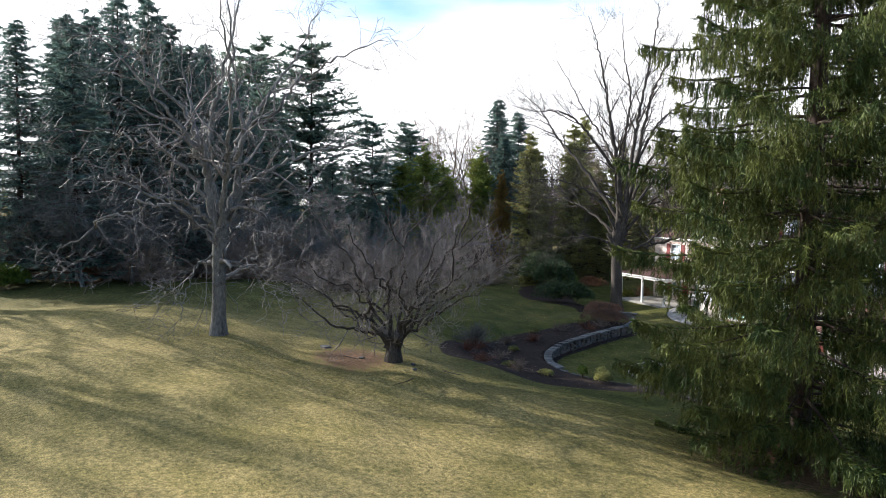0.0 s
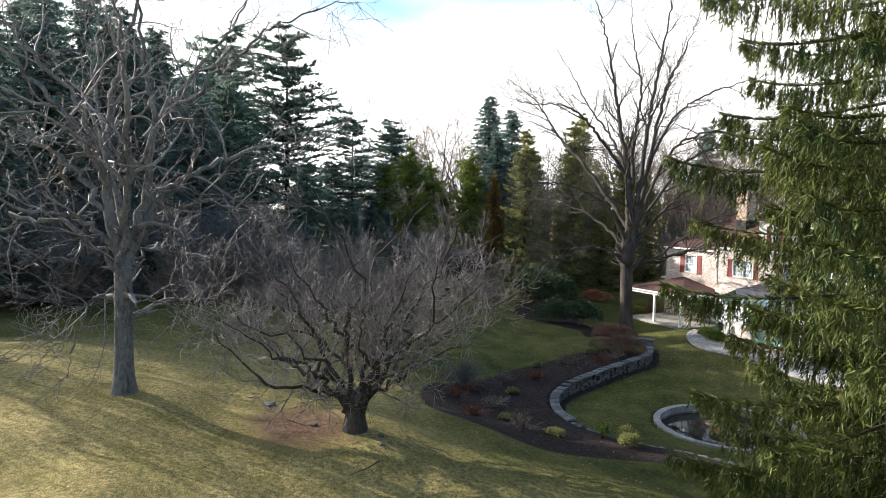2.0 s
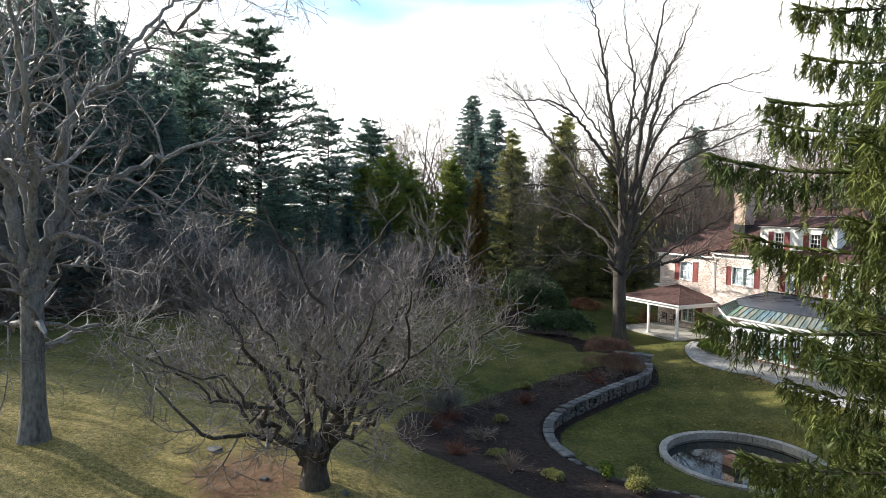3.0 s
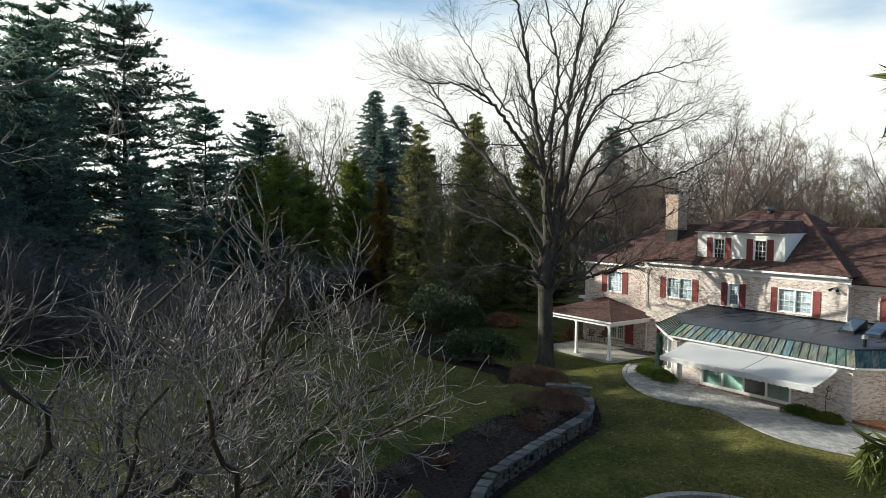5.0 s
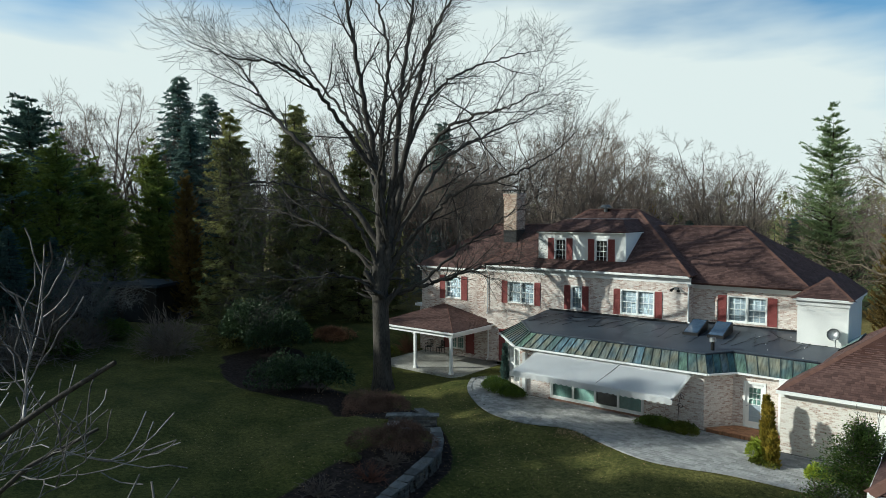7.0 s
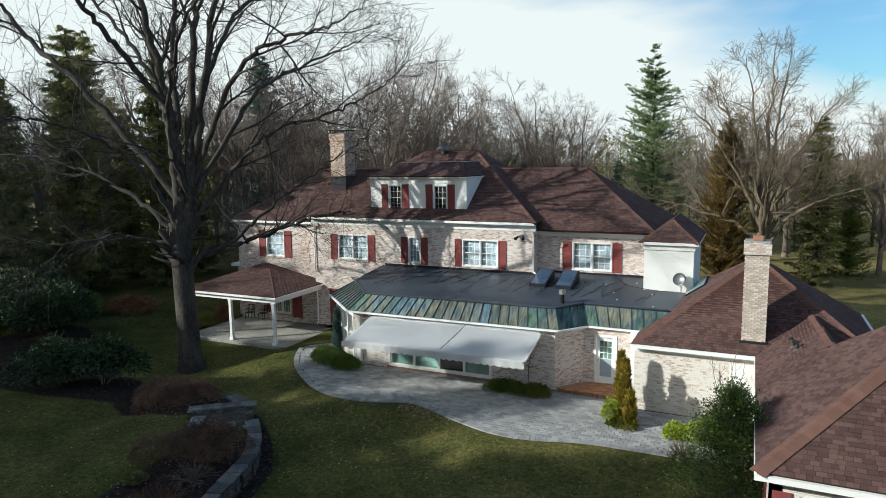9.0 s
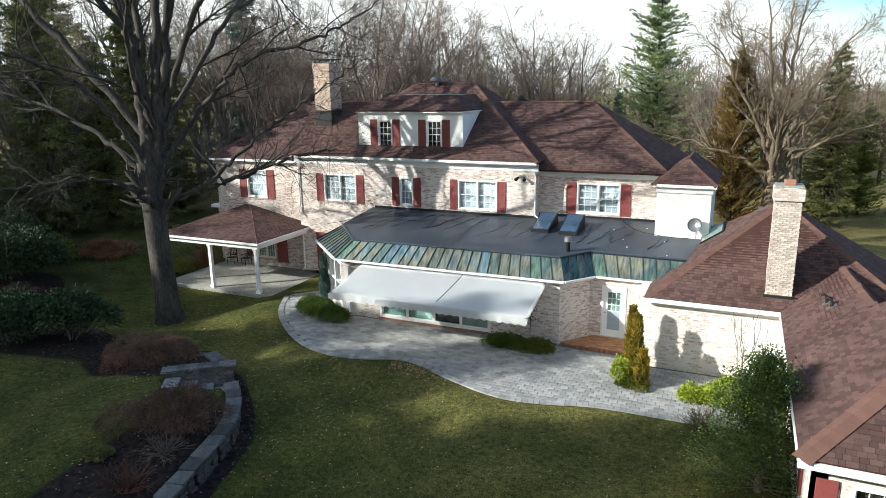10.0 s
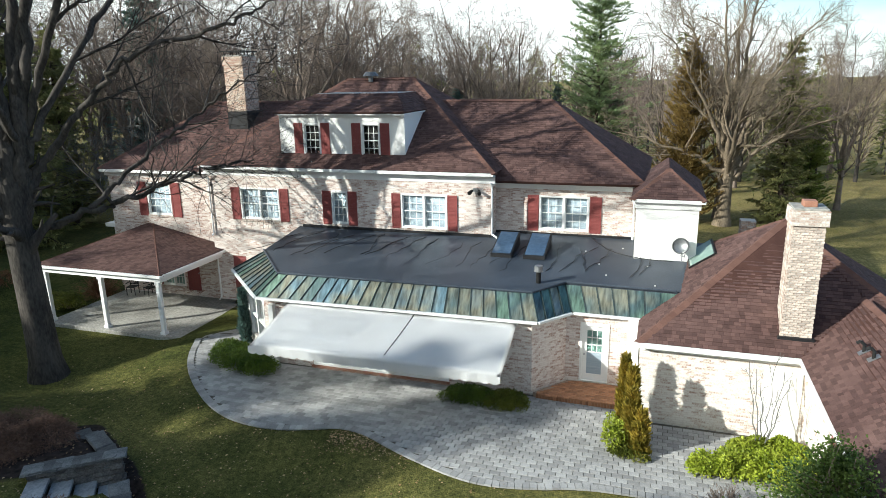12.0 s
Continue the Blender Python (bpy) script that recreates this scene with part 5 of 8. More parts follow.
bmesh.ops.solidify(bm, geom=bm.faces[:], thickness=0.006)
part("canopy", bm, CANVAS, awning, smooth=True)
bm = bmesh.new()
NV = 28
prev = None
for i in range(NV * 6 + 1):
    g = i / (NV * 6)
    x = BX0 + (BX1 - BX0) * g + 2.0
    drop = 0.20 + 0.055 * abs(math.sin(math.pi * NV * g))
    y = yb + 6.2 - 0.03 + 0.012 * math.sin(g * 90)
    cur = [bm.verts.new((x, y, zb - 2.7 + 0.02)), bm.verts.new((x, y - 0.01, zb - 2.7 - drop))]
    if prev:
        bm.faces.new((prev[0], prev[1], cur[1], cur[0]))
    prev = cur
bmesh.ops.solidify(bm, geom=bm.faces[:], thickness=0.008)
part("valance", bm, CANVAS, awning, "scalloped white valance")
part("front_bar", boxed(BX0 + 2.0, BX1 + 2.0, yb + 6.2 - 0.02, yb + 6.2 + 0.05, zb - 2.7 - 0.07, zb - 2.7 - 0.006), WHITE, awning)
part("cassette", boxed(AX0 + 2.0, AX1 + 2.0, 0.0, 0.1, -0.08, 0.06), WHITE, awning)
for x in (-5.6, -1.9, 1.6):
    part("folding_arm", pipe([(x + 2.0, -0.05, -0.12), (x + 2.6, -1.6, -0.42), (x + 2.0, -3.3, -0.58)], 0.025), WHITE, awning)
bm = pipe([(0.8 - 0.008 * k, -0.22 - 0.26 * k, 0.018 - 0.0443 * k - 0.028 * math.sin(math.pi * (0.02 + 0.085 * k)) + 0.006) for k in range(11)], 0.014, 5)
part("canvas_seam", bm, TAR, awning)

# ---- right wing: a pyramid roof and a longer block towards the lawn ----
WZ, WK = 2.85, 0.70
wing = thing("house_wing", (8, -5, 0), "one-storey whitewashed brick wing with brown shingled roofs", "house")
wing.location = (0, 0, 0)
bm = pierced(bmesh.new(), 6.55, 11.35, 0.0, 2.75, -6.9, -6.6, [])
part("wall", bm, BRICK_WHITE, wing)
part("wall", boxed(6.55, 6.85, -6.6, -4.4, 0.0, 2.75), BRICK_WHITE, wing)
part("wall", boxed(14.6, 14.9, -6.6, 1.4, 0.0, 2.75), BRICK_WHITE, wing)
part("wall", boxed(6.85, 14.9, 1.4, 1.7, 0.0, 2.75), BRICK_WHITE, wing)
WW = [(-14.9, -13.9, 0.9, 2.2), (-11.6, -10.6, 0.9, 2.2)]
bm = pierced(bmesh.new(), -16.85, -6.9, -0.3, 2.75, 11.35, 11.65, WW, axis="y")
part("wall", bm, BRICK_WHITE, wing)
SW = (12.1, 13.3, 0.9, 2.25)
bm = pierced(bmesh.new(), 11.35, 20.0, -0.3, 2.75, -16.85, -16.55, [SW])
part("wall", bm, BRICK_WHITE, wing)
# backed by a near-black board for the unlit room
window(wing, *SW, -16.85, units=1, cols=4, behind=DARK)
for y0, y1, z0, z1 in WW:
    w = new("window")
    w.parent = wing
    tagged(w, "white sash window between red shutters")
    part("window_frame", pierced(bmesh.new(), y0, y1, z0, z1, 11.32, 11.5, [(y0 + 0.07, y1 - 0.07, z0 + 0.07, z1 - 0.07)], axis="y"), WHITE, w)
    part("pane", boxed(11.4, 11.41, y0 + 0.07, y1 - 0.07, z0 + 0.07, z1 - 0.07), GLASS, w)
    # the room's darkness is put into this board's colour
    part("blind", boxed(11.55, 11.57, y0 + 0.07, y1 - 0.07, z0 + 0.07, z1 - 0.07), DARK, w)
    for a, b in ((y0 - 0.46, y0 - 0.02), (y1 + 0.02, y1 + 0.46)):
        part("shutter", boxed(11.29, 11.345, a, b, z0 - 0.03, z1 + 0.03, 0.008), RED_PAINT, wing, "dark red louvred shutter")
part("shutter", boxed(11.42, 11.85, -16.9, -16.856, 0.9, 2.3, 0.008), RED_PAINT, wing)
# white blind panel on the front wall, frieze and gutters
part("blind_panel", boxed(10.15, 11.22, -6.93, -6.902, 0.0, 2.4), WHITE_STUCCO, wing, "white painted wall panel")
part("frieze_board", boxed(6.55, 11.3, -6.94, -6.9, 2.5, 2.72), WHITE, wing)
part("gutter", boxed(6.42, 11.15, -7.28, -7.16, 2.7, 2.84), WHITE, wing)
part("gutter", boxed(11.0, 11.12, -17.2, -7.28, 2.7, 2.84), WHITE, wing)
part("gutter", boxed(11.0, 20.0, -17.28, -17.16, 2.66, 2.8), WHITE, wing)
part("soffit", boxed(11.12, 11.35, -17.1, -6.95, 2.68, 2.72), WHITE, wing)
part("soffit", boxed(6.5, 11.3, -7.16, -6.94, 2.725, 2.765), WHITE, wing)
part("gutter", boxed(15.52, 15.64, -7.2, 1.9, 2.7, 2.84), WHITE, wing)
c = [(6.46, -7.18, WZ), (15.5, -7.18, WZ), (15.5, 1.85, WZ), (6.46, 1.85, WZ)]
apex = (10.98, -2.66, WZ + WK * 4.52)
VA = (12.95, -5.22, WZ + WK * 1.94)
roof_face(wing, [c[0], (11.03, -7.18, WZ), VA, apex], seed=91)
roof_face(wing, [(14.3, -7.18, WZ), c[1], apex, VA], seed=95)
roof_face(wing, [c[1], c[2], apex], seed=92)
roof_face(wing, [c[2], c[3], apex], seed=93)
roof_face(wing, [c[3], c[0], apex], seed=94)
for i in range(4):
    ridge_cap(wing, c[i], apex)
VB = (13.2, -10.3, WZ + WK * 2.17)
roof_face(wing, [(11.03, -7.18, WZ), (11.03, -17.2, WZ), (16.5, -11.73, WZ + WK * 5.47), VB, VA], seed=96)
roof_face(wing, [(11.03, -17.2, WZ), (22.0, -17.2, WZ), (16.5, -11.73, WZ + WK * 5.47)], seed=97)
roof_face(wing, [(15.0, -10.3, WZ), (15.0, -5.2, WZ), VA, VB], tabs=False)
roof_face(wing, [(22.0, -17.2, WZ), (22.0, -6.5, WZ), (16.5, -11.73, WZ + WK * 5.47)], tabs=False)
roof_face(wing, [(22.0, -6.5, WZ), (13.2, -10.3, WZ + WK * 1.0), (16.5, -11.73, WZ + WK * 5.47)], tabs=False)
ridge_cap(wing, (11.03, -17.2, WZ), (16.5, -11.73, WZ + WK * 5.47), 0.24)
ridge_cap(wing, VA, VB)
part("low_roof", boxed(15.0, 18.4, -9.6, -7.25, 2.5, 2.9), MEMBRANE, wing)
ch2 = chimney(wing, 10.5, 11.36, -6.65, -5.75, 2.9, 7.15, "whitewashed brick chimney with a terracotta flue", body=False)
part("chimney_flashing", boxed(10.44, 11.42, -6.71, -5.69, 2.95, 3.28), TAR, ch2)
part("flue", boxed(10.76, 11.12, -6.4, -6.0, 7.15, 7.32, 0.02), TERRACOTTA, ch2)
for dx, dy in ((0, 0), (0.1, -0.55)):
    x, y = 12.22 + dx * 0.8, -8.35 + dy
    z = WZ + WK * (x - 11.03)
    v = part("vent_pipe", pipe([(x, y, z - 0.05), (x, y, z + 0.2), (x - 0.09, y + 0.04, z + 0.29), (x - 0.17, y + 0.07, z + 0.22)], 0.045, 8), BLACK_METAL, wing, "crooked metal vent pipe")
    part("vent_flashing", slab(bmesh.new(), [(x - 0.13, y - 0.11, z - 0.13 * WK + 0.03), (x + 0.13, y - 0.11, z + 0.13 * WK + 0.03), (x + 0.13, y + 0.11, z + 0.13 * WK + 0.03), (x - 0.13, y + 0.11, z - 0.13 * WK + 0.03)], 0.01), METAL, v)
# roof window low in the west slope of the pyramid
wx = 8.02
wz0 = WZ + WK * (wx - 6.46)
rw = part("roof_window", slab(bmesh.new(), [(wx, -2.5, wz0 + 0.09), (wx, -0.3, wz0 + 0.09), (wx + 0.88, -0.3, wz0 + 0.09 + 0.88 * WK), (wx + 0.88, -2.5, wz0 + 0.09 + 0.88 * WK)][::-1], 0.1), BLACK_METAL, wing, "flat roof window in a dark metal frame")
part("pane", slab(bmesh.new(), [(wx + 0.06, -2.42, wz0 + 0.14), (wx + 0.06, -0.38, wz0 + 0.14), (wx + 0.82, -0.38, wz0 + 0.14 + 0.76 * WK), (wx + 0.82, -2.42, wz0 + 0.14 + 0.76 * WK)][::-1], 0.02), ROOF_PANE, rw, "pale green glass pane")
part("chimney", boxed(10.25, 10.85, 2.9, 3.5, 3.2, 4.72), BRICK_TAN, wing, "short brick stack behind the roof")

# bricks of the wing chimney: the front course by course, the sides joined
part("brick_core", boxed(10.53, 11.33, -6.62, -5.78, 2.9, 6.65), MORTAR, ch2)
rng = random.Random(31)
brick_shapes = []
for k in range(5):
    bm = boxed(-0.098, 0.098, -0.05, 0.05, -0.03, 0.03)
    for v in bm.verts:
        v.co += Vector((rng.uniform(-0.004, 0.004), rng.uniform(-0.006, 0.006), rng.uniform(-0.003, 0.003)))
    me = bpy.data.meshes.new("brick")
    bm.to_mesh(me)
    bm.free()
    me.materials.append(BRICK_PIECE)
    brick_shapes.append(me)
verts, faces = [], []


def side_brick(x0, x1, y0, y1, z0, z1):
    k = len(verts)
    verts.extend([(x, y, z) for z in (z0, z1) for x, y in ((x0, y0), (x1, y0), (x1, y1), (x0, y1))])
    faces.extend([(k, k + 3, k + 2, k + 1), (k + 4, k + 5, k + 6, k + 7), (k, k + 1, k + 5, k + 4), (k + 1, k + 2, k + 6, k + 5), (k + 2, k + 3, k + 7, k + 6), (k + 3, k, k + 4, k + 7)])


for row in range(50):
    z = 2.94 + row * 0.0755
    if z > 6.63:
        break
    grow = 0.0
    for c in range(4 + row % 2):
        x = 10.61 + c * 0.212 if row % 2 == 0 else min(11.31, max(10.54, 10.5 + c * 0.21))
        ob = new("brick", brick_shapes[rng.randrange(5)])
        ob.parent = ch2
        ob.location = (x + rng.uniform(-0.004, 0.004), -6.588 + rng.uniform(-0.004, 0.004), z)
        ob.scale = (0.46 if row % 2 and c in (0, 4) else 1.0, 1.0, 1.0)
    for c in range(4):
        for xa, xb in ((10.513, 10.56), (11.30, 11.347)):
            y = -6.53 + c * 0.205 + (0.05 if row % 2 else 0.0)
            j = rng.uniform(-0.005, 0.005)
            side_brick(xa + j, xb + j, y, y + 0.19, z - 0.031, z + 0.031)
tagged(data_part("bricks", verts, faces, BRICK_PIECE_JOINED, ch2), kind="stuff")

# ---- growing things: generators ----
def fast_mesh(name, verts, faces, size):
    """A mesh from arrays; all faces have the same number of corners."""
    me = bpy.data.meshes.new(name)
    v = np.asarray(verts, np.float32).reshape(-1, 3)
    f = np.asarray(faces, np.int32).reshape(-1, size)
    me.vertices.add(len(v))
    me.vertices.foreach_set("co", v.ravel())
    me.loops.add(f.size)
    me.loops.foreach_set("vertex_index", f.ravel())
    me.polygons.add(len(f))
    me.polygons.foreach_set("loop_start", np.arange(0, f.size, size, dtype=np.int32))
    me.update(calc_edges=True)
    me.validate()
    return me


def tubes(limbs, least=0.0):
    """Tapered tubes along polylines of (points, radii)."""
    verts, quads = [], []
    base = 0
    for pts, rads in limbs:
        p = np.asarray(pts, float)
        r = np.maximum(np.asarray(rads, float), least)
        k = 12 if r[0] > 0.25 else 8 if r[0] > 0.09 else 5 if r[0] > 0.03 else 3
        d = np.gradient(p, axis=0)
        d /= np.linalg.norm(d, axis=1)[:, None] + 1e-9
        ref = np.array([0.31, 0.93, 0.17]) if abs(d[0][2]) > 0.6 else np.array([0.0, 0.1, 1.0])
        u = np.cross(d, ref)
        u /= np.linalg.norm(u, axis=1)[:, None] + 1e-9
        w = np.cross(d, u)
        a = np.arange(k) * 2 * np.pi / k
        ring = p[:, None, :] + r[:, None, None] * (u[:, None, :] * np.cos(a)[None, :, None] + w[:, None, :] * np.sin(a)[None, :, None])
        n = len(p)
        verts.append(ring.reshape(-1, 3))
        i = np.arange(n - 1)[:, None] * k
        j = np.arange(k)[None, :]
        j2 = (j + 1) % k
        q = np.stack([i + j, i + j2, i + k + j2, i + k + j], -1).reshape(-1, 4) + base
        quads.append(q)
        base += n * k
    return np.concatenate(verts), np.concatenate(quads)


def offshoot(rng, p, d, length, r, seg, wander, lift):
    pts, rads = [p], [r]
    step = length / seg
    for i in range(seg):
        d = d + Vector((rng.gauss(0, wander), rng.gauss(0, wander), rng.gauss(0, wander) + lift))
        d.normalize()
        p = p + d * step
        pts.append(p)
        rads.append(r * (1 - (i + 1) / seg * 0.72))
    return pts, rads


def branch_out(rng, limb, level, plan, out):
    """Side branches along a limb, and theirs in turn. plan: one row a level, of number, start, length, angle, wander, lift, segments."""
    if level >= len(plan):
        return
    count, start, length, angle, wander, lift, seg = plan[level]
    pts, rads = limb
    n = len(pts) - 1
    turn = rng.random() * 6.28
    for c in range(count):
        f = start + (1 - start) * (c + rng.random()) / count
        i = min(n - 1, int(f * n))
        g = f * n - i
        p = pts[i].lerp(pts[i + 1], g)
        r = rads[i] * (1 - g) + rads[i + 1] * g
        t = (pts[i + 1] - pts[i]).normalized()
        turn += 2.4 + rng.gauss(0, 0.4)
        u = t.orthogonal().normalized()
        side = Matrix.Rotation(turn, 3, t) @ u
        a = radians(angle) * rng.uniform(0.6, 1.35)
        d = (t * math.cos(a) + side * math.sin(a)).normalized()
        ln = length * rng.uniform(0.55, 1.25) * (1.15 - 0.65 * f)
        kid = offshoot(rng, p, d, ln, r * rng.uniform(0.45, 0.68), seg, wander, lift)
        out[level].append(kid)
        branch_out(rng, kid, level + 1, plan, out)


def bare_tree(name, place, label, trunk, limbs, plan, seed, bark, twig, least=0.008, category="tree", group="", reach=0.3):
    """A leafless tree. trunk and limbs: polylines of (points, radii) from its foot; plan: see branch_out."""
    rng = random.Random(seed)
    big = [trunk] + limbs
    out = [[] for _ in plan]
    for lb in limbs:
        branch_out(rng, lb, 0, plan, out)
    branch_out(rng, (trunk[0][len(trunk[0]) // 2:], trunk[1][len(trunk[1]) // 2:]), 1, plan, out)
    t = thing(name, place, label, category, group)
    v, q = tubes(big)
    link("trunk", fast_mesh("trunk", v, q, 4), bark, t, smooth=True)
    v, q = tubes([b for lv in out for b in lv], least)
    link("crown", fast_mesh("crown", v, q, 4), twig, t, smooth=True)
    return t


def curve_limb(points, r0, r1, seg=10, seed=0, shake=0.12):
    """A limb through a few places, bent smoothly, with small crooks."""
    rng = random.Random(seed)
    P = [Vector(p) for p in points]
    P = [P[0] * 2 - P[1]] + P + [P[-1] * 2 - P[-2]]
    pts = []
    m = len(P) - 3
    for k in range(seg * m + 1):
        f = k / seg
        i = min(m - 1, int(f))
        t = f - i
        a, b, c, d = P[i:i + 4]
        q = 0.5 * ((2 * b) + (c - a) * t + (2 * a - 5 * b + 4 * c - d) * t * t + (3 * b - a - 3 * c + d) * t ** 3)
        if 0 < k < seg * m:
            q = q + Vector((rng.gauss(0, shake), rng.gauss(0, shake), rng.gauss(0, shake))) * 0.5
        pts.append(q)
    n = len(pts) - 1
    return pts, [r0 + (r1 - r0) * (k / n) ** 0.8 for k in range(n + 1)]


def flared(h, r, top, lean=(0, 0), seg=8):
    pts = [Vector((lean[0] * (k / seg), lean[1] * (k / seg), h * k / seg - 0.3 * (k == 0))) for k in range(seg + 1)]
    rads = [r * (1 + 0.55 * math.exp(-k / seg * h / 0.5)) * (1 - (1 - top / r) * k / seg) for k in range(seg + 1)]
    return pts, rads


def blades(base, way, across, width):
    """Slim pointed leaves as two triangles each, from arrays of places, lengthwise and crosswise vectors."""
    b, w, a = np.asarray(base), np.asarray(way), np.asarray(across)
    a = a * np.asarray(width).reshape(-1, 1)
    v = np.stack([b, b + w * 0.45 + a, b + w, b + w * 0.45 - a], 1).reshape(-1, 3)
    i = np.arange(len(b))[:, None] * 4
    return v, (i + np.array([[0, 1, 2, 3]])).reshape(-1, 4)


def spikes(base, way, across, width):
    """Needled sprays as one pointed triangle each."""
    b, w, a = np.asarray(base), np.asarray(way), np.asarray(across)
    a = a * np.asarray(width).reshape(-1, 1)
    v = np.stack([b - a, b + a, b + w], 1).reshape(-1, 3)
    return v, np.arange(len(b) * 3).reshape(-1, 3)


def unit(v):
    return v / (np.linalg.norm(v, axis=-1, keepdims=True) + 1e-9)


def conifer(name, label, height, radius, needles, seed, whorls=26, arms=6, sprigs=16, length=0.55, droop=0.35, hang=0.3, bare=0.06, power=0.9, trunk_r=0.28, fan=3, tip_up=0.25, ragged=0.2, width=0.12, plate=0.0, category="conifer", group=""):
    """An evergreen: trunk, arms in whorls, and on each arm many needled sprigs, with gaps between the arms."""
    rs = np.random.RandomState(seed)
    t = thing(name, (0, 0, 0), label, category, group)
    limbs = [([Vector((0, 0, -0.3)), Vector((0, 0, height * 0.5)), Vector((0.1, 0, height * 0.98))], [trunk_r * 1.2, trunk_r * 0.6, 0.02])]
    base, way, acr, wid = [], [], [], []
    for k in range(whorls):
        f = (k + rs.rand() * 0.6) / whorls
        h = height * (bare + (0.985 - bare) * f)
        prof = (1 - f) ** power
        n = max(3, int(round(arms * (0.6 + 0.4 * prof) + rs.rand())))
        a0 = rs.rand() * 6.28
        for j in range(n):
            ang = a0 + j * 2 * np.pi / n + rs.normal(0, 0.25)
            hj = h + rs.normal(0, 1.6) * height * 0.9 / whorls
            L = radius * (prof * (1 - ragged * rs.rand()) + 0.04)
            if rs.rand() < 0.08:
                L *= 0.6
            out = np.array([np.cos(ang), np.sin(ang), 0.0])
            s = np.linspace(0, 1, 7)
            sag = droop * (1 + rs.normal(0, 0.35)) + rs.normal(0, 0.09)
            dz = (0.18 * s - sag * s ** 1.6 + tip_up * rs.uniform(0.3, 1.3) * s ** 3) * L
            pts = np.array([0, 0, hj]) + out * (s * L)[:, None] + np.array([0, 0, 1.0]) * dz[:, None]
            pts[1:-1] += rs.normal(0, 0.03 * L, (5, 3))
            if L > 0.8:
                limbs.append(([Vector(p) for p in pts], list(np.linspace(max(0.014, 0.016 * L), 0.006, 7))))
            m = max(3, int(sprigs * (0.35 + 0.65 * L / radius)))
            u = 0.06 + 0.94 * rs.rand(m) ** 0.8
            idx = np.minimum(5, (u * 6).astype(int))
            fr = (u * 6 - idx)[:, None]
            p = pts[idx] * (1 - fr) + pts[idx + 1] * fr
            tan = unit(pts[idx + 1] - pts[idx])
            sd = np.cross(tan, [0, 0, 1.0])
            sign = np.where(rs.rand(m) < 0.5, -1.0, 1.0)[:, None]
            fringe = np.abs(rs.normal(0, 1, (m, 1))) * plate * L * np.sin(np.pi * u[:, None] ** 1.2)
            p = p + sd * sign * fringe + tan * fringe * 0.7 - np.array([0, 0, 0.35]) * fringe * hang
            main = unit(tan * 0.55 + sd * sign * rs.uniform(0.3, 1.0, (m, 1)) + np.array([0, 0, -1.0]) * (hang * rs.uniform(0.4, 1.5, (m, 1))) + rs.normal(0, 0.18, (m, 3)))
            ln = length * rs.uniform(0.55, 1.3, (m, 1)) * (0.55 + 0.45 * (1 - u[:, None]))
            for q in range(fan):
                d = unit(main + rs.normal(0, 0.42 if q else 0.1, (m, 3)))
                l2 = ln * (1.0 if q == 0 else rs.uniform(0.45, 0.85, (m, 1)))
                st = p + main * ln * (0.0 if q == 0 else 1) * rs.rand(m, 1) * 0.6
                base.append(st)
                way.append(d * l2)
                acr.append(unit(np.cross(d, rs.normal(0, 1, (m, 3)))))
                wid.append(width * (l2 / length)[:, 0] * rs.uniform(0.6, 1.25, m))
    v, q = tubes(limbs)
    link("trunk", fast_mesh("trunk", v, q, 4), BARK_CONIFER, t, smooth=True)
    v, q = spikes(np.concatenate(base), np.concatenate(way), np.concatenate(acr), np.concatenate(wid))
    link("crown", fast_mesh("crown", v, q, 3), needles, t)
    return t


def shrub(name, label, place, size, leaf, seed, count=2600, leaf_len=0.09, leaf_w=0.45, lumps=9, stems=BARK_BROWN, category="shrub", group="", inner=0.55, flat=0.0):
    """A leafy bush: leaves crowded in the outer shell of several overlapping lumps, over a few stems."""
    rs = np.random.RandomState(seed)
    t = thing(name, place, label, category, group)
    sx, sy, sz = size
    cen, rad = [], []
    for k in range(lumps):
        a, r = rs.rand() * 6.28, 0.55 * np.sqrt(rs.rand())
        cen.append((np.cos(a) * r * sx, np.sin(a) * r * sy, sz * (0.25 + 0.45 * rs.rand() * (1 - r))))
        rad.append(0.34 + 0.22 * rs.rand())
    cen, rad = np.array(cen), np.array(rad)
    pick = rs.randint(0, lumps, count)
    d = unit(rs.normal(0, 1, (count, 3)))
    d[:, 2] = np.abs(d[:, 2]) * (0.8 + 0.4 * rs.rand(count)) - 0.25
    shell = inner + (1 - inner) * rs.rand(count) ** 0.4
    p = cen[pick] + d * (rad[pick] * shell)[:, None] * np.array([sx, sy, sz * 0.9])
    p[:, 2] = np.maximum(p[:, 2], 0.02 + 0.05 * rs.rand(count))
    way = unit(d + rs.normal(0, 0.6, (count, 3)) - np.array([0, 0, flat])) * (leaf_len * rs.uniform(0.6, 1.3, (count, 1)))
    acr = unit(np.cross(way, rs.normal(0, 1, (count, 3))))
    v, q = blades(p, way, acr, leaf_len * leaf_w * rs.uniform(0.6, 1.1, count))
    link("foliage", fast_mesh("foliage", v, q, 4), leaf, t)
    limbs = []
    for k in range(7):
        e = cen[k % lumps]
        limbs.append(([Vector((e[0] * 0.1, e[1] * 0.1, -0.1)), Vector((e[0] * 0.5, e[1] * 0.5, e[2] * 0.5)), Vector(e)], [0.03, 0.02, 0.01]))
    v, q = tubes(limbs)
    link("stem_clump", fast_mesh("stem_clump", v, q, 4), stems, t)
    return t


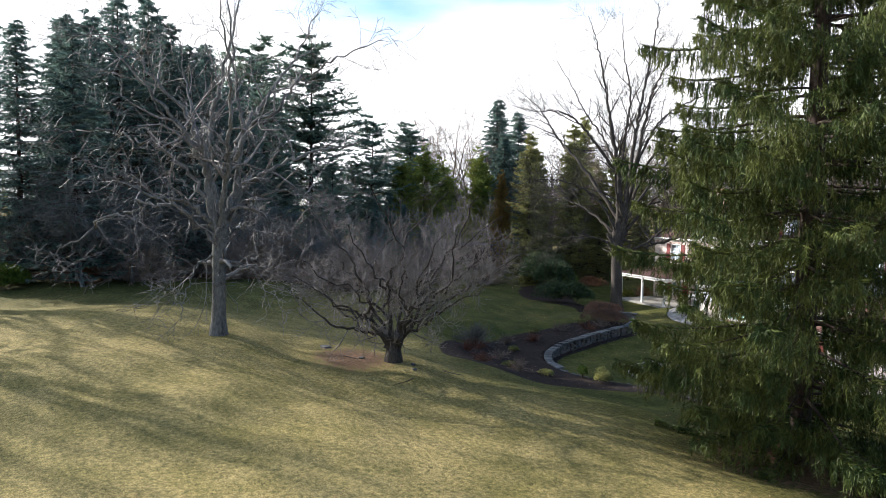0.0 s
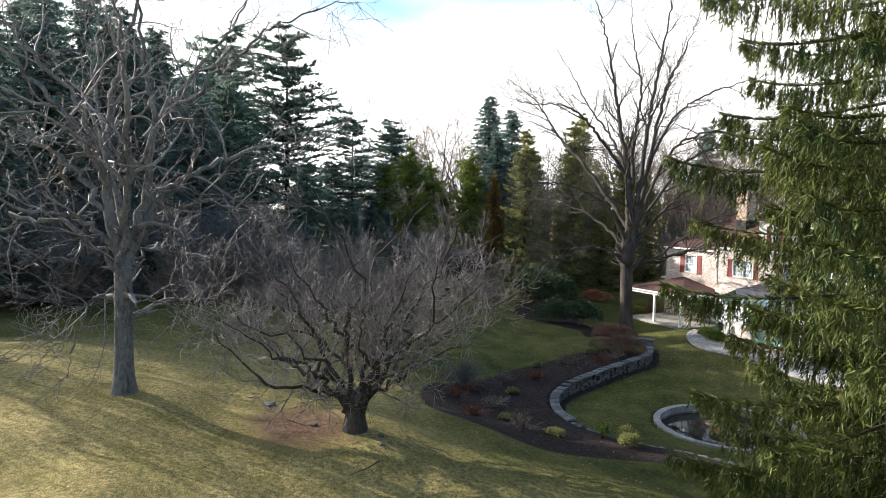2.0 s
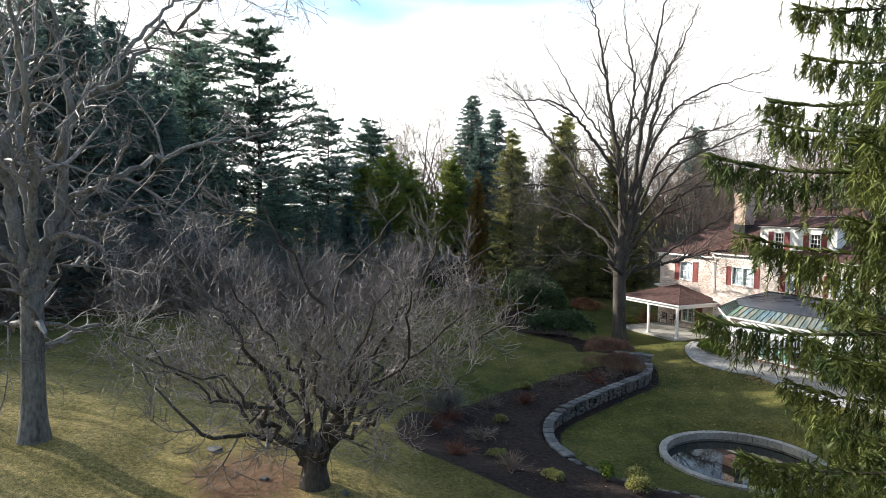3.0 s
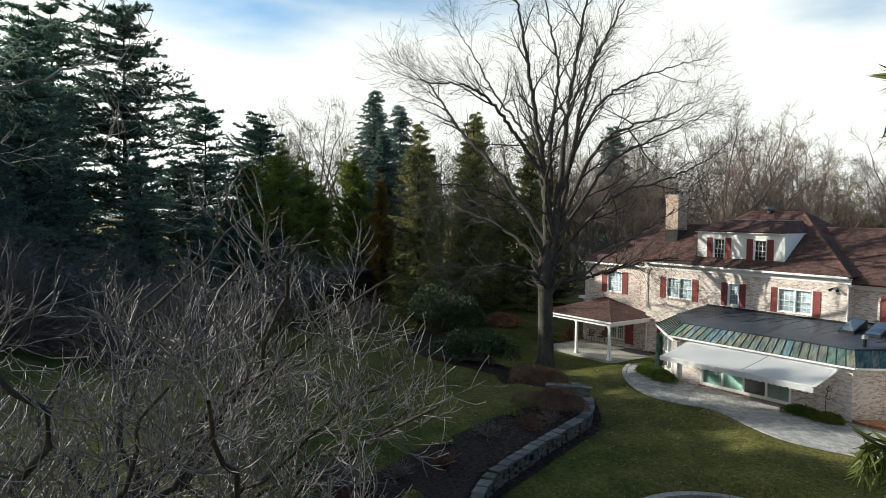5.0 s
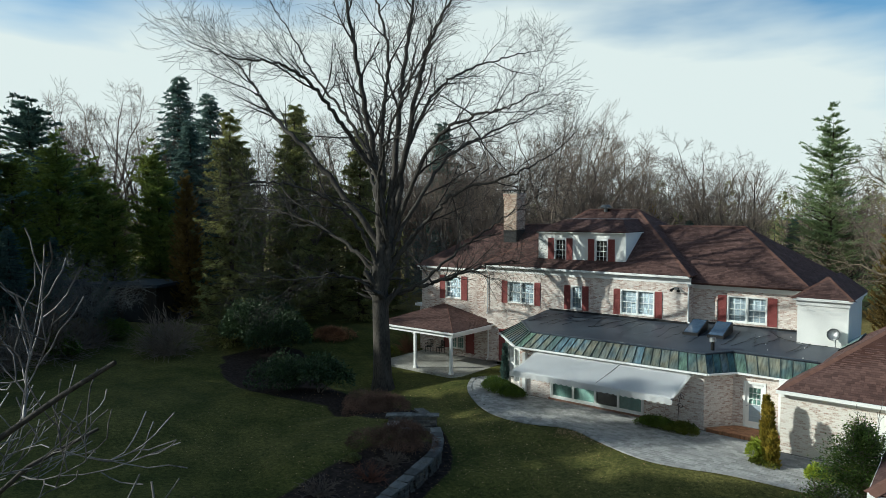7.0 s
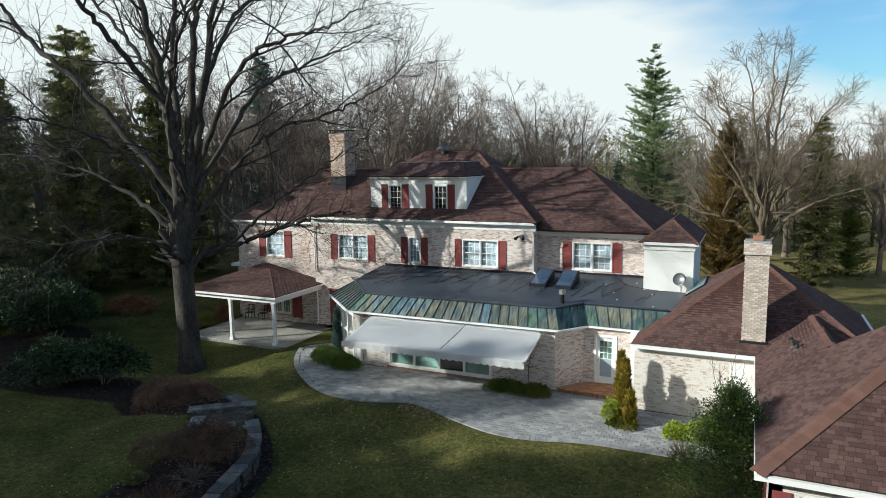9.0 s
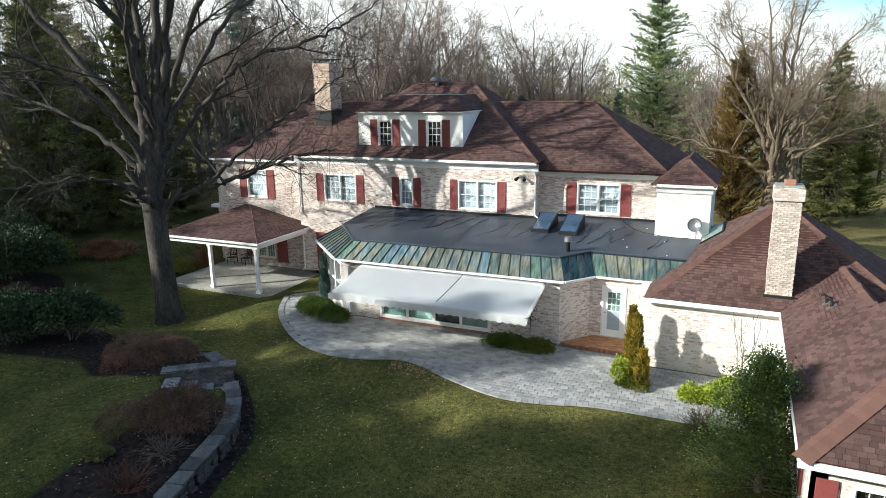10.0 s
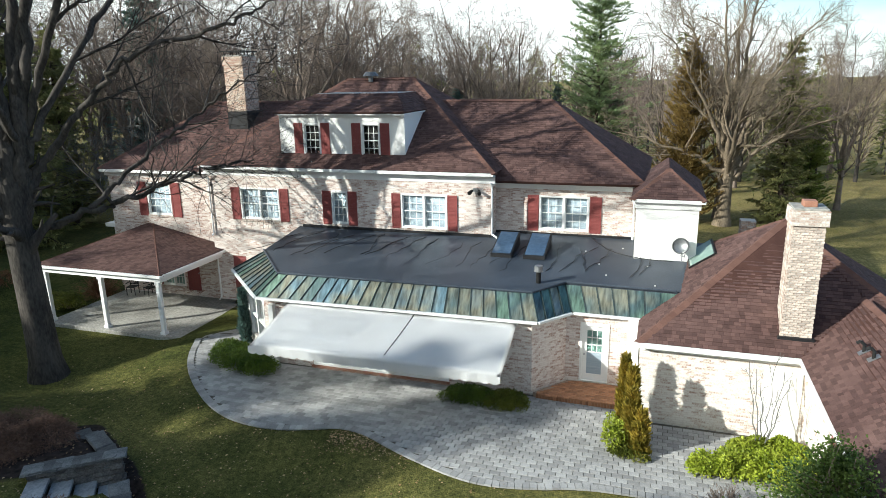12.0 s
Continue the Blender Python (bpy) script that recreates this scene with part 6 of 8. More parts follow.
def twig_bush(name, label, place, radius, height, twig, seed, stems=70, droop=0.4, category="shrub", group="", least=0.006, kids=5):
    """A leafless bush of fine arching stems."""
    rng = random.Random(seed)
    t = thing(name, place, label, category, group)
    limbs = []
    for k in range(stems):
        a = rng.random() * 6.28
        tilt = rng.random() ** 0.6
        d = Vector((math.cos(a) * tilt, math.sin(a) * tilt, 1.15 - 0.6 * tilt)).normalized()
        ln = (radius * tilt + height * (1 - tilt)) * rng.uniform(0.7, 1.15) * 1.1
        limb = offshoot(rng, Vector((rng.gauss(0, 0.08), rng.gauss(0, 0.08), 0)), d, ln, 0.02, 6, 0.16, -droop * 0.25 * tilt)
        limbs.append(limb)
        for c in range(kids):
            i = rng.randrange(2, 6)
            limbs.append(offshoot(rng, limb[0][i], (limb[0][i] - limb[0][i - 1]).normalized() + Vector((rng.gauss(0, 0.6), rng.gauss(0, 0.6), rng.gauss(0, 0.4))), ln * 0.35, 0.009, 3, 0.25, 0.0))
    v, q = tubes(limbs, least)
    link("stem_clump", fast_mesh("stem_clump", v, q, 4), twig, t)
    return t

# ---- paths, walls and pool ----
PATIO_Z = 0.03


PATIO_RING = smooth_line(PATIO_FRONT, 2) + PATIO_BACK
bm = prism(bmesh.new(), PATIO_RING, -0.25, PATIO_Z)
bmesh.ops.triangulate(bm, faces=[f for f in bm.faces if len(f.verts) > 4])
patio = tagged(part("pavement", bm, SAND), "curving garden path of grey concrete pavers", "path", kind="structure")

bm = boxed(-21.0, -13.9, -4.7, 0.6, -0.7, -0.24, 0.02)
tagged(part("porch_floor", bm, CONCRETE), "worn concrete porch floor", "porch floor", kind="structure")
bm = prism(bmesh.new(), [(-13.9, -4.7), (-11.7, -4.85), (-10.3, -3.7), (-10.3, 0.0), (-13.9, 0.0)], -0.7, [-0.242, 0.02, 0.036, 0.036, -0.24])
bmesh.ops.triangulate(bm, faces=[f for f in bm.faces if len(f.verts) > 4])
tagged(part("side_pavement", bm, CONCRETE), "concrete paving between porch and sun room", "paving", kind="structure")
stoop = part("door_step", prism(bmesh.new(), [(3.1, -6.3), (4.1, -5.03), (6.5, -5.03), (6.5, -6.45)], -0.1, 0.232), STEP_BED)
tagged(stoop, "red brick step before the white garden door", "step")
me = bpy.data.meshes.new("brick")
bm = boxed(-0.098, 0.098, -0.046, 0.046, -0.025, 0.025, 0.006)
bm.to_mesh(me)
bm.free()
me.materials.append(BRICK_STEP)
rng = random.Random(77)
for row in range(14):
    y = -6.40 + row * 0.1
    for c in range(17):
        x = 3.22 + c * 0.206 + (0.103 if row % 2 else 0.0)
        if x < 3.2 + max(0.0, (y + 6.3) * 0.79) + 0.06 or x > 6.42:
            continue
        ob = new("brick", me)
        ob.parent = stoop
        ob.location = (x, y, 0.228 + rng.uniform(-0.002, 0.003))
for c in range(33):
    ob = new("brick", me)
    ob.parent = stoop
    ob.location, ob.rotation_euler = (3.25 + c * 0.1, -6.455 + max(0, 0.11 - c * 0.0035), 0.13), (radians(90), radians(90), 0)


def stone_mesh(name, lx, ly, lz, rng, rough=0.12):
    """A split stone: a block with pushed-about corners and chamfered edges."""
    bm = box(bmesh.new(), -lx / 2, lx / 2, -ly / 2, ly / 2, -lz / 2, lz / 2)
    bmesh.ops.bevel(bm, geom=bm.edges[:], offset=min(lx, ly, lz) * 0.16, segments=1, affect="EDGES")
    for v in bm.verts:
        v.co.x += rng.uniform(-rough, rough) * lx * 0.5
        v.co.y += rng.uniform(-rough, rough) * ly * 0.5
        v.co.z += rng.uniform(-rough, rough) * lz * 0.5
    me = bpy.data.meshes.new(name)
    bm.to_mesh(me)
    bm.free()
    return me


def at_run(line, s):
    for (ax, ay), (bx, by) in zip(line, line[1:]):
        ln = math.hypot(bx - ax, by - ay)
        if s <= ln or (bx, by) == line[-1]:
            t = min(1.0, s / ln)
            return ax + (bx - ax) * t, ay + (by - ay) * t, math.atan2(by - ay, bx - ax)
        s -= ln


# dry stone retaining wall with flat coping
rng = random.Random(21)
WL = smooth_line(WALL_LINE)
rwall = thing("stone_wall", (-4, -20, -0.9), "low curved dry stone retaining wall with flat coping stones", "stone wall")
kinds = [stone_mesh("stone", rng.uniform(0.3, 0.55), 0.34, 0.17, rng) for _ in range(8)]
for me in kinds:
    me.materials.append(STONE)
caps = [stone_mesh("coping_stone", rng.uniform(0.5, 0.75), 0.52, 0.09, rng, 0.09) for _ in range(6)]
for me in caps:
    me.materials.append(COPING)
WALL_RUN = 22.5


def wall_top(s):
    x, y, _ = at_run(WL, s)
    d = 0.9
    hi = max(ground(x - 0.6, y - 0.5), ground(x - 0.8, y - 0.2))
    return hi + 0.04


def put_stone(name, me, x, y, z, turn, parent, tilt=0.05):
    ob = new(name, me)
    ob.parent = parent
    ob.location = Vector((x, y, z)) - parent.location
    ob.rotation_euler = (rng.gauss(0, tilt), rng.gauss(0, tilt), turn + rng.gauss(0, tilt))
    return ob


def at_steps(x, y):
    u = (x - STEP_HEAD[0]) * STEP_DOWN[0] + (y - STEP_HEAD[1]) * STEP_DOWN[1]
    v = (x - STEP_HEAD[0]) * STEP_SIDE[0] + (y - STEP_HEAD[1]) * STEP_SIDE[1]
    return -0.2 < u < 3.0 and 0.0 < v < 1.25


s = 0.2
while s < WALL_RUN:
    x, y, turn = at_run(WL, s)
    if at_steps(x, y):
        s += 0.3
        continue
    top = wall_top(s) - 0.1
    low = ground(x + 0.5, y + 0.4) - 0.12
    z = top - 0.085
    while z > low:
        j = rng.uniform(-0.12, 0.12)
        px, py, tn = at_run(WL, max(0.0, s + j))
        put_stone("stone", rng.choice(kinds), px, py, z, tn, rwall)
        z -= 0.165
    s += 0.44
s = 0.1
while s < WALL_RUN + 0.3:
    x, y, turn = at_run(WL, s)
    if at_steps(x, y):
        s += 0.3
        continue
    put_stone("coping_stone", rng.choice(caps), x, y, wall_top(s) - 0.05, turn, rwall, 0.03)
    s += 0.62
# loose edging stones that carry the line on round the bed
edge = [stone_mesh("edging_stone", rng.uniform(0.25, 0.5), 0.3, 0.22, rng, 0.2) for _ in range(4)]
for me in edge:
    me.materials.append(COPING)
total = sum(math.hypot(b[0] - a[0], b[1] - a[1]) for a, b in zip(WL, WL[1:]))
s = WALL_RUN + 0.7
while s < total - 1.0:
    x, y, turn = at_run(WL, s)
    put_stone("edging_stone", rng.choice(edge), x, y, ground(x, y) + 0.03, turn, rwall, 0.2)
    s += rng.uniform(0.35, 0.8)

# stone steps through the end of the wall
steps = thing("stone_steps", (-8.0, -15.2, 0.0), "four bluestone slab steps beside a low stone cheek", "steps")
DOWN = Vector((*STEP_DOWN, 0))
SIDE = Vector((*STEP_SIDE, 0))
HEAD = Vector((*STEP_HEAD, 0))
TURN = math.atan2(DOWN.y, DOWN.x)
for i in range(4):
    c = HEAD + DOWN * (0.27 + 0.57 * i) + SIDE * 0.62 + Vector((0, 0, 0.40 - 0.19 * i))
    bm = boxed(-0.27, 0.27, -0.54 + 0.03 * (i % 2), 0.54 - 0.04 * (i % 3), -0.05, 0.05, 0.015)
    ob = part("step", bm, STEP_STONE, steps, "pale grey bluestone step")
    ob.location = c - steps.location
    ob.rotation_euler = (0.01 * (i - 1.5), 0, TURN + 0.02 * (i - 1))
    part("riser", boxed(-0.2, 0.22, -0.5, 0.5, -0.3, -0.051), STONE, ob)
for i in range(10):
    f = i / 9
    c = HEAD + DOWN * (0.15 + 2.05 * f) + SIDE * 0.02
    for lay in range(5 if f > 0.3 else 3):
        put_stone("stone", kinds[(i + lay) % 8], c.x, c.y, 0.56 - 0.165 * lay, TURN, steps)
    put_stone("coping_stone", caps[i % 6], c.x, c.y, 0.69, TURN, steps, 0.02)
    c = HEAD + DOWN * (0.2 + 1.9 * f) + SIDE * 1.24
    put_stone("stone", kinds[(i + 3) % 8], c.x, c.y, 0.36 - 0.5 * f, TURN, steps, 0.15)
    put_stone("stone", kinds[(i + 5) % 8], c.x, c.y, 0.20 - 0.5 * f, TURN, steps, 0.1)

# round pool with a stone rim
PC, PR = POOL, POOL_R
pool = thing("garden_pool", (PC[0], PC[1], -1.05), "round garden pool with a pale stone rim and dark water", "pool")
NSEG = 30
rimw = 0.34
for i in range(NSEG):
    a0, a1 = 2 * math.pi * i / NSEG + 0.004, 2 * math.pi * (i + 1) / NSEG - 0.004
    bm = bmesh.new()
    am = (a0 + a1) / 2
    ring = [(PR * math.cos(a0), PR * math.sin(a0)), ((PR + 0.01) * math.cos(am), (PR + 0.01) * math.sin(am)), (PR * math.cos(a1), PR * math.sin(a1)),
            ((PR - rimw) * math.cos(a1), (PR - rimw) * math.sin(a1)), ((PR - rimw) * math.cos(am), (PR - rimw) * math.sin(am)), ((PR - rimw) * math.cos(a0), (PR - rimw) * math.sin(a0))]
    prism(bm, ring, -0.25, 0.09)
    part("rim_stone", bm, CONCRETE, pool)
bm = bmesh.new()
ri = PR - rimw + 0.02
for i in range(48):
    a0, a1 = 2 * math.pi * i / 48, 2 * math.pi * (i + 1) / 48
    q = [bm.verts.new((ri * math.cos(a), ri * math.sin(a), z)) for a, z in ((a0, -0.25), (a1, -0.25), (a1, -0.95), (a0, -0.95))]
    bm.faces.new(q)
bmesh.ops.remove_doubles(bm, verts=bm.verts[:], dist=0.001)
bmesh.ops.solidify(bm, geom=bm.faces[:], thickness=0.1)
part("pool_wall", bm, STONE, pool)
m, n, l, p = nodes_of("dark_pool_water")
p.inputs["Base Color"].default_value = (0.012, 0.016, 0.015, 1)
p.inputs["Roughness"].default_value = 0.03
p.inputs["IOR"].default_value = 1.33
p.inputs["Specular IOR Level"].default_value = 0.9
wnz = n.new("ShaderNodeTexNoise")
wnz.inputs["Scale"].default_value = 3.0
wbp = n.new("ShaderNodeBump")
wbp.inputs["Strength"].default_value, wbp.inputs["Distance"].default_value = 0.05, 0.02
l.new(wnz.outputs["Fac"], wbp.inputs["Height"])
l.new(wbp.outputs["Normal"], p.inputs["Normal"])
WATER = m
bm = bmesh.new()
bmesh.ops.create_circle(bm, cap_ends=True, segments=64, radius=ri - 0.06)
bmesh.ops.translate(bm, verts=bm.verts[:], vec=(0, 0, -0.34))
part("water", bm, WATER, pool, "still dark water")
part("spout_pier", boxed(-0.6, 0.2, -0.6, 0.0, -0.9, 0.06, 0.02), BRICK_RED, pool, "brick pier in the pool")

# ---- the large trees ----
def V(*c):
    return Vector(c)


# spreading shade tree beside the porch
trunk = flared(8.3, 0.60, 0.48, (-0.15, -0.1))
trunk = ([p - Vector((0, 0, 1.0)) for p in trunk[0]], trunk[1])
OAK = (-16.6, -8.5, 0.0)
limbs = [
    curve_limb([(0.0, 0.0, 6.4), (-0.1, -0.1, 10.0), (-0.2, -0.2, 13.5), (-0.5, -0.9, 17.6), (-0.8, -1.6, 21.5), (-0.9, -2.6, 25.5), (-1.1, -3.8, 28.6)], 0.36, 0.03, seed=1),
    curve_limb([(-0.2, -0.2, 13.2), (-0.7, -2.7, 16.2), (-0.6, -4.8, 18.0), (-0.8, -7.0, 19.0), (-0.8, -9.8, 18.8), (-1.2, -12.4, 19.3)], 0.19, 0.02, seed=2),
    curve_limb([(-0.1, -0.1, 8.6), (-4.1, -1.2, 13.6), (-7.9, -2.2, 17.2), (-9.7, -2.5, 19.3), (-11.6, -2.9, 21.4), (-14.5, -4.0, 23.6)], 0.24, 0.02, seed=3),
    curve_limb([(0.1, 0.1, 6.6), (0.4, 0.4, 10.0), (0.0, 1.4, 15.3), (-0.3, 2.5, 20.1), (-0.6, 3.6, 24.0), (-0.6, 4.5, 28.5), (-0.4, 4.6, 31.0)], 0.31, 0.03, seed=4),
    curve_limb([(0.1, 0.1, 6.8), (0.6, 0.6, 10.7), (2.1, 0.7, 16.8), (3.4, 0.5, 20.3), (5.0, 0.4, 22.6), (6.9, 0.3, 25.6)], 0.28, 0.025, seed=5),
    curve_limb([(0.4, 0.4, 10.0), (0.7, 0.7, 12.4), (1.1, 3.1, 17.6), (1.6, 5.8, 20.1), (3.0, 9.9, 21.8), (4.2, 12.6, 22.6)], 0.22, 0.02, seed=6),
    curve_limb([(0.2, 0.2, 7.6), (0.7, 0.7, 10.0), (3.7, 0.8, 14.9), (6.6, 0.8, 16.2), (9.3, 0.7, 16.5), (11.6, 0.5, 17.4)], 0.22, 0.02, seed=7),
    curve_limb([(0.2, 0.2, 7.2), (0.8, 0.8, 9.3), (1.6, 4.4, 14.2), (2.7, 7.5, 16.0), (3.6, 10.8, 17.5), (4.6, 13.4, 18.9)], 0.21, 0.02, seed=8),
    curve_limb([(0.1, 0.1, 6.2), (0.8, 0.8, 8.0), (2.5, 1.6, 10.2), (4.5, 2.3, 12.0), (7.2, 3.4, 12.8), (9.4, 4.2, 13.8), (11.6, 4.3, 15.3)], 0.21, 0.02, seed=9),
    curve_limb([(0.1, 0.1, 6.6), (0.3, 0.3, 8.9), (-2.5, 1.7, 12.5), (-5.1, 3.4, 16.6), (-8.1, 4.7, 21.0), (-10.6, 5.4, 24.4)], 0.22, 0.02, seed=10),
    curve_limb([(0.1, 0.0, 6.5), (0.3, 0.2, 8.6), (2.0, -2.3, 12.0), (4.5, -4.0, 14.9), (7.2, -5.2, 17.1), (9.0, -6.3, 19.4)], 0.21, 0.02, seed=12),
    curve_limb([(-0.1, -0.1, 7.2), (-0.3, -2.4, 10.4), (-0.9, -5.1, 12.0), (-1.2, -8.0, 12.4), (-1.0, -10.6, 12.0)], 0.16, 0.02, seed=13),
    curve_limb([(-0.1, -0.1, 6.6), (-3.4, -0.5, 8.9), (-6.9, -1.2, 10.4), (-10.6, -2.2, 11.0), (-13.4, -3.0, 10.8)], 0.17, 0.02, seed=14),
    curve_limb([(0.0, 0.0, 7.6), (0.1, 0.1, 10.7), (-1.0, 1.1, 16.4), (-1.0, 1.8, 21.2), (-2.3, 1.9, 25.3), (-3.2, 2.2, 29.6)], 0.27, 0.025, seed=15),
    curve_limb([(-0.1, 0.0, 11.0), (-0.6, 0.2, 13.0), (-3.5, 0.8, 16.6), (-7.0, 0.5, 20.4), (-9.2, -0.1, 23.9), (-11.0, -0.8, 26.6)], 0.2, 0.02, seed=16),
    curve_limb([(0.1, 0.1, 5.2), (1.6, 1.8, 5.9), (3.2, 3.6, 6.5), (4.7, 5.1, 7.2), (6.2, 6.7, 7.5)], 0.2, 0.035, seed=5, shake=0.14),
    curve_limb([(1.6, 1.8, 6.0), (3.0, 3.9, 8.0), (4.6, 6.0, 9.8), (7.0, 8.0, 12.0)], 0.13, 0.025, seed=6, shake=0.16),
    curve_limb([(-0.1, -0.1, 5.6), (-1.4, -2.2, 6.8), (-2.6, -4.6, 6.6), (-4.4, -7.0, 6.9)], 0.12, 0.02, seed=17),
]
OAK_PLAN = [(12, 0.3, 4.4, 40, 0.10, 0.04, 7), (9, 0.2, 2.6, 42, 0.14, 0.03, 5), (4, 0.12, 1.4, 40, 0.18, 0.02, 3)]
bare_tree("shade_tree", OAK, "tall leafless shade tree with a grey trunk and spreading limbs", trunk, [(pts, [r * 0.95 for r in rads]) for pts, rads in limbs], OAK_PLAN, 3, BARK_DARK, BARK, 0.007)

# lichen-grey tree on the lawn, with one long arching limb
T1 = (0.6, -49.1, ground(0.6, -49.1))
trunk = flared(5.2, 0.36, 0.33, (0.0, 0.05))
limbs = [
    curve_limb([(0, 0, 4.9), (0, -0.5, 8.0), (0.1, -0.3, 11.0), (-0.2, 0.5, 14.0), (-0.6, 1.4, 18.5)], 0.27, 0.03, seed=21),
    curve_limb([(0, 0.1, 4.9), (0.1, 0.7, 7.2), (0.3, 1.2, 10.4), (0.2, 1.0, 13.0), (0.9, 0.4, 17.5)], 0.26, 0.03, seed=22),
    curve_limb([(0, 0.3, 5.2), (-0.1, 1.3, 7.6), (-0.2, 3.2, 9.0), (-0.4, 5.4, 9.9), (-0.7, 7.6, 10.4), (-1.0, 9.8, 11.6)], 0.17, 0.014, seed=23),
    curve_limb([(0, -0.4, 8.2), (0.2, -1.4, 10.2), (0.6, -3.2, 12.4), (1.0, -5.6, 15.0)], 0.18, 0.025, seed=24),
    curve_limb([(0, -0.1, 5.6), (0.4, -1.4, 6.8), (1.0, -3.6, 7.4), (1.4, -6.0, 8.8)], 0.15, 0.02, seed=25),
    curve_limb([(0, 0.1, 5.4), (2.0, 0.3, 9.2), (4.0, 0.2, 12.4), (5.4, -0.4, 15.8)], 0.19, 0.02, seed=26),
    curve_limb([(0, 0.1, 5.8), (-2.2, -0.4, 9.4), (-4.6, -1.0, 12.6), (-6.2, -1.4, 16.4)], 0.19, 0.02, seed=27),
    curve_limb([(0, 0.9, 10.0), (-1.2, 2.6, 12.6), (-2.2, 4.6, 15.4), (-2.8, 6.0, 18.2)], 0.14, 0.02, seed=28),
    curve_limb([(0, -0.1, 4.2), (0.3, -0.9, 3.8), (0.5, -1.6, 2.4), (0.6, -1.9, 0.9)], 0.07, 0.015, seed=29),
    curve_limb([(0, 0.1, 3.4), (-0.2, 1.2, 3.6), (-0.4, 2.6, 2.6), (-0.5, 3.4, 2.0)], 0.05, 0.012, seed=30),
    curve_limb([(0, -0.2, 5.0), (-0.9, -2.0, 6.6), (-1.8, -4.4, 6.4), (-3.0, -7.2, 4.6), (-3.6, -8.8, 3.4)], 0.13, 0.015, seed=31, shake=0.3),
    curve_limb([(0, -0.3, 7.0), (-1.2, -2.6, 9.6), (-2.6, -5.6, 10.6), (-3.8, -8.8, 9.6)], 0.13, 0.015, seed=32, shake=0.3),
    curve_limb([(0, 0.3, 6.0), (1.0, 2.4, 7.4), (2.2, 4.8, 7.0), (3.2, 7.0, 5.2)], 0.11, 0.015, seed=33, shake=0.3),
    curve_limb([(0, -0.3, 9.0), (-0.2, -2.4, 12.6), (-1.6, -4.8, 15.0), (-2.4, -7.4, 16.0)], 0.12, 0.015, seed=34, shake=0.3),
    curve_limb([(0, 0.2, 4.6), (-1.6, 1.2, 5.6), (-3.8, 2.4, 5.4), (-6.0, 3.0, 4.0)], 0.1, 0.015, seed=35, shake=0.3),
    curve_limb([(0, 0.2, 8.6), (1.4, 3.0, 12.2), (2.4, 5.6, 14.4), (2.6, 8.4, 15.6)], 0.12, 0.015, seed=36, shake=0.3),
]
T1_PLAN = [(9, 0.15, 3.6, 52, 0.2, 0.0, 7), (6, 0.12, 1.9, 50, 0.24, 0.0, 5), (3, 0.1, 1.0, 45, 0.26, 0.0, 3)]
bare_tree("lawn_tree", T1, "leafless lawn tree with lichen-grey bark and crooked branches", trunk, limbs, T1_PLAN, 5, BARK_PALE, BARK_TWIG, 0.010)

# low many-stemmed tree in front of the mulch bed
T2 = (6.0, -41.3, ground(6.0, -41.3))
trunk = flared(1.0, 0.34, 0.30, (0.0, 0.0), 5)
limbs = []
STEMS = ((10, 5.2, 5.4), (36, 4.6, 6.8), (58, 6.0, 4.4), (78, 5.6, 6.0), (98, 6.2, 5.0), (120, 4.6, 7.0), (150, 5.4, 5.6), (182, 5.6, 4.8), (212, 5.6, 3.8), (238, 5.8, 3.0), (258, 4.2, 6.2), (286, 5.4, 4.4), (318, 3.2, 7.2))
for k, (deg, reach, h) in enumerate(STEMS):
    h *= 1.22
    c, s = math.cos(radians(deg)), math.sin(radians(deg))
    c2, s2 = math.cos(radians(deg + 30)), math.sin(radians(deg + 30))
    c3, s3 = math.cos(radians(deg - 26)), math.sin(radians(deg - 26))
    limbs.append(curve_limb([(0.1 * c, 0.1 * s, 0.5), (0.45 * c, 0.45 * s, 1.2), (reach * 0.30 * c, reach * 0.30 * s, h * 0.42), (reach * 0.6 * c2, reach * 0.6 * s2, h * 0.66), (reach * c, reach * s, h)], 0.14, 0.022, 6, 100 + k, 0.2))
    limbs.append(curve_limb([(reach * 0.28 * c, reach * 0.28 * s, h * 0.40), (reach * 0.52 * c3, reach * 0.52 * s3, h * 0.55), (reach * 0.92 * c3, reach * 0.92 * s3, h * 0.74 + 0.4)], 0.085, 0.016, 6, 200 + k, 0.2))
T2_PLAN = [(8, 0.3, 2.1, 52, 0.22, 0.08, 6), (6, 0.2, 1.35, 48, 0.2, 0.12, 5), (4, 0.15, 0.8, 42, 0.18, 0.14, 4)]
bare_tree("crab_apple_tree", T2, "low spreading leafless tree with many dark crooked stems", trunk, limbs, T2_PLAN, 9, BARK_DARK, BARK_WEB, 0.0085)


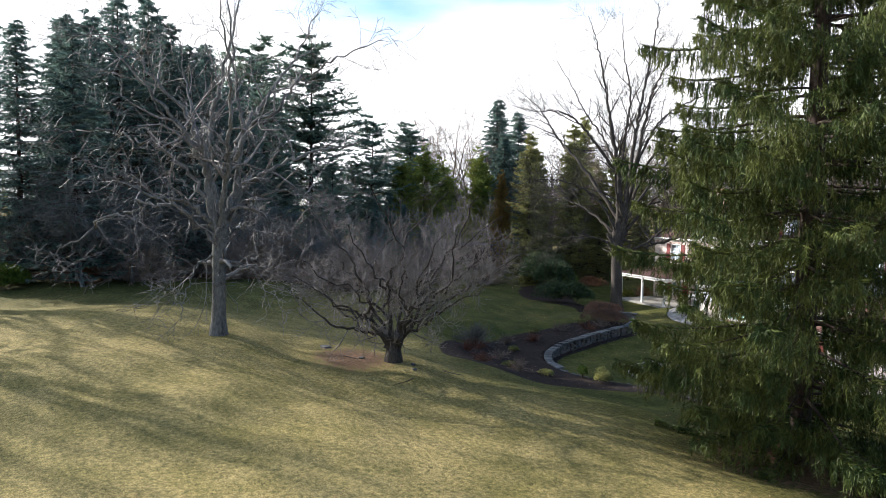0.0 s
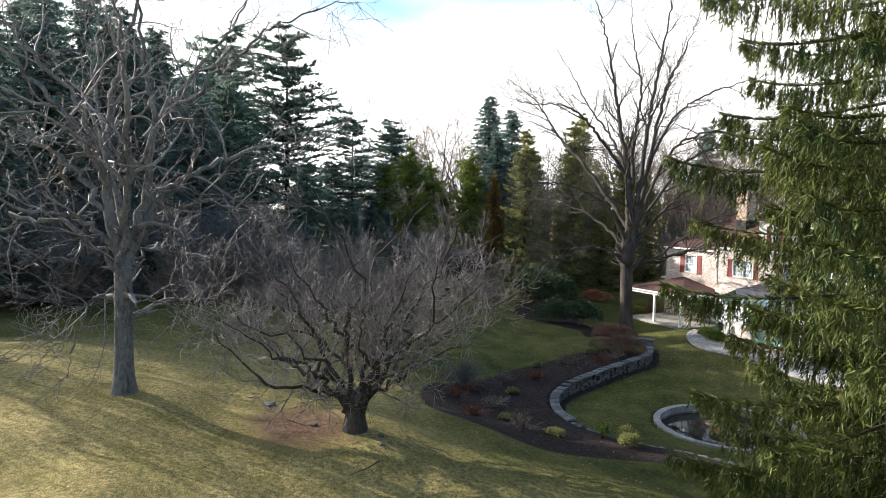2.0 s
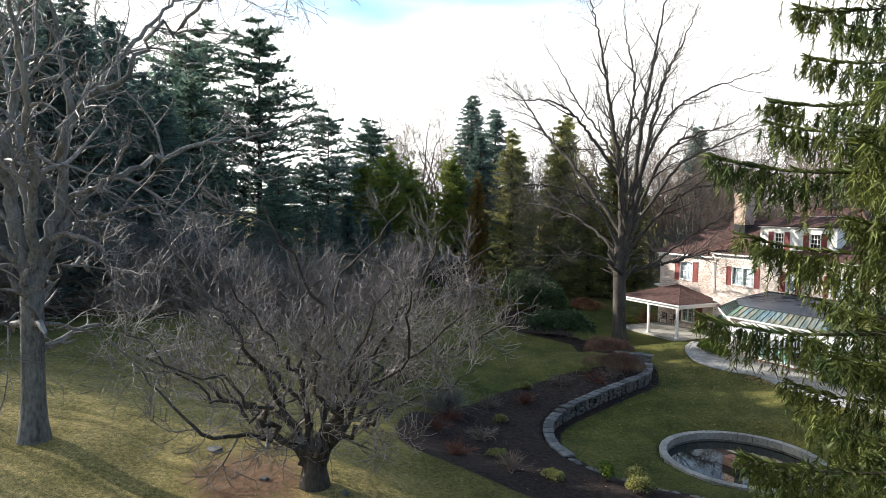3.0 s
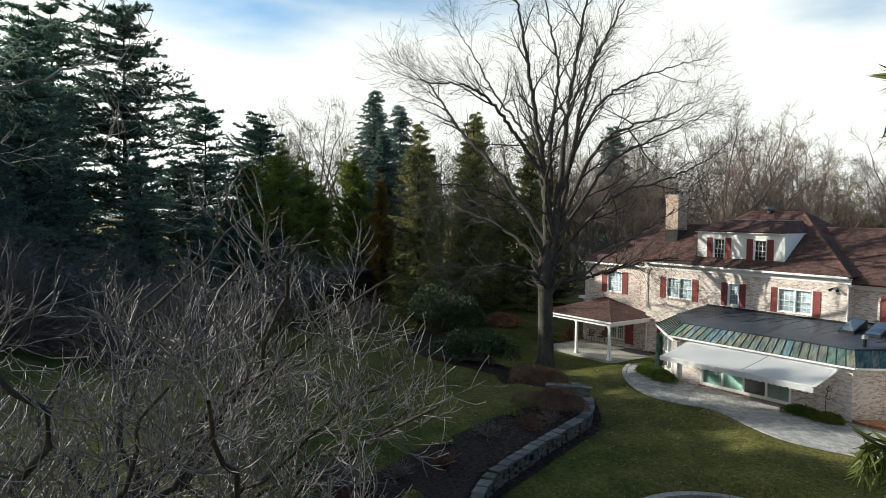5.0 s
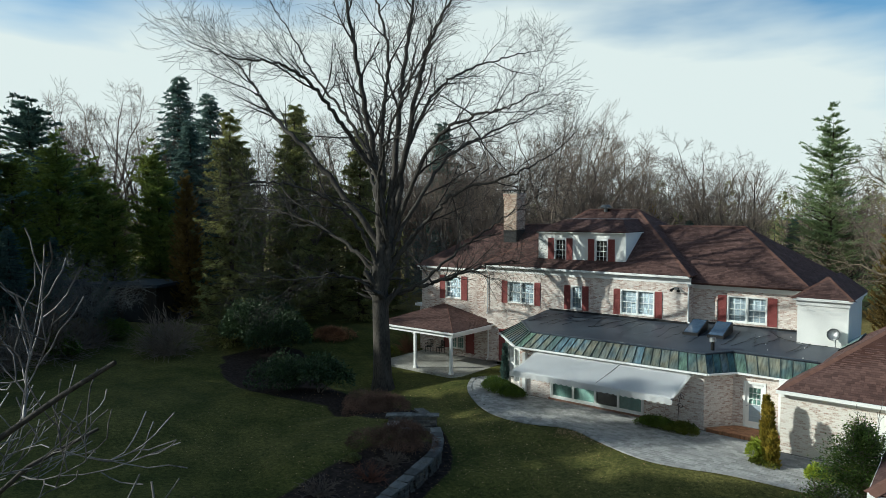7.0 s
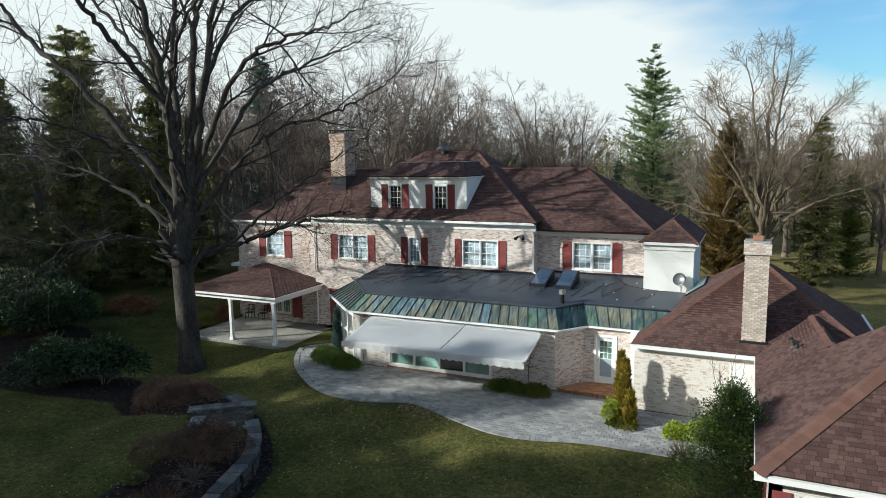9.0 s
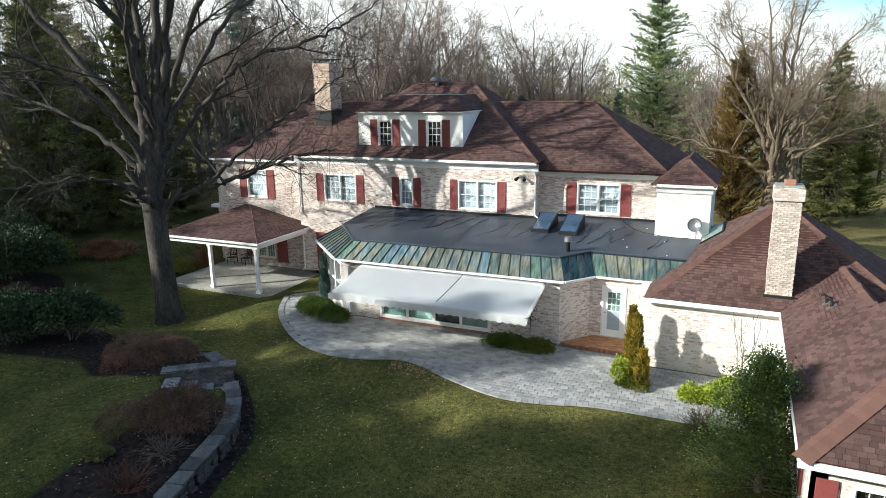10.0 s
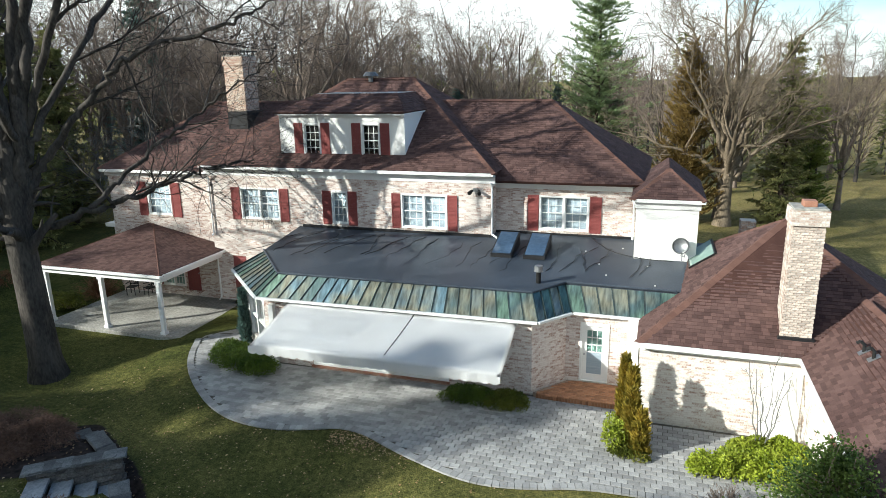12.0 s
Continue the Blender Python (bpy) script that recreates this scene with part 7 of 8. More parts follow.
# the big weeping spruce
def weeping_spruce(place, height, radius, seed):
    """Tiers of long arms that sag and lift at the tip; under each arm hang curtains of needled strands, with gaps between the tiers."""
    rs = np.random.RandomState(seed)
    t = thing("norway_spruce", place, "large Norway spruce with hanging green branchlets", "conifer")
    up = np.array([0, 0, 1.0])
    limbs = [([Vector((0, 0, -0.3)), Vector((0.1, 0, height * 0.5)), Vector((0.0, 0.1, height * 0.98))], [0.46, 0.28, 0.02])]
    base, way, wid = [], [], []
    h = 0.9
    while h < height * 0.97:
        f = h / height
        prof = min(1.0, (1 - f) / 0.60) * (0.82 + 0.18 * min(1.0, f / 0.12))
        arms = 9 if f < 0.65 else 6
        a0 = rs.rand() * 6.28
        for k in range(arms):
            L = radius * (prof * rs.uniform(0.66, 1.05) + 0.02)
            if rs.rand() < 0.12:
                L *= 0.6
            ang = a0 + (k + rs.normal(0, 0.22)) * 2 * np.pi / arms
            out = np.array([np.cos(ang), np.sin(ang), 0.0])
            side = np.array([-out[1], out[0], 0.0])
            q = np.linspace(0, 1, 11)
            sag = 0.22 + 0.24 * (1 - f) + rs.normal(0, 0.03)
            dz = (0.16 * q - sag * q ** 1.5 + 0.24 * q ** 3.4) * L
            pts = np.array([0, 0, h + rs.normal(0, 0.22)]) + out * (q * L)[:, None] + up * dz[:, None] + side * (rs.normal(0, 0.08) * L * q ** 2)[:, None]
            limbs.append(([Vector(p) for p in pts], list(np.linspace(0.022 + 0.008 * L, 0.008, 11))))

            def along_arm(u):
                i = np.minimum(9, (u * 10).astype(int))
                g = (u * 10 - i)[:, None]
                return pts[i] * (1 - g) + pts[i + 1] * g
            # side twigs spread flat from the arm; strands hang from them
            n = int(12 + 19 * L)
            u = 0.16 + 0.84 * rs.rand(n) ** 0.72
            spread = rs.normal(0, 1, n) * (0.12 + 0.42 * np.sin(np.pi * np.clip(u, 0, 1) ** 1.3)) * min(1.0, 0.35 + L / radius)
            root = along_arm(u) + side * spread[:, None] + out * (np.abs(spread) * 0.6)[:, None] - up * (np.abs(spread) * 0.22)[:, None]
            drop = rs.uniform(0.25, 1.0, n) ** 1.3 * 1.25 * (0.4 + 0.6 * min(1.0, L / radius)) * (1.1 - 0.8 * u ** 4)
            lean = rs.normal(0, 0.07, (n, 3)) + out * 0.06
            for b in range(21):
                v = (b + rs.rand(n)) / 21
                st = root + (lean - up) * (drop * v)[:, None]
                d = unit(rs.normal(0, 0.42, (n, 3)) + out * 0.18 - up * 0.8)
                base.append(st)
                way.append(d * rs.uniform(0.14, 0.30, (n, 1)))
                wid.append(rs.uniform(0.012, 0.023, n))
            # the arm's own needles and its lifted, tufted tip
            m = int(20 + 40 * L)
            u = 0.25 + 0.75 * rs.rand(m) ** 0.6
            d = unit(out * 0.7 + side * rs.normal(0, 0.75, (m, 1)) + up * rs.uniform(-0.05, 0.5, (m, 1)))
            base.append(along_arm(u) + side * rs.normal(0, 0.12, (m, 1)))
            way.append(d * rs.uniform(0.16, 0.36, (m, 1)))
            wid.append(rs.uniform(0.02, 0.036, m))
        h += rs.uniform(0.72, 1.02) * (0.85 + 0.3 * (1 - f))
    v, q = tubes(limbs)
    link("trunk", fast_mesh("trunk", v, q, 4), BARK_CONIFER, t, smooth=True)
    base, way, wid = np.concatenate(base), np.concatenate(way), np.concatenate(wid)
    v, q = spikes(base, way, unit(np.cross(way, rs.normal(0, 1, way.shape))), wid)
    link("crown", fast_mesh("crown", v, q, 3), NEEDLE_SPRUCE, t)
    return t


weeping_spruce((20.1, -30.2, ground(20.1, -30.2)), 34.0, 6.7, 4)

# ---- woods round the garden ----
def stand(first, places):
    """The first tree at the first place and copies of it at the others: (x, y, height factor, turn)."""
    for i, (x, y, k, turn) in enumerate(places):
        m = pose(x, y, ground(x, y) - 0.1, 0, 0, turn)
        if i == 0:
            first.matrix_basis = m @ Matrix.Diagonal((k, k, k, 1))
        else:
            ob = copy_thing(first, m)
            ob.scale = (k, k, k)


SPRUCE_ROW = [(-25.9, -61.5, 0.80, 0), (-24.4, -57.5, 0.80, 40), (-30.6, -54.4, 0.98, 80), (-32.6, -50.3, 0.84, 120), (-34.5, -46.5, 0.88, 200), (-32.9, -58.7, 0.9, 10), (-29.8, -50.3, 0.84, 190), (-30.9, -48.3, 0.84, 145), (-39.4, -48.7, 0.9, 95), (-40.9, -43.7, 0.76, 135), (-35.5, -42.5, 0.68, 60), (-38.5, -41.5, 0.64, 120), (-36.5, -51.8, 1.05, 75)]
SPRUCE_BACK = [(-36.7, -54.1, 0.95, 55), (-44.7, -51.6, 1.0, 30), (-41.7, -57.1, 1.1, 115), (-35.7, -59.1, 1.0, 285), (-39.4, -44.5, 0.78, 20), (-49.7, -41.6, 0.95, 205), (-46.7, -45.6, 1.05, 250), (-50.7, -49.6, 1.2, 160), (-56.2, -38.1, 1.0, 265)]
SHAPE = dict(droop=0.26, hang=0.4, bare=0.03, power=0.62, trunk_r=0.32, tip_up=0.12, ragged=0.4, plate=0.10, group="spruce row")
a = conifer("dark_spruce", "tall dark green spruce at the lawn's edge", 26.5, 6.0, NEEDLE_DARK, 41, whorls=70, arms=7, sprigs=62, length=0.55, fan=4, width=0.075, **SHAPE)
stand(a, SPRUCE_ROW)
a = conifer("dark_spruce", "tall dark spruce deeper in the woods", 24.0, 5.8, NEEDLE_DARK, 49, whorls=54, arms=7, sprigs=36, length=0.75, fan=4, width=0.13, **SHAPE)
stand(a, SPRUCE_BACK)
b = conifer("dark_spruce", "dark green spruce with a dense crown", 17.0, 4.4, NEEDLE_DARK, 42, whorls=56, arms=8, sprigs=50, length=0.5, droop=0.2, hang=0.35, bare=0.03, power=0.66, fan=4, width=0.08, tip_up=0.12, ragged=0.35, plate=0.1)
stand(b, [(-47.0, -36.0, 0.8, 90), (-52.0, -29.5, 0.75, 200), (-46.0, -20.5, 0.5, 40), (-49.5, -16.0, 0.45, 150), (-44.0, -25.0, 0.55, 260), (-53.0, -20.0, 0.62, 310), (-42.0, -15.0, 0.3, 15), (-64.0, 8.0, 1.5, 70), (-60.0, 3.0, 1.25, 10), (-40.4, 26.5, 1.3, 130), (-72.4, 8.6, 1.7, 220), (-14.0, 41.0, 0.6, 10), (-5.0, 52.0, 0.6, 75)])
c = conifer("white_pine", "tall white pine with open tufted branches", 24.0, 7.6, NEEDLE_PINE_DARK, 43, whorls=30, arms=5, sprigs=200, length=0.5, droop=0.04, hang=-0.15, bare=0.05, power=0.36, fan=5, tip_up=0.06, ragged=0.7, width=0.115, plate=0.19)
stand(c, [(-70.5, -27.2, 1.5, 0), (-60.0, -42.5, 1.0, 40), (-66.0, -45.0, 1.1, 130), (-71.0, -37.0, 1.35, 70), (-45.2, -39.0, 0.92, 310), (-47.2, -30.0, 0.62, 25), (-79.0, -34.0, 1.5, 200), (-54.0, -22.3, 0.88, 50), (-62.5, -13.0, 0.92, 100), (-69.1, -11.0, 0.95, 20), (-52.7, -25.4, 0.62, 160)])
d = conifer("yellow_green_evergreen", "bushy yellow-green evergreen among the woods", 15.0, 4.6, NEEDLE_GREEN, 44, whorls=38, arms=6, sprigs=95, length=0.5, droop=-0.1, hang=-0.1, bare=0.02, power=0.42, fan=6, tip_up=0.05, ragged=0.75, width=0.06, plate=0.14)
stand(d, [(-57.5, -12.6, 1.15, 0), (-64.0, 0.3, 1.2, 60), (-54.5, -17.5, 1.0, 120), (-60.5, -7.5, 0.95, 200), (-52.5, -9.5, 0.8, 260), (-58.0, -2.0, 1.0, 310), (-66.0, -6.0, 1.1, 150), (-6.5, 40.5, 0.55, 40), (18.5, 33.0, 0.6, 100)])
e = conifer("olive_evergreen", "olive green spruce with drooping tips", 19.0, 3.9, NEEDLE_OLIVE, 45, whorls=52, arms=6, sprigs=70, length=0.5, droop=0.3, hang=0.7, bare=0.03, power=0.5, fan=5, ragged=0.55, width=0.06, plate=0.08)
stand(e, [(-33.4, -8.7, 1.0, 0), (-38.2, -4.4, 0.9, 90), (-44.5, -1.0, 0.95, 170), (-43.5, 4.5, 0.95, 250), (-64.9, 22.9, 1.4, 40), (-49.5, 14.0, 0.9, 300), (-40.0, 7.5, 0.8, 80), (-36.0, 11.5, 0.8, 200), (-37.0, 0.5, 1.1, 140), (-33.5, 5.5, 1.0, 30), (-47.0, 8.5, 0.95, 10), (15.4, 26.0, 0.72, 220)])
f = conifer("bronzed_arborvitae", "narrow bronze coloured arborvitae", 12.0, 2.1, NEEDLE_BROWN, 46, whorls=44, arms=8, sprigs=60, length=0.36, droop=-0.25, hang=-0.5, bare=0.02, power=0.55, fan=5, width=0.045)
stand(f, [(-47.0, -4.9, 1.15, 0), (-20.2, 44.5, 1.05, 120)])
g = conifer("white_pine", "lush green white pine behind the house", 21.0, 6.6, NEEDLE_PINE, 47, whorls=40, arms=7, sprigs=150, length=0.5, droop=-0.1, hang=-0.15, bare=0.02, power=0.6, fan=5, tip_up=0.08, ragged=0.75, width=0.05, plate=0.17)
stand(g, [(0.6, 41.0, 1.0, 30)])
h = conifer("bronzed_arborvitae", "broad bronze coloured arborvitae behind the house", 12.8, 2.9, NEEDLE_BROWN, 48, whorls=46, arms=8, sprigs=90, length=0.4, droop=-0.2, hang=-0.4, bare=0.02, power=0.65, fan=5, width=0.045)
stand(h, [(8.6, 24.5, 1.0, 0)])


def bare_variant(seed, height, spread, stems=1):
    rng = random.Random(seed)
    fork = height * rng.uniform(0.18, 0.3)
    trunk = flared(fork, 0.014 * height, 0.011 * height, (rng.gauss(0, 0.2), rng.gauss(0, 0.2)), 5)
    limbs = []
    n = 8
    for k in range(n):
        a = k * 2.4 + rng.gauss(0, 0.3)
        reach = spread * rng.uniform(0.35, 1.0)
        top = height * (1.0 - 0.45 * (reach / spread) ** 2) * rng.uniform(0.85, 1.0)
        c, s = math.cos(a), math.sin(a)
        limbs.append(curve_limb([(0, 0, fork * 0.95), (reach * 0.25 * c, reach * 0.25 * s, fork + (top - fork) * 0.36), (reach * 0.62 * c, reach * 0.62 * s, fork + (top - fork) * 0.7), (reach * c, reach * s, top)], 0.0075 * height, 0.02, 4, seed + k, 0.25))
    return trunk, limbs


BG_PLAN = [(9, 0.18, 3.6, 40, 0.12, 0.05, 4), (7, 0.15, 1.9, 42, 0.16, 0.04, 3), (4, 0.15, 1.0, 40, 0.2, 0.03, 2)]
WOODS_A = [(-29.5, 22.2, 1.0, 0), (-21.7, 21.2, 1.02, 40), (-41.6, 11.7, 0.95, 80), (-34.1, 22.3, 0.95, 120), (-25.0, 34.0, 1.05, 160), (-74.7, -0.1, 1.32, 200), (-73.2, 4.0, 1.2, 240), (-45.7, 9.7, 0.95, 280), (-50.0, 30.0, 1.1, 320), (-14.5, 27.5, 0.78, 15), (-26.0, 26.5, 0.95, 95), (-37.5, 27.0, 1.0, 185), (2.5, 47.0, 0.7, 255), (-17.0, 47.0, 0.85, 335)]
WOODS_B = [(-20.5, 27.6, 1.05, 0), (-18.2, 34.2, 0.95, 50), (-12.6, 41.6, 0.95, 100), (-36.0, 18.0, 1.0, 150), (-39.2, 3.8, 0.75, 200), (-76.0, -5.0, 1.15, 250), (-30.0, 44.0, 1.1, 300), (-56.0, 24.0, 1.2, 20), (-80.0, 14.0, 1.2, 70), (-28.0, -74.0, 1.0, 310), (-14.0, -75.0, 1.0, 10), (-31.5, 16.0, 0.8, 30), (-24.0, 41.0, 1.0, 110), (-40.0, 34.0, 1.05, 190), (14.0, 44.0, 0.75, 270), (24.0, 52.0, 0.8, 350)]
WOODS_C = [(11.2, 27.0, 0.86, 0), (21.0, 34.0, 0.78, 60), (27.5, 27.5, 0.8, 120), (-33.0, 30.5, 1.0, 180), (-26.5, 16.5, 0.8, 240), (-44.0, 22.0, 1.0, 300), (33.0, 44.0, 0.9, 30), (-62.0, 14.0, 1.15, 90), (-8.5, 36.0, 0.9, 10), (-22.0, -68.0, 1.1, 140), (-35.0, -69.0, 1.1, 220), (-9.0, 47.0, 0.85, 70), (7.0, 36.0, 0.75, 160), (40.0, 34.0, 0.85, 250), (-20.0, 52.0, 0.95, 340)]
for places, seed, hgt, spr, lab in ((WOODS_A, 201, 24, 8.0, "tall leafless tree in the woods"), (WOODS_B, 231, 24, 7.0, "leafless grey-brown woodland tree"), (WOODS_C, 261, 21, 8.0, "leafless tree with fine upright twigs")):
    tr, lm = bare_variant(seed, hgt, spr)
    t = bare_tree("woodland_tree", (0, 0, 0), lab, tr, lm, BG_PLAN, seed, BARK_BROWN, BARK_BROWN, 0.0125, group="woods round the garden")
    stand(t, places)

# broad old maple behind the wing
trunk = flared(4.2, 0.5, 0.42, (0.1, 0.1))
limbs = []
rng = random.Random(61)
for k in range(13):
    a = k * 2.4
    reach = (8.5, 5.0, 7.5, 2.5, 8.8, 5.5, 7.0, 3.5, 8.2, 4.5, 7.8, 1.5, 6.0)[k]
    top = (8.5, 15.5, 11, 18, 7.0, 14.5, 12.5, 17.5, 9.5, 16, 10.5, 19, 14)[k]
    c, s = math.cos(a), math.sin(a)
    limbs.append(curve_limb([(0.1, 0.1, 3.2 + 0.1 * k), (reach * 0.3 * c, reach * 0.3 * s, 4 + (top - 4) * 0.42), (reach * 0.66 * c, reach * 0.66 * s, 4 + (top - 4) * 0.76), (reach * c, reach * s, top)], 0.2, 0.025, 5, 600 + k, 0.2))
bare_tree("maple_tree", (11.4, 24.0, ground(11.4, 24.0)), "broad leafless maple with pale brown bark behind the wing", trunk, limbs, [(12, 0.2, 3.4, 42, 0.12, 0.03, 6), (7, 0.15, 1.7, 42, 0.16, 0.03, 4), (5, 0.1, 0.8, 40, 0.18, 0.02, 3)], 62, BARK_TAN, BARK_TAN, 0.011)


# slim bare trees and saplings in front of the dark spruces
for seed, hgt, spr, places in ((301, 10.5, 5.2, [(-22.6, -57.0, 1.0, 0), (-27.5, -51.0, 1.1, 70), (-25.0, -61.5, 0.95, 140), (-30.5, -44.0, 1.0, 200), (-29.8, -56.0, 1.25, 30), (-36.0, -31.0, 0.8, 90)]), (331, 8.5, 4.6, [(-24.8, -53.5, 1.0, 0), (-29.0, -47.6, 1.1, 50), (-26.5, -58.5, 1.2, 110), (-32.0, -41.0, 0.95, 170), (-33.5, -36.0, 0.9, 230), (-39.0, -17.5, 0.9, 20), (-31.0, 12.5, 1.1, 300)])):
    tr, lm = bare_variant(seed, hgt, spr)
    t = bare_tree("young_tree", (0, 0, 0), "slender leafless young tree with pale twigs", tr, lm, [(9, 0.1, 3.0, 55, 0.2, 0.0, 5), (6, 0.15, 1.5, 50, 0.24, -0.02, 4), (4, 0.15, 0.8, 45, 0.26, -0.02, 2)], seed, BARK_PALE, BARK_PALE, 0.012, group="young trees at the wood's edge")
    stand(t, places)

# ---- shrubs and small plants ----
def set_down(x, y):
    return (x, y, ground(x, y) - 0.02)


shrub("rhododendron", "dark green rhododendron in the mulch bed", set_down(-18.6, -14.7), (2.6, 2.3, 3.0), LEAF_RHODO, 1, 5200, 0.20, 0.26, 10, flat=0.2)
shrub("rhododendron", "broad dark rhododendron beside the lawn", set_down(-16.3, -14.1), (2.6, 2.2, 2.7), LEAF_RHODO, 2, 5000, 0.20, 0.26, 9, flat=0.2)
shrub("yew_bush", "large dark green clipped yew bush", set_down(-28.2, -9.2), (4.6, 4.0, 5.0), LEAF_RHODO, 3, 18000, 0.26, 0.22, 12)
shrub("yew_bush", "low dark evergreen behind the large yew", set_down(-31.5, -4.8), (3.2, 2.2, 2.0), NEEDLE_GREEN, 4, 5000, 0.24, 0.22, 9)
shrub("russet_bush", "low russet leafless bush on the lawn", set_down(-27.8, -3.1), (2.2, 2.0, 1.3), LEAF_TWIG_RUSSET, 5, 5000, 0.3, 0.06, 8, flat=0.3)
shrub("weeping_maple", "dome of fine red-brown weeping maple twigs", set_down(-11.5, -14.2), (2.1, 1.9, 1.5), LEAF_TWIG_RED, 6, 26000, 0.13, 0.075, 7, flat=0.5)
shrub("weeping_maple", "bare weeping maple above the stone steps", set_down(-6.35, -18.2), (2.2, 1.9, 1.35), LEAF_TWIG_RED, 7, 15000, 0.14, 0.07, 7, flat=0.5)
shrub("boxwood", "low clipped boxwood by the path", set_down(-9.0, -6.45), (1.15, 1.15, 1.0), LEAF_BOX, 8, 9000, 0.07, 0.42, 16)
shrub("boxwood", "rounded boxwood at the sun room corner", set_down(-7.7, -7.15), (1.35, 1.0, 0.95), LEAF_BOX, 9, 9000, 0.07, 0.42, 16)
shrub("boxwood", "flat clipped boxwood under the brick wall", set_down(1.05, -7.15), (1.15, 0.7, 0.7), LEAF_BOX, 10, 7000, 0.07, 0.42, 14)
shrub("boxwood", "flat yellowish boxwood beside the path", set_down(2.15, -7.05), (1.1, 0.7, 0.62), LEAF_LIME_DULL, 11, 7000, 0.07, 0.42, 14)


def columnar(name, label, x, y, height, radius, leaf, seed, count):
    """A narrow upright evergreen: sprays pressed close round a stem, in uneven tufts."""
    rs = np.random.RandomState(seed)
    t = thing(name, set_down(x, y), label, "evergreen")
    z = height * rs.rand(count) ** 0.85
    prof = np.clip(1.15 - (z / height) ** 2.2, 0.12, 1.0) * (0.8 + 0.3 * np.sin(z * 5 + seed) * rs.rand(count))
    a = rs.rand(count) * 6.28
    r = radius * prof * (0.55 + 0.45 * rs.rand(count))
    p = np.stack([np.cos(a) * r, np.sin(a) * r, z], 1)
    out = np.stack([np.cos(a), np.sin(a), np.full(count, 1.6)], 1)
    way = unit(out + rs.normal(0, 0.4, (count, 3))) * rs.uniform(0.10, 0.26, (count, 1))
    v, q = blades(p, way, unit(np.cross(way, rs.normal(0, 1, (count, 3)))), rs.uniform(0.02, 0.045, count))
    link("foliage", fast_mesh("foliage", v, q, 4), leaf, t)
    v, q = tubes([([V(0, 0, -0.1), V(0, 0, height * 0.9)], [0.05, 0.02])])
    link("trunk", fast_mesh("trunk", v, q, 4), BARK_CONIFER, t)
    return t


for x, y, h, r, k in ((6.2, -7.85, 2.6, 0.22, 21), (6.45, -8.35, 2.45, 0.25, 22), (6.5, -8.8, 1.95, 0.26, 26), (6.75, -9.0, 1.45, 0.26, 27)):
    columnar("arborvitae", "narrow golden-green arborvitae spire by the wing wall", x, y, h, r, LEAF_ARB, k, int(1300 * h))
columnar("dark_cypress", "slim dark cypress at the sun room corner", -9.6, -4.75, 2.4, 0.24, NEEDLE_DARK, 23, 2200)
shrub("groundcover", "lime green leaves round the arborvitae", set_down(6.05, -8.6), (0.55, 0.8, 1.2), LEAF_LIME, 24, 2400, 0.075, 0.45, 8)
shrub("groundcover", "golden green leaves at the arborvitae's foot", set_down(6.55, -9.05), (0.75, 0.65, 0.5), LEAF_LIME_DULL, 25, 2200, 0.075, 0.45, 8)
for i, (x, y, sx, sy) in enumerate(((8.7, -9.45, 0.62, 0.36), (9.4, -9.2, 0.7, 0.55), (10.1, -8.9, 0.85, 0.75), (10.0, -8.2, 0.75, 0.55), (10.75, -8.1, 0.65, 0.6), (10.8, -9.3, 0.75, 0.7))):
    shrub("pachysandra", "bright lime green groundcover by the wing wall", set_down(x, y), (sx * 1.25, sy * 1.3, 0.78), LEAF_LIME, 30 + i, 4200, 0.09, 0.42, 12, group="groundcover patch")
# young many-stemmed tree in the groundcover
rng = random.Random(5)
lm = []
for k in range(6):
    a = k * 1.05
    lm.append(curve_limb([(0, 0, 0), (0.25 * math.cos(a), 0.25 * math.sin(a), 1.1), (0.55 * math.cos(a), 0.55 * math.sin(a), 2.6 + 0.4 * (k % 2))], 0.03, 0.01, 5, 300 + k, 0.05))
bare_tree("crape_myrtle", set_down(10.1, -8.1), "young leafless many-stemmed tree against the white wall", flared(0.25, 0.06, 0.05, (0, 0), 3), lm, [(4, 0.45, 0.6, 28, 0.1, 0.08, 3), (2, 0.3, 0.3, 30, 0.1, 0.05, 2)], 8, BARK_PALE, BARK_PALE, 0.006)
twig_bush("dry_shrub", "small dry brown shrub at the path's edge", set_down(8.9, -11.2), 0.75, 0.6, BARK_BROWN, 40, 60, 0.3, kids=4)


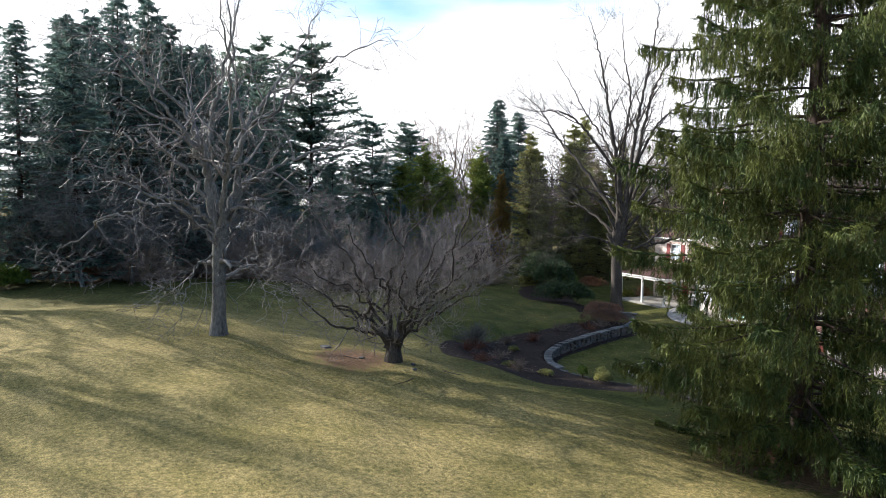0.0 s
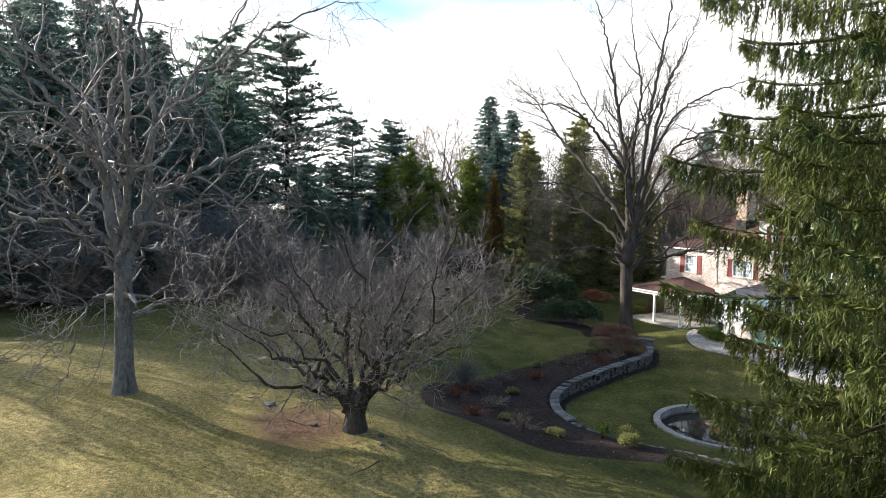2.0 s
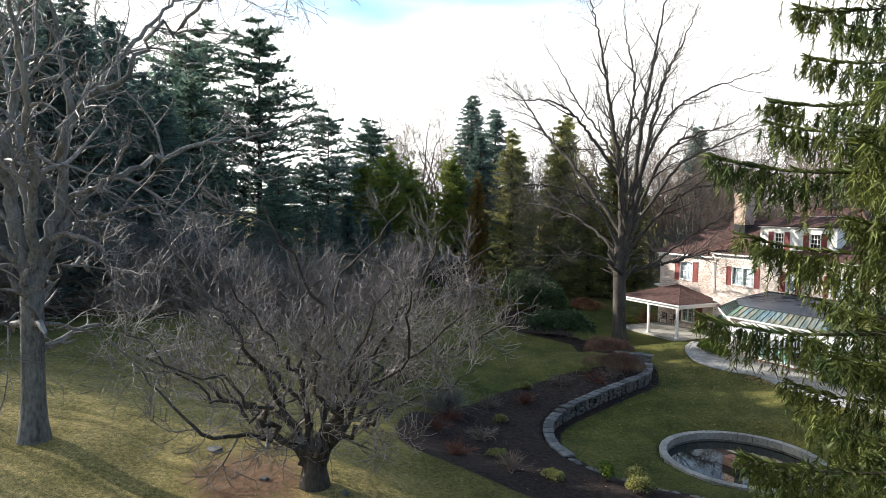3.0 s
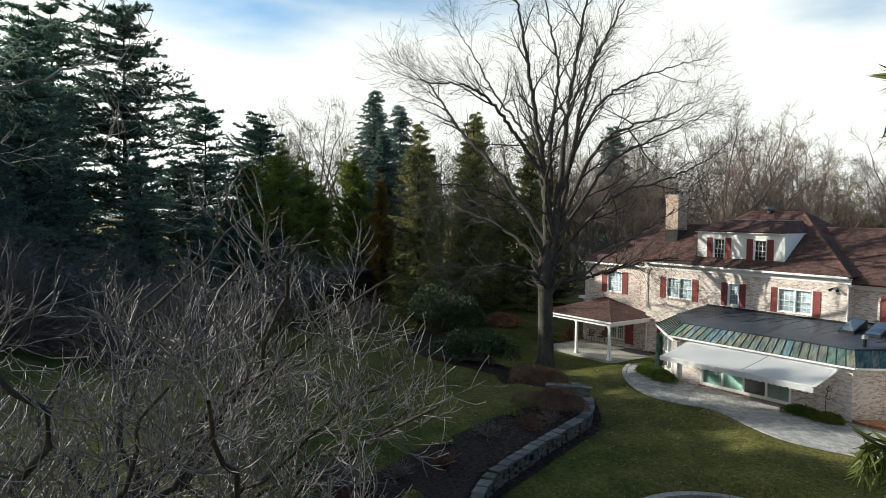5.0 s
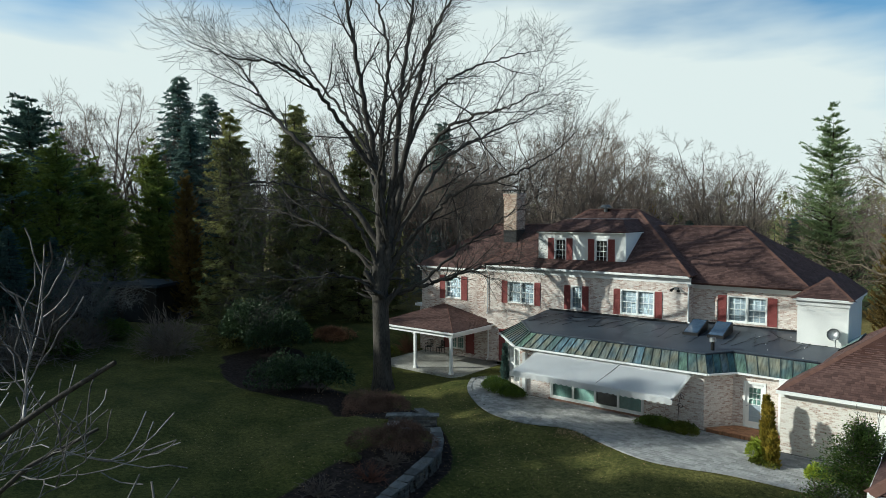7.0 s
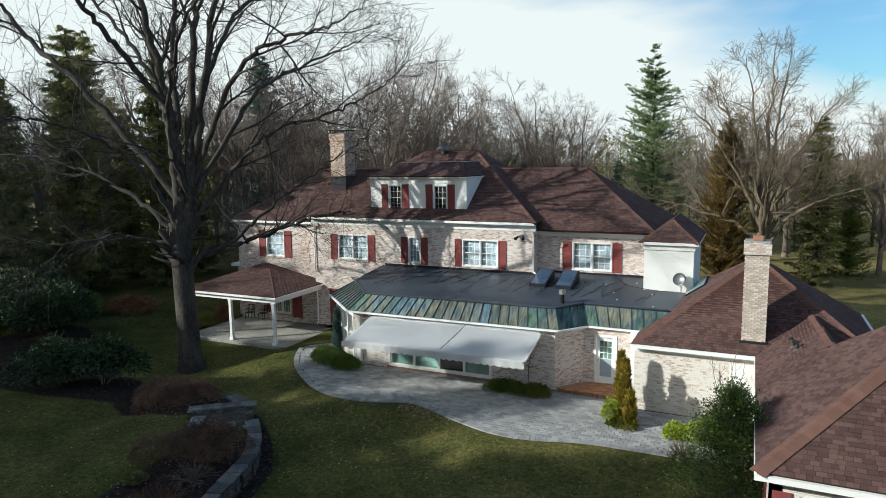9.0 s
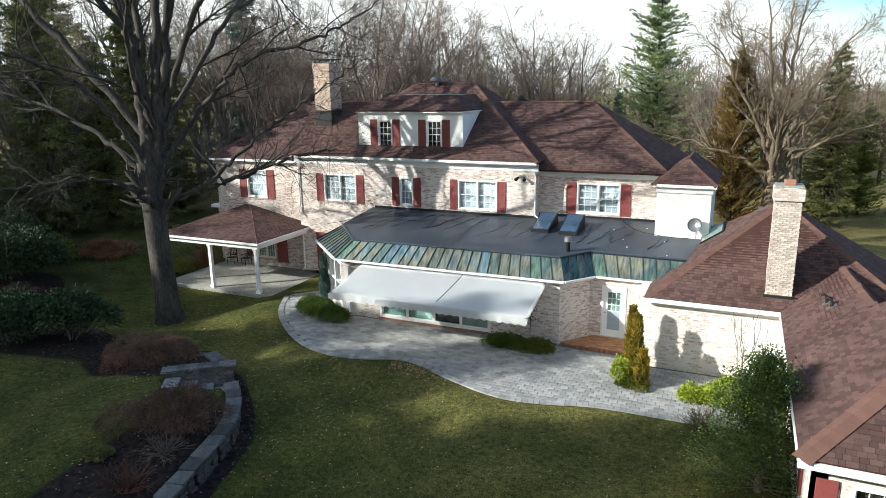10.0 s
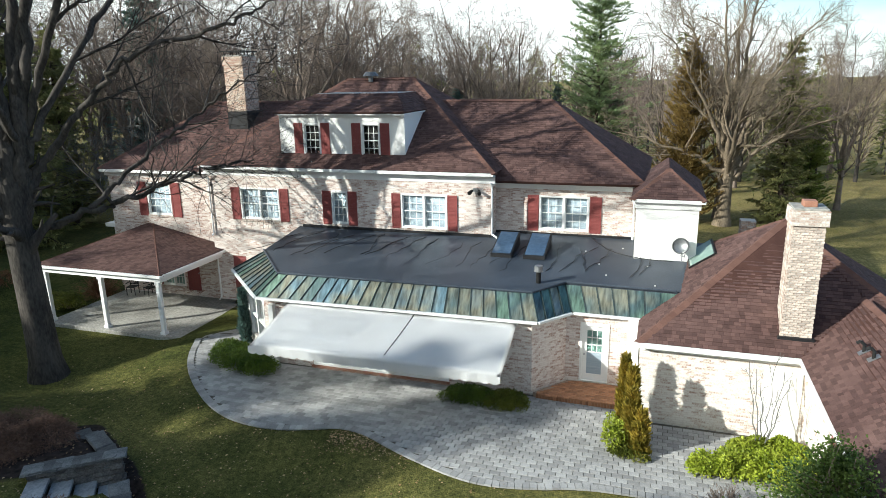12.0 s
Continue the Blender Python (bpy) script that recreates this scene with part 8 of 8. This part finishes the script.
def holly(x, y, height, radius):
    """An upright holly: stems inside a cone of many glossy leaves, with ragged shoots at the top."""
    rs = np.random.RandomState(50)
    t = thing("holly_tree", set_down(x, y), "dense green holly tree with glossy leaves and ragged top", "tree")
    limbs = [([V(0, 0, -0.2), V(0.05, 0, height * 0.5), V(0, 0.05, height)], [0.11, 0.07, 0.015])]
    P, W = [], []
    for k in range(150):
        f = rs.rand() ** 0.9
        h = height * (0.05 + 0.93 * f)
        L = radius * (1 - f) ** 0.62 * rs.uniform(0.75, 1.2) + 0.12
        a = rs.rand() * 6.28
        tip = np.array([np.cos(a) * L, np.sin(a) * L, h + 0.25 * L + rs.normal(0, 0.1)])
        root = np.array([0, 0, h - 0.15 * L])
        limbs.append(([Vector(root), Vector((root + tip) / 2 + [0, 0, -0.05]), Vector(tip)], [0.025, 0.015, 0.006]))
        m = 130
        s = rs.rand(m, 1) ** 0.55
        p = root + (tip - root) * s + rs.normal(0, 0.13 + 0.05 * L, (m, 3))
        P.append(p)
        W.append(unit((tip - root) + rs.normal(0, 0.75, (m, 3))))
    for k in range(9):
        a, r = rs.rand() * 6.28, 0.5 * rs.rand()
        b = np.array([np.cos(a) * r, np.sin(a) * r, height * (0.8 + 0.1 * rs.rand())])
        e = b + np.array([rs.normal(0, 0.08), rs.normal(0, 0.08), rs.uniform(0.5, 0.95)])
        limbs.append(([Vector(b), Vector(e)], [0.014, 0.006]))
        m = 26
        P.append(b + (e - b) * rs.rand(m, 1) + rs.normal(0, 0.04, (m, 3)))
        W.append(unit(rs.normal(0, 0.6, (m, 3)) + [0, 0, 0.5]))
    P, W = np.concatenate(P), np.concatenate(W)
    n = len(P)
    v, q = blades(P, W * rs.uniform(0.045, 0.095, (n, 1)), unit(np.cross(W, rs.normal(0, 1, (n, 3)))), rs.uniform(0.018, 0.034, n))
    link("foliage", fast_mesh("foliage", v, q, 4), LEAF_HOLLY, t)
    v, q = tubes(limbs)
    link("trunk", fast_mesh("trunk", v, q, 4), BARK_BROWN, t)


holly(10.5, -13.9, 3.8, 1.65)
# sparse tufts in the mulch
TUFTS = [(-6.6, -20.4), (-4.9, -21.0), (-5.6, -23.0), (-6.0, -25.2), (-4.3, -26.4), (-4.6, -28.6), (-2.4, -29.2), (-3.2, -31.6), (-0.6, -31.4), (1.8, -32.0), (-1.0, -33.6), (3.8, -32.6), (5.2, -31.6), (2.2, -34.2), (-5.2, -19.4)]
for i, (x, y) in enumerate(TUFTS):
    if i % 3 == 0:
        shrub("mulch_bed_shrub", "small drab evergreen tuft in dark mulch", set_down(x, y), (0.5, 0.5, 0.45), NEEDLE_OLIVE, 60 + i, 700, 0.10, 0.3, 5, group="bed plants")
    else:
        twig_bush("mulch_bed_shrub", "small leafless reddish shrub in dark mulch", set_down(x, y), 0.8, 0.6, TWIG_RED if i % 3 == 1 else BARK_BROWN, 60 + i, 45, 0.3, kids=4, group="bed plants")
twig_bush("grey_shrub", "mound of pale grey leafless shrub twigs", set_down(-4.4, -31.2), 1.7, 1.2, BARK_PALE, 90, 120, 0.5, kids=7)
shrub("edging_shrub", "low green and bronze shrub by edging stones", set_down(5.9, -29.6), (0.55, 0.5, 0.8), LEAF_BOX, 91, 1300, 0.09, 0.35, 6)
shrub("edging_shrub", "bronze leaved shrub beside the round lawn", set_down(7.2, -29.1), (0.75, 0.6, 0.95), NEEDLE_OLIVE, 92, 1800, 0.10, 0.35, 7)
shrub("porch_shrub", "yellow-green azalea beside the porch", set_down(-22.0, -2.4), (1.2, 1.2, 1.1), LEAF_LIME_DULL, 93, 3200, 0.09, 0.4, 8)
twig_bush("porch_shrub", "russet leafed shrub behind the porch", set_down(-21.9, -0.4), 1.0, 1.5, TWIG_RUSSET, 94, 90, 0.3, kids=6)

# thicket along the wood's edge
tb = twig_bush("thicket", "tangle of brown leafless brush under the trees", (0, 0, 0), 2.6, 3.0, BARK_BROWN, 101, 90, 0.35, kids=9, group="thicket", least=0.014)
stand(tb, [(-26 - 2.2 * (i % 3), -62 + 2.9 * i, 0.9 + 0.25 * (i % 4), 47 * i) for i in range(12)] + [(-33 - 2.0 * (i % 4), -28 + 3.4 * i, 0.8 + 0.22 * (i % 3), 61 * i) for i in range(5)] + [(-38 + 3.4 * i, 14 + 2.2 * (i % 3), 1.0 + 0.2 * (i % 3), 33 * i) for i in range(3, 12)])
tb = twig_bush("thicket", "reddish leafless brush with clinging dry leaves", (0, 0, 0), 2.2, 2.0, TWIG_RUSSET, 102, 80, 0.4, kids=9, group="thicket", least=0.014)
stand(tb, [(-24.5, -57, 0.8, 0), (-30.5, -46, 0.9, 50), (-27.0, -43.5, 0.7, 90), (-33.0, -37.5, 0.9, 130), (-36.0, -27.0, 0.8, 200), (-31.0, -31.0, 0.6, 240), (-42.0, 1.5, 0.9, 20)])
g = shrub("laurel", "broad evergreen laurel at the wood's edge", (0, 0, 0), (2.6, 2.2, 2.6), LEAF_BOX, 103, 5200, 0.22, 0.3, 9)
stand(g, [(-22.0, -62.0, 0.9, 0), (-24.5, -65.5, 0.8, 90), (-41.0, -14.5, 0.8, 30), (-37.0, -20.0, 0.9, 70)])

# low dark shed at the edge of the woods
sx, sy = -51.6, -9.2
shed = thing("garden_shed", (sx, sy, ground(sx, sy)), "low dark wooden shed at the wood's edge", "shed")
part("wall", boxed(-4.6, 4.6, -2.0, 2.0, -0.2, 2.5), SHED_WOOD, shed)
part("roof", boxed(-5.0, 5.0, -2.4, 2.4, 2.5, 2.72), MEMBRANE, shed, "flat weathered roof")
for i in range(3):
    part("door", boxed(-3.6 + 2.6 * i, -1.8 + 2.6 * i, -2.06, -2.003, 0.0, 2.0), DARK, shed)
shed.rotation_euler, shed.scale = (0, 0, radians(28)), (1.15, 1.15, 1.3)

# flat stones and fallen twigs near the low tree
for x, y, s, turn in ((1.5, -43.6, 0.5, 20), (4.9, -42.6, 0.25, 50), (6.9, -40.6, 0.22, 10), (7.6, -40.8, 0.2, 70)):
    ob = new("flat_stone", stone_mesh("flat_stone", s, s * 0.7, 0.12, random.Random(int(x * 10)), 0.2))
    ob.data.materials.append(COPING)
    ob.location = (x, y, ground(x, y) + 0.04)
    ob.rotation_euler = (0, 0, radians(turn))
    tagged(ob, "pale flat stone lying in the bare turf", "stone")
for k, (x, y, turn) in enumerate(((8.6, -41.3, -60), (7.5, -39.2, 20), (3.9, -43.3, 35))):
    rng = random.Random(400 + k)
    lb = [offshoot(rng, V(0, 0, 0.05), V(1, 0, 0), 1.6, 0.03, 8, 0.16, 0.0)]
    lb[0] = ([V(p.x, p.y, 0.04) for p in lb[0][0]], lb[0][1])
    v, q = tubes(lb)
    ob = link("fallen_branch", fast_mesh("fallen_branch", v, q, 4), BARK)
    ob.location = (x, y, ground(x, y))
    ob.rotation_euler = (0, 0, radians(turn))
    tagged(ob, "short dead branch lying on the lawn", "branch")

# dark chairs under the porch
def porch_chair(x, y, turn):
    c = thing("porch_chair", (x, y, 0.05), "dark metal garden chair under the porch", "chair")
    part("seat", boxed(-0.24, 0.24, -0.24, 0.22, 0.40, 0.44, 0.012), BLACK_METAL, c)
    bm = pierced(bmesh.new(), -0.24, 0.24, 0.5, 0.92, 0.2, 0.23, [(-0.2 + 0.1 * i, -0.12 + 0.1 * i, 0.54, 0.88) for i in range(4)])
    part("backrest", bm, BLACK_METAL, c)
    for sx in (-0.22, 0.22):
        for sy in (-0.22, 0.21):
            part("leg", boxed(sx - 0.015, sx + 0.015, sy - 0.015, sy + 0.015, 0.0, 0.5 if sy > 0 else 0.4), BLACK_METAL, c)
        part("armrest", boxed(sx - 0.025, sx + 0.025, -0.22, 0.2, 0.62, 0.65), BLACK_METAL, c)
    c.rotation_euler = (0, 0, radians(turn))
    return c


for x, y, turn in ((-19.3, -0.75, 15), (-18.3, -0.6, -20)):
    porch_chair(x, y, turn)

# iron scroll on the sun room wall and spigot
ir = thing("iron_scroll", (1.9, -6.2, 1.25), "black wrought iron scroll on the brick wall", "ornament")
for sgn in (1, -1):
    pts = [(0.16 * sgn * math.cos(a) * (1 - a / 9), -0.02, sgn * 0.02 + 0.2 * sgn + 0.16 * math.sin(a) * (1 - a / 9)) for a in [i * 0.45 for i in range(16)]]
    part("scroll", pipe(pts, 0.014, 5), BLACK_METAL, ir)
part("stem", pipe([(-0.12, -0.02, -0.95), (-0.1, -0.02, -0.2), (0.02, -0.02, 0.5)], 0.014, 5), BLACK_METAL, ir)

# fallen leaves over the lawn
rs = np.random.RandomState(70)
n = 5900
x = np.concatenate([rs.uniform(-18, 16, 2200), rs.uniform(-10, 30, 1600), rs.normal(-5, 4, 1400), rs.uniform(-2.6, 0.4, 700)])
y = np.concatenate([rs.uniform(-24, -7, 2200), rs.uniform(-56, -30, 1600), rs.normal(-14, 4, 1400), rs.normal(-10.55, 0.28, 700)])
keep = [i for i in range(n) if not inside(PATIO_RING, x[i], y[i]) and math.hypot(x[i] - POOL[0], y[i] - POOL[1]) > POOL_R + 0.2 and not (x[i] > 11 and -18 < y[i] < 2) and y[i] < -5.4]
P = np.array([(x[i], y[i], ground(x[i], y[i]) + 0.03) for i in keep])
m = len(P)
way = unit(rs.normal(0, 1, (m, 3)) * [1, 1, 0.25]) * rs.uniform(0.04, 0.10, (m, 1))
v, q = blades(P, way, unit(np.cross(way, rs.normal(0, 0.4, (m, 3)) + [0, 0, 1])), rs.uniform(0.015, 0.035, m))
ob = link("fallen_leaves", fast_mesh("fallen_leaves", v, q, 4), LEAF_FALLEN)
tagged(ob, "scattered dry leaves lying on the lawn", "leaves", kind="stuff")


# far woods closing the view all round
def far_woods():
    rs = np.random.RandomState(90)
    base, way, wid, tr = [], [], [], []
    eb, ew, ewd = [], [], []
    for k in range(1250):
        a = rs.rand() * 6.283
        d = rs.uniform(62, 290) if k % 3 else rs.uniform(62, 110)
        x, y = -14 + d * np.cos(a), -14 + d * np.sin(a)
        view_gap = 18 < x < 100 and 5 < y < 70
        if view_gap and d < 75:
            continue
        if x < -30 and y < -8 and d < 150:
            continue
        z = ground(x, y) if abs(x) < 150 and abs(y) < 150 else -1.0
        h = rs.uniform(11, 19)
        if x > 10 and y > 0:
            h *= 0.85
        if rs.rand() < 0.22:
            m = 420
            f = rs.rand(m, 1)
            ang = rs.rand(m) * 6.283
            rr = (h * 0.2 * (1 - f[:, 0]) ** 0.7) * rs.uniform(0.5, 1, m)
            p = np.stack([x + np.cos(ang) * rr, y + np.sin(ang) * rr, z + h * f[:, 0]], 1)
            eb.append(p)
            ew.append(unit(np.stack([np.cos(ang), np.sin(ang), rs.normal(-0.2, 0.3, m)], 1)) * rs.uniform(0.5, 1.2, (m, 1)))
            ewd.append(rs.uniform(0.07, 0.17, m))
        else:
            m = 220
            f = rs.rand(m)
            ang = rs.rand(m) * 6.283
            s = h * 0.30 * np.sqrt(f) * rs.rand(m)
            p = np.stack([x + np.cos(ang) * s * 0.6, y + np.sin(ang) * s * 0.6, z + h * (0.12 + 0.7 * f)], 1)
            base.append(p)
            way.append(unit(np.stack([np.cos(ang) * 0.55, np.sin(ang) * 0.55, np.ones(m)], 1) + rs.normal(0, 0.25, (m, 3))) * rs.uniform(1.2, 3.4, (m, 1)))
            wid.append(rs.uniform(0.028, 0.065, m))
        tr.append(([Vector((x, y, z - 0.5)), Vector((x, y, z + h * 0.8))], [0.22, 0.05]))
    return [np.concatenate(c) for c in (base, way, wid, eb, ew, ewd)], tr


(fb, fw, fwd, eb, ew, ewd), tr = far_woods()
rs = np.random.RandomState(91)
v, q = spikes(fb, fw, unit(np.cross(fw, rs.normal(0, 1, fw.shape))), fwd)
ob = link("far_woods", fast_mesh("far_woods", v, q, 3), BARK_BROWN)
tagged(ob, "distant leafless grey-brown woods", "woods", kind="stuff")
v, q = spikes(eb, ew, unit(np.cross(ew, rs.normal(0, 1, ew.shape))), ewd)
ob = link("far_evergreens", fast_mesh("far_evergreens", v, q, 3), NEEDLE_OLIVE)
tagged(ob, "distant dark evergreens among bare woods", "woods", kind="stuff")
v, q = tubes(tr)
ob = link("far_trunks", fast_mesh("far_trunks", v, q, 4), BARK)
tagged(ob, "distant bare trunks in the woods", "woods", kind="stuff")

# ---- path pavers: the nearest ones each an object, the rest joined ----
def pave():
    rs = random.Random(12)
    shapes = []
    for k in range(5):
        bm = boxed(-0.146, 0.146, -0.098, 0.098, -0.03, 0.028)
        for v in bm.verts:
            if v.co.z > 0:
                v.co.x *= 0.965
                v.co.y *= 0.95
                v.co.z += rs.uniform(-0.004, 0.004)
        me = bpy.data.meshes.new("paver")
        bm.to_mesh(me)
        bm.free()
        me.materials.append(PAVER)
        shapes.append(me)
    verts, faces = [], []
    singles = 0
    row = 0
    y = -11.9
    while y < -3.6:
        x = -12.4 + (0.15 if row % 2 else 0.0)
        while x < 11.4:
            corners = [(x + dx, y + dy) for dx in (-0.14, 0.14) for dy in (-0.09, 0.09)]
            if all(inside(PATIO_RING, *c) for c in corners):
                z = PATIO_Z + rs.uniform(-0.004, 0.004)
                if singles < 300 and x > 2.0 and y < -8.6:
                    ob = new("paver", shapes[rs.randrange(5)])
                    ob.parent = patio
                    ob.location = (x, y, z)
                    ob.rotation_euler = (rs.gauss(0, 0.008), rs.gauss(0, 0.008), rs.gauss(0, 0.012))
                    singles += 1
                else:
                    k = len(verts)
                    for zz, f in ((-0.03, 1.0), (0.028, 0.955)):
                        for dx, dy in ((-1, -1), (1, -1), (1, 1), (-1, 1)):
                            verts.append((x + dx * 0.146 * f, y + dy * 0.098 * f, z + zz + rs.uniform(-0.003, 0.003)))
                    faces.extend([(k + 4, k + 5, k + 6, k + 7), (k, k + 1, k + 5, k + 4), (k + 1, k + 2, k + 6, k + 5), (k + 2, k + 3, k + 7, k + 6), (k + 3, k, k + 4, k + 7)])
            x += 0.3
        y += 0.204
        row += 1
    tagged(data_part("pavers", verts, faces, PAVER_JOINED, patio), kind="stuff")


pave()
# a border row set along the curve
bm = bmesh.new()
edge_line = [p for p in PATIO_RING if p[1] < -5.0][:-6]
run = 0.0
length = sum(math.hypot(b[0] - a[0], b[1] - a[1]) for a, b in zip(edge_line, edge_line[1:]))
verts, faces = [], []
while run < length - 0.2:
    x, y, turn = at_run(edge_line, run)
    c, s = math.cos(turn), math.sin(turn)
    k = len(verts)
    for zz, f in ((0.0, 1.0), (0.045 + 0.004 * (k % 3), 0.95)):
        for dx, dy in ((-1, -1), (1, -1), (1, 1), (-1, 1)):
            a, b = dx * 0.10 * f, dy * 0.13 * f
            verts.append((x + a * c - b * s, y + a * s + b * c, PATIO_Z + zz - 0.005))
    faces.extend([(k + 4, k + 5, k + 6, k + 7), (k, k + 1, k + 5, k + 4), (k + 1, k + 2, k + 6, k + 5), (k + 2, k + 3, k + 7, k + 6), (k + 3, k, k + 4, k + 7)])
    run += 0.205
tagged(data_part("border_pavers", verts, faces, PAVER_JOINED, patio), kind="stuff")
bm.free()
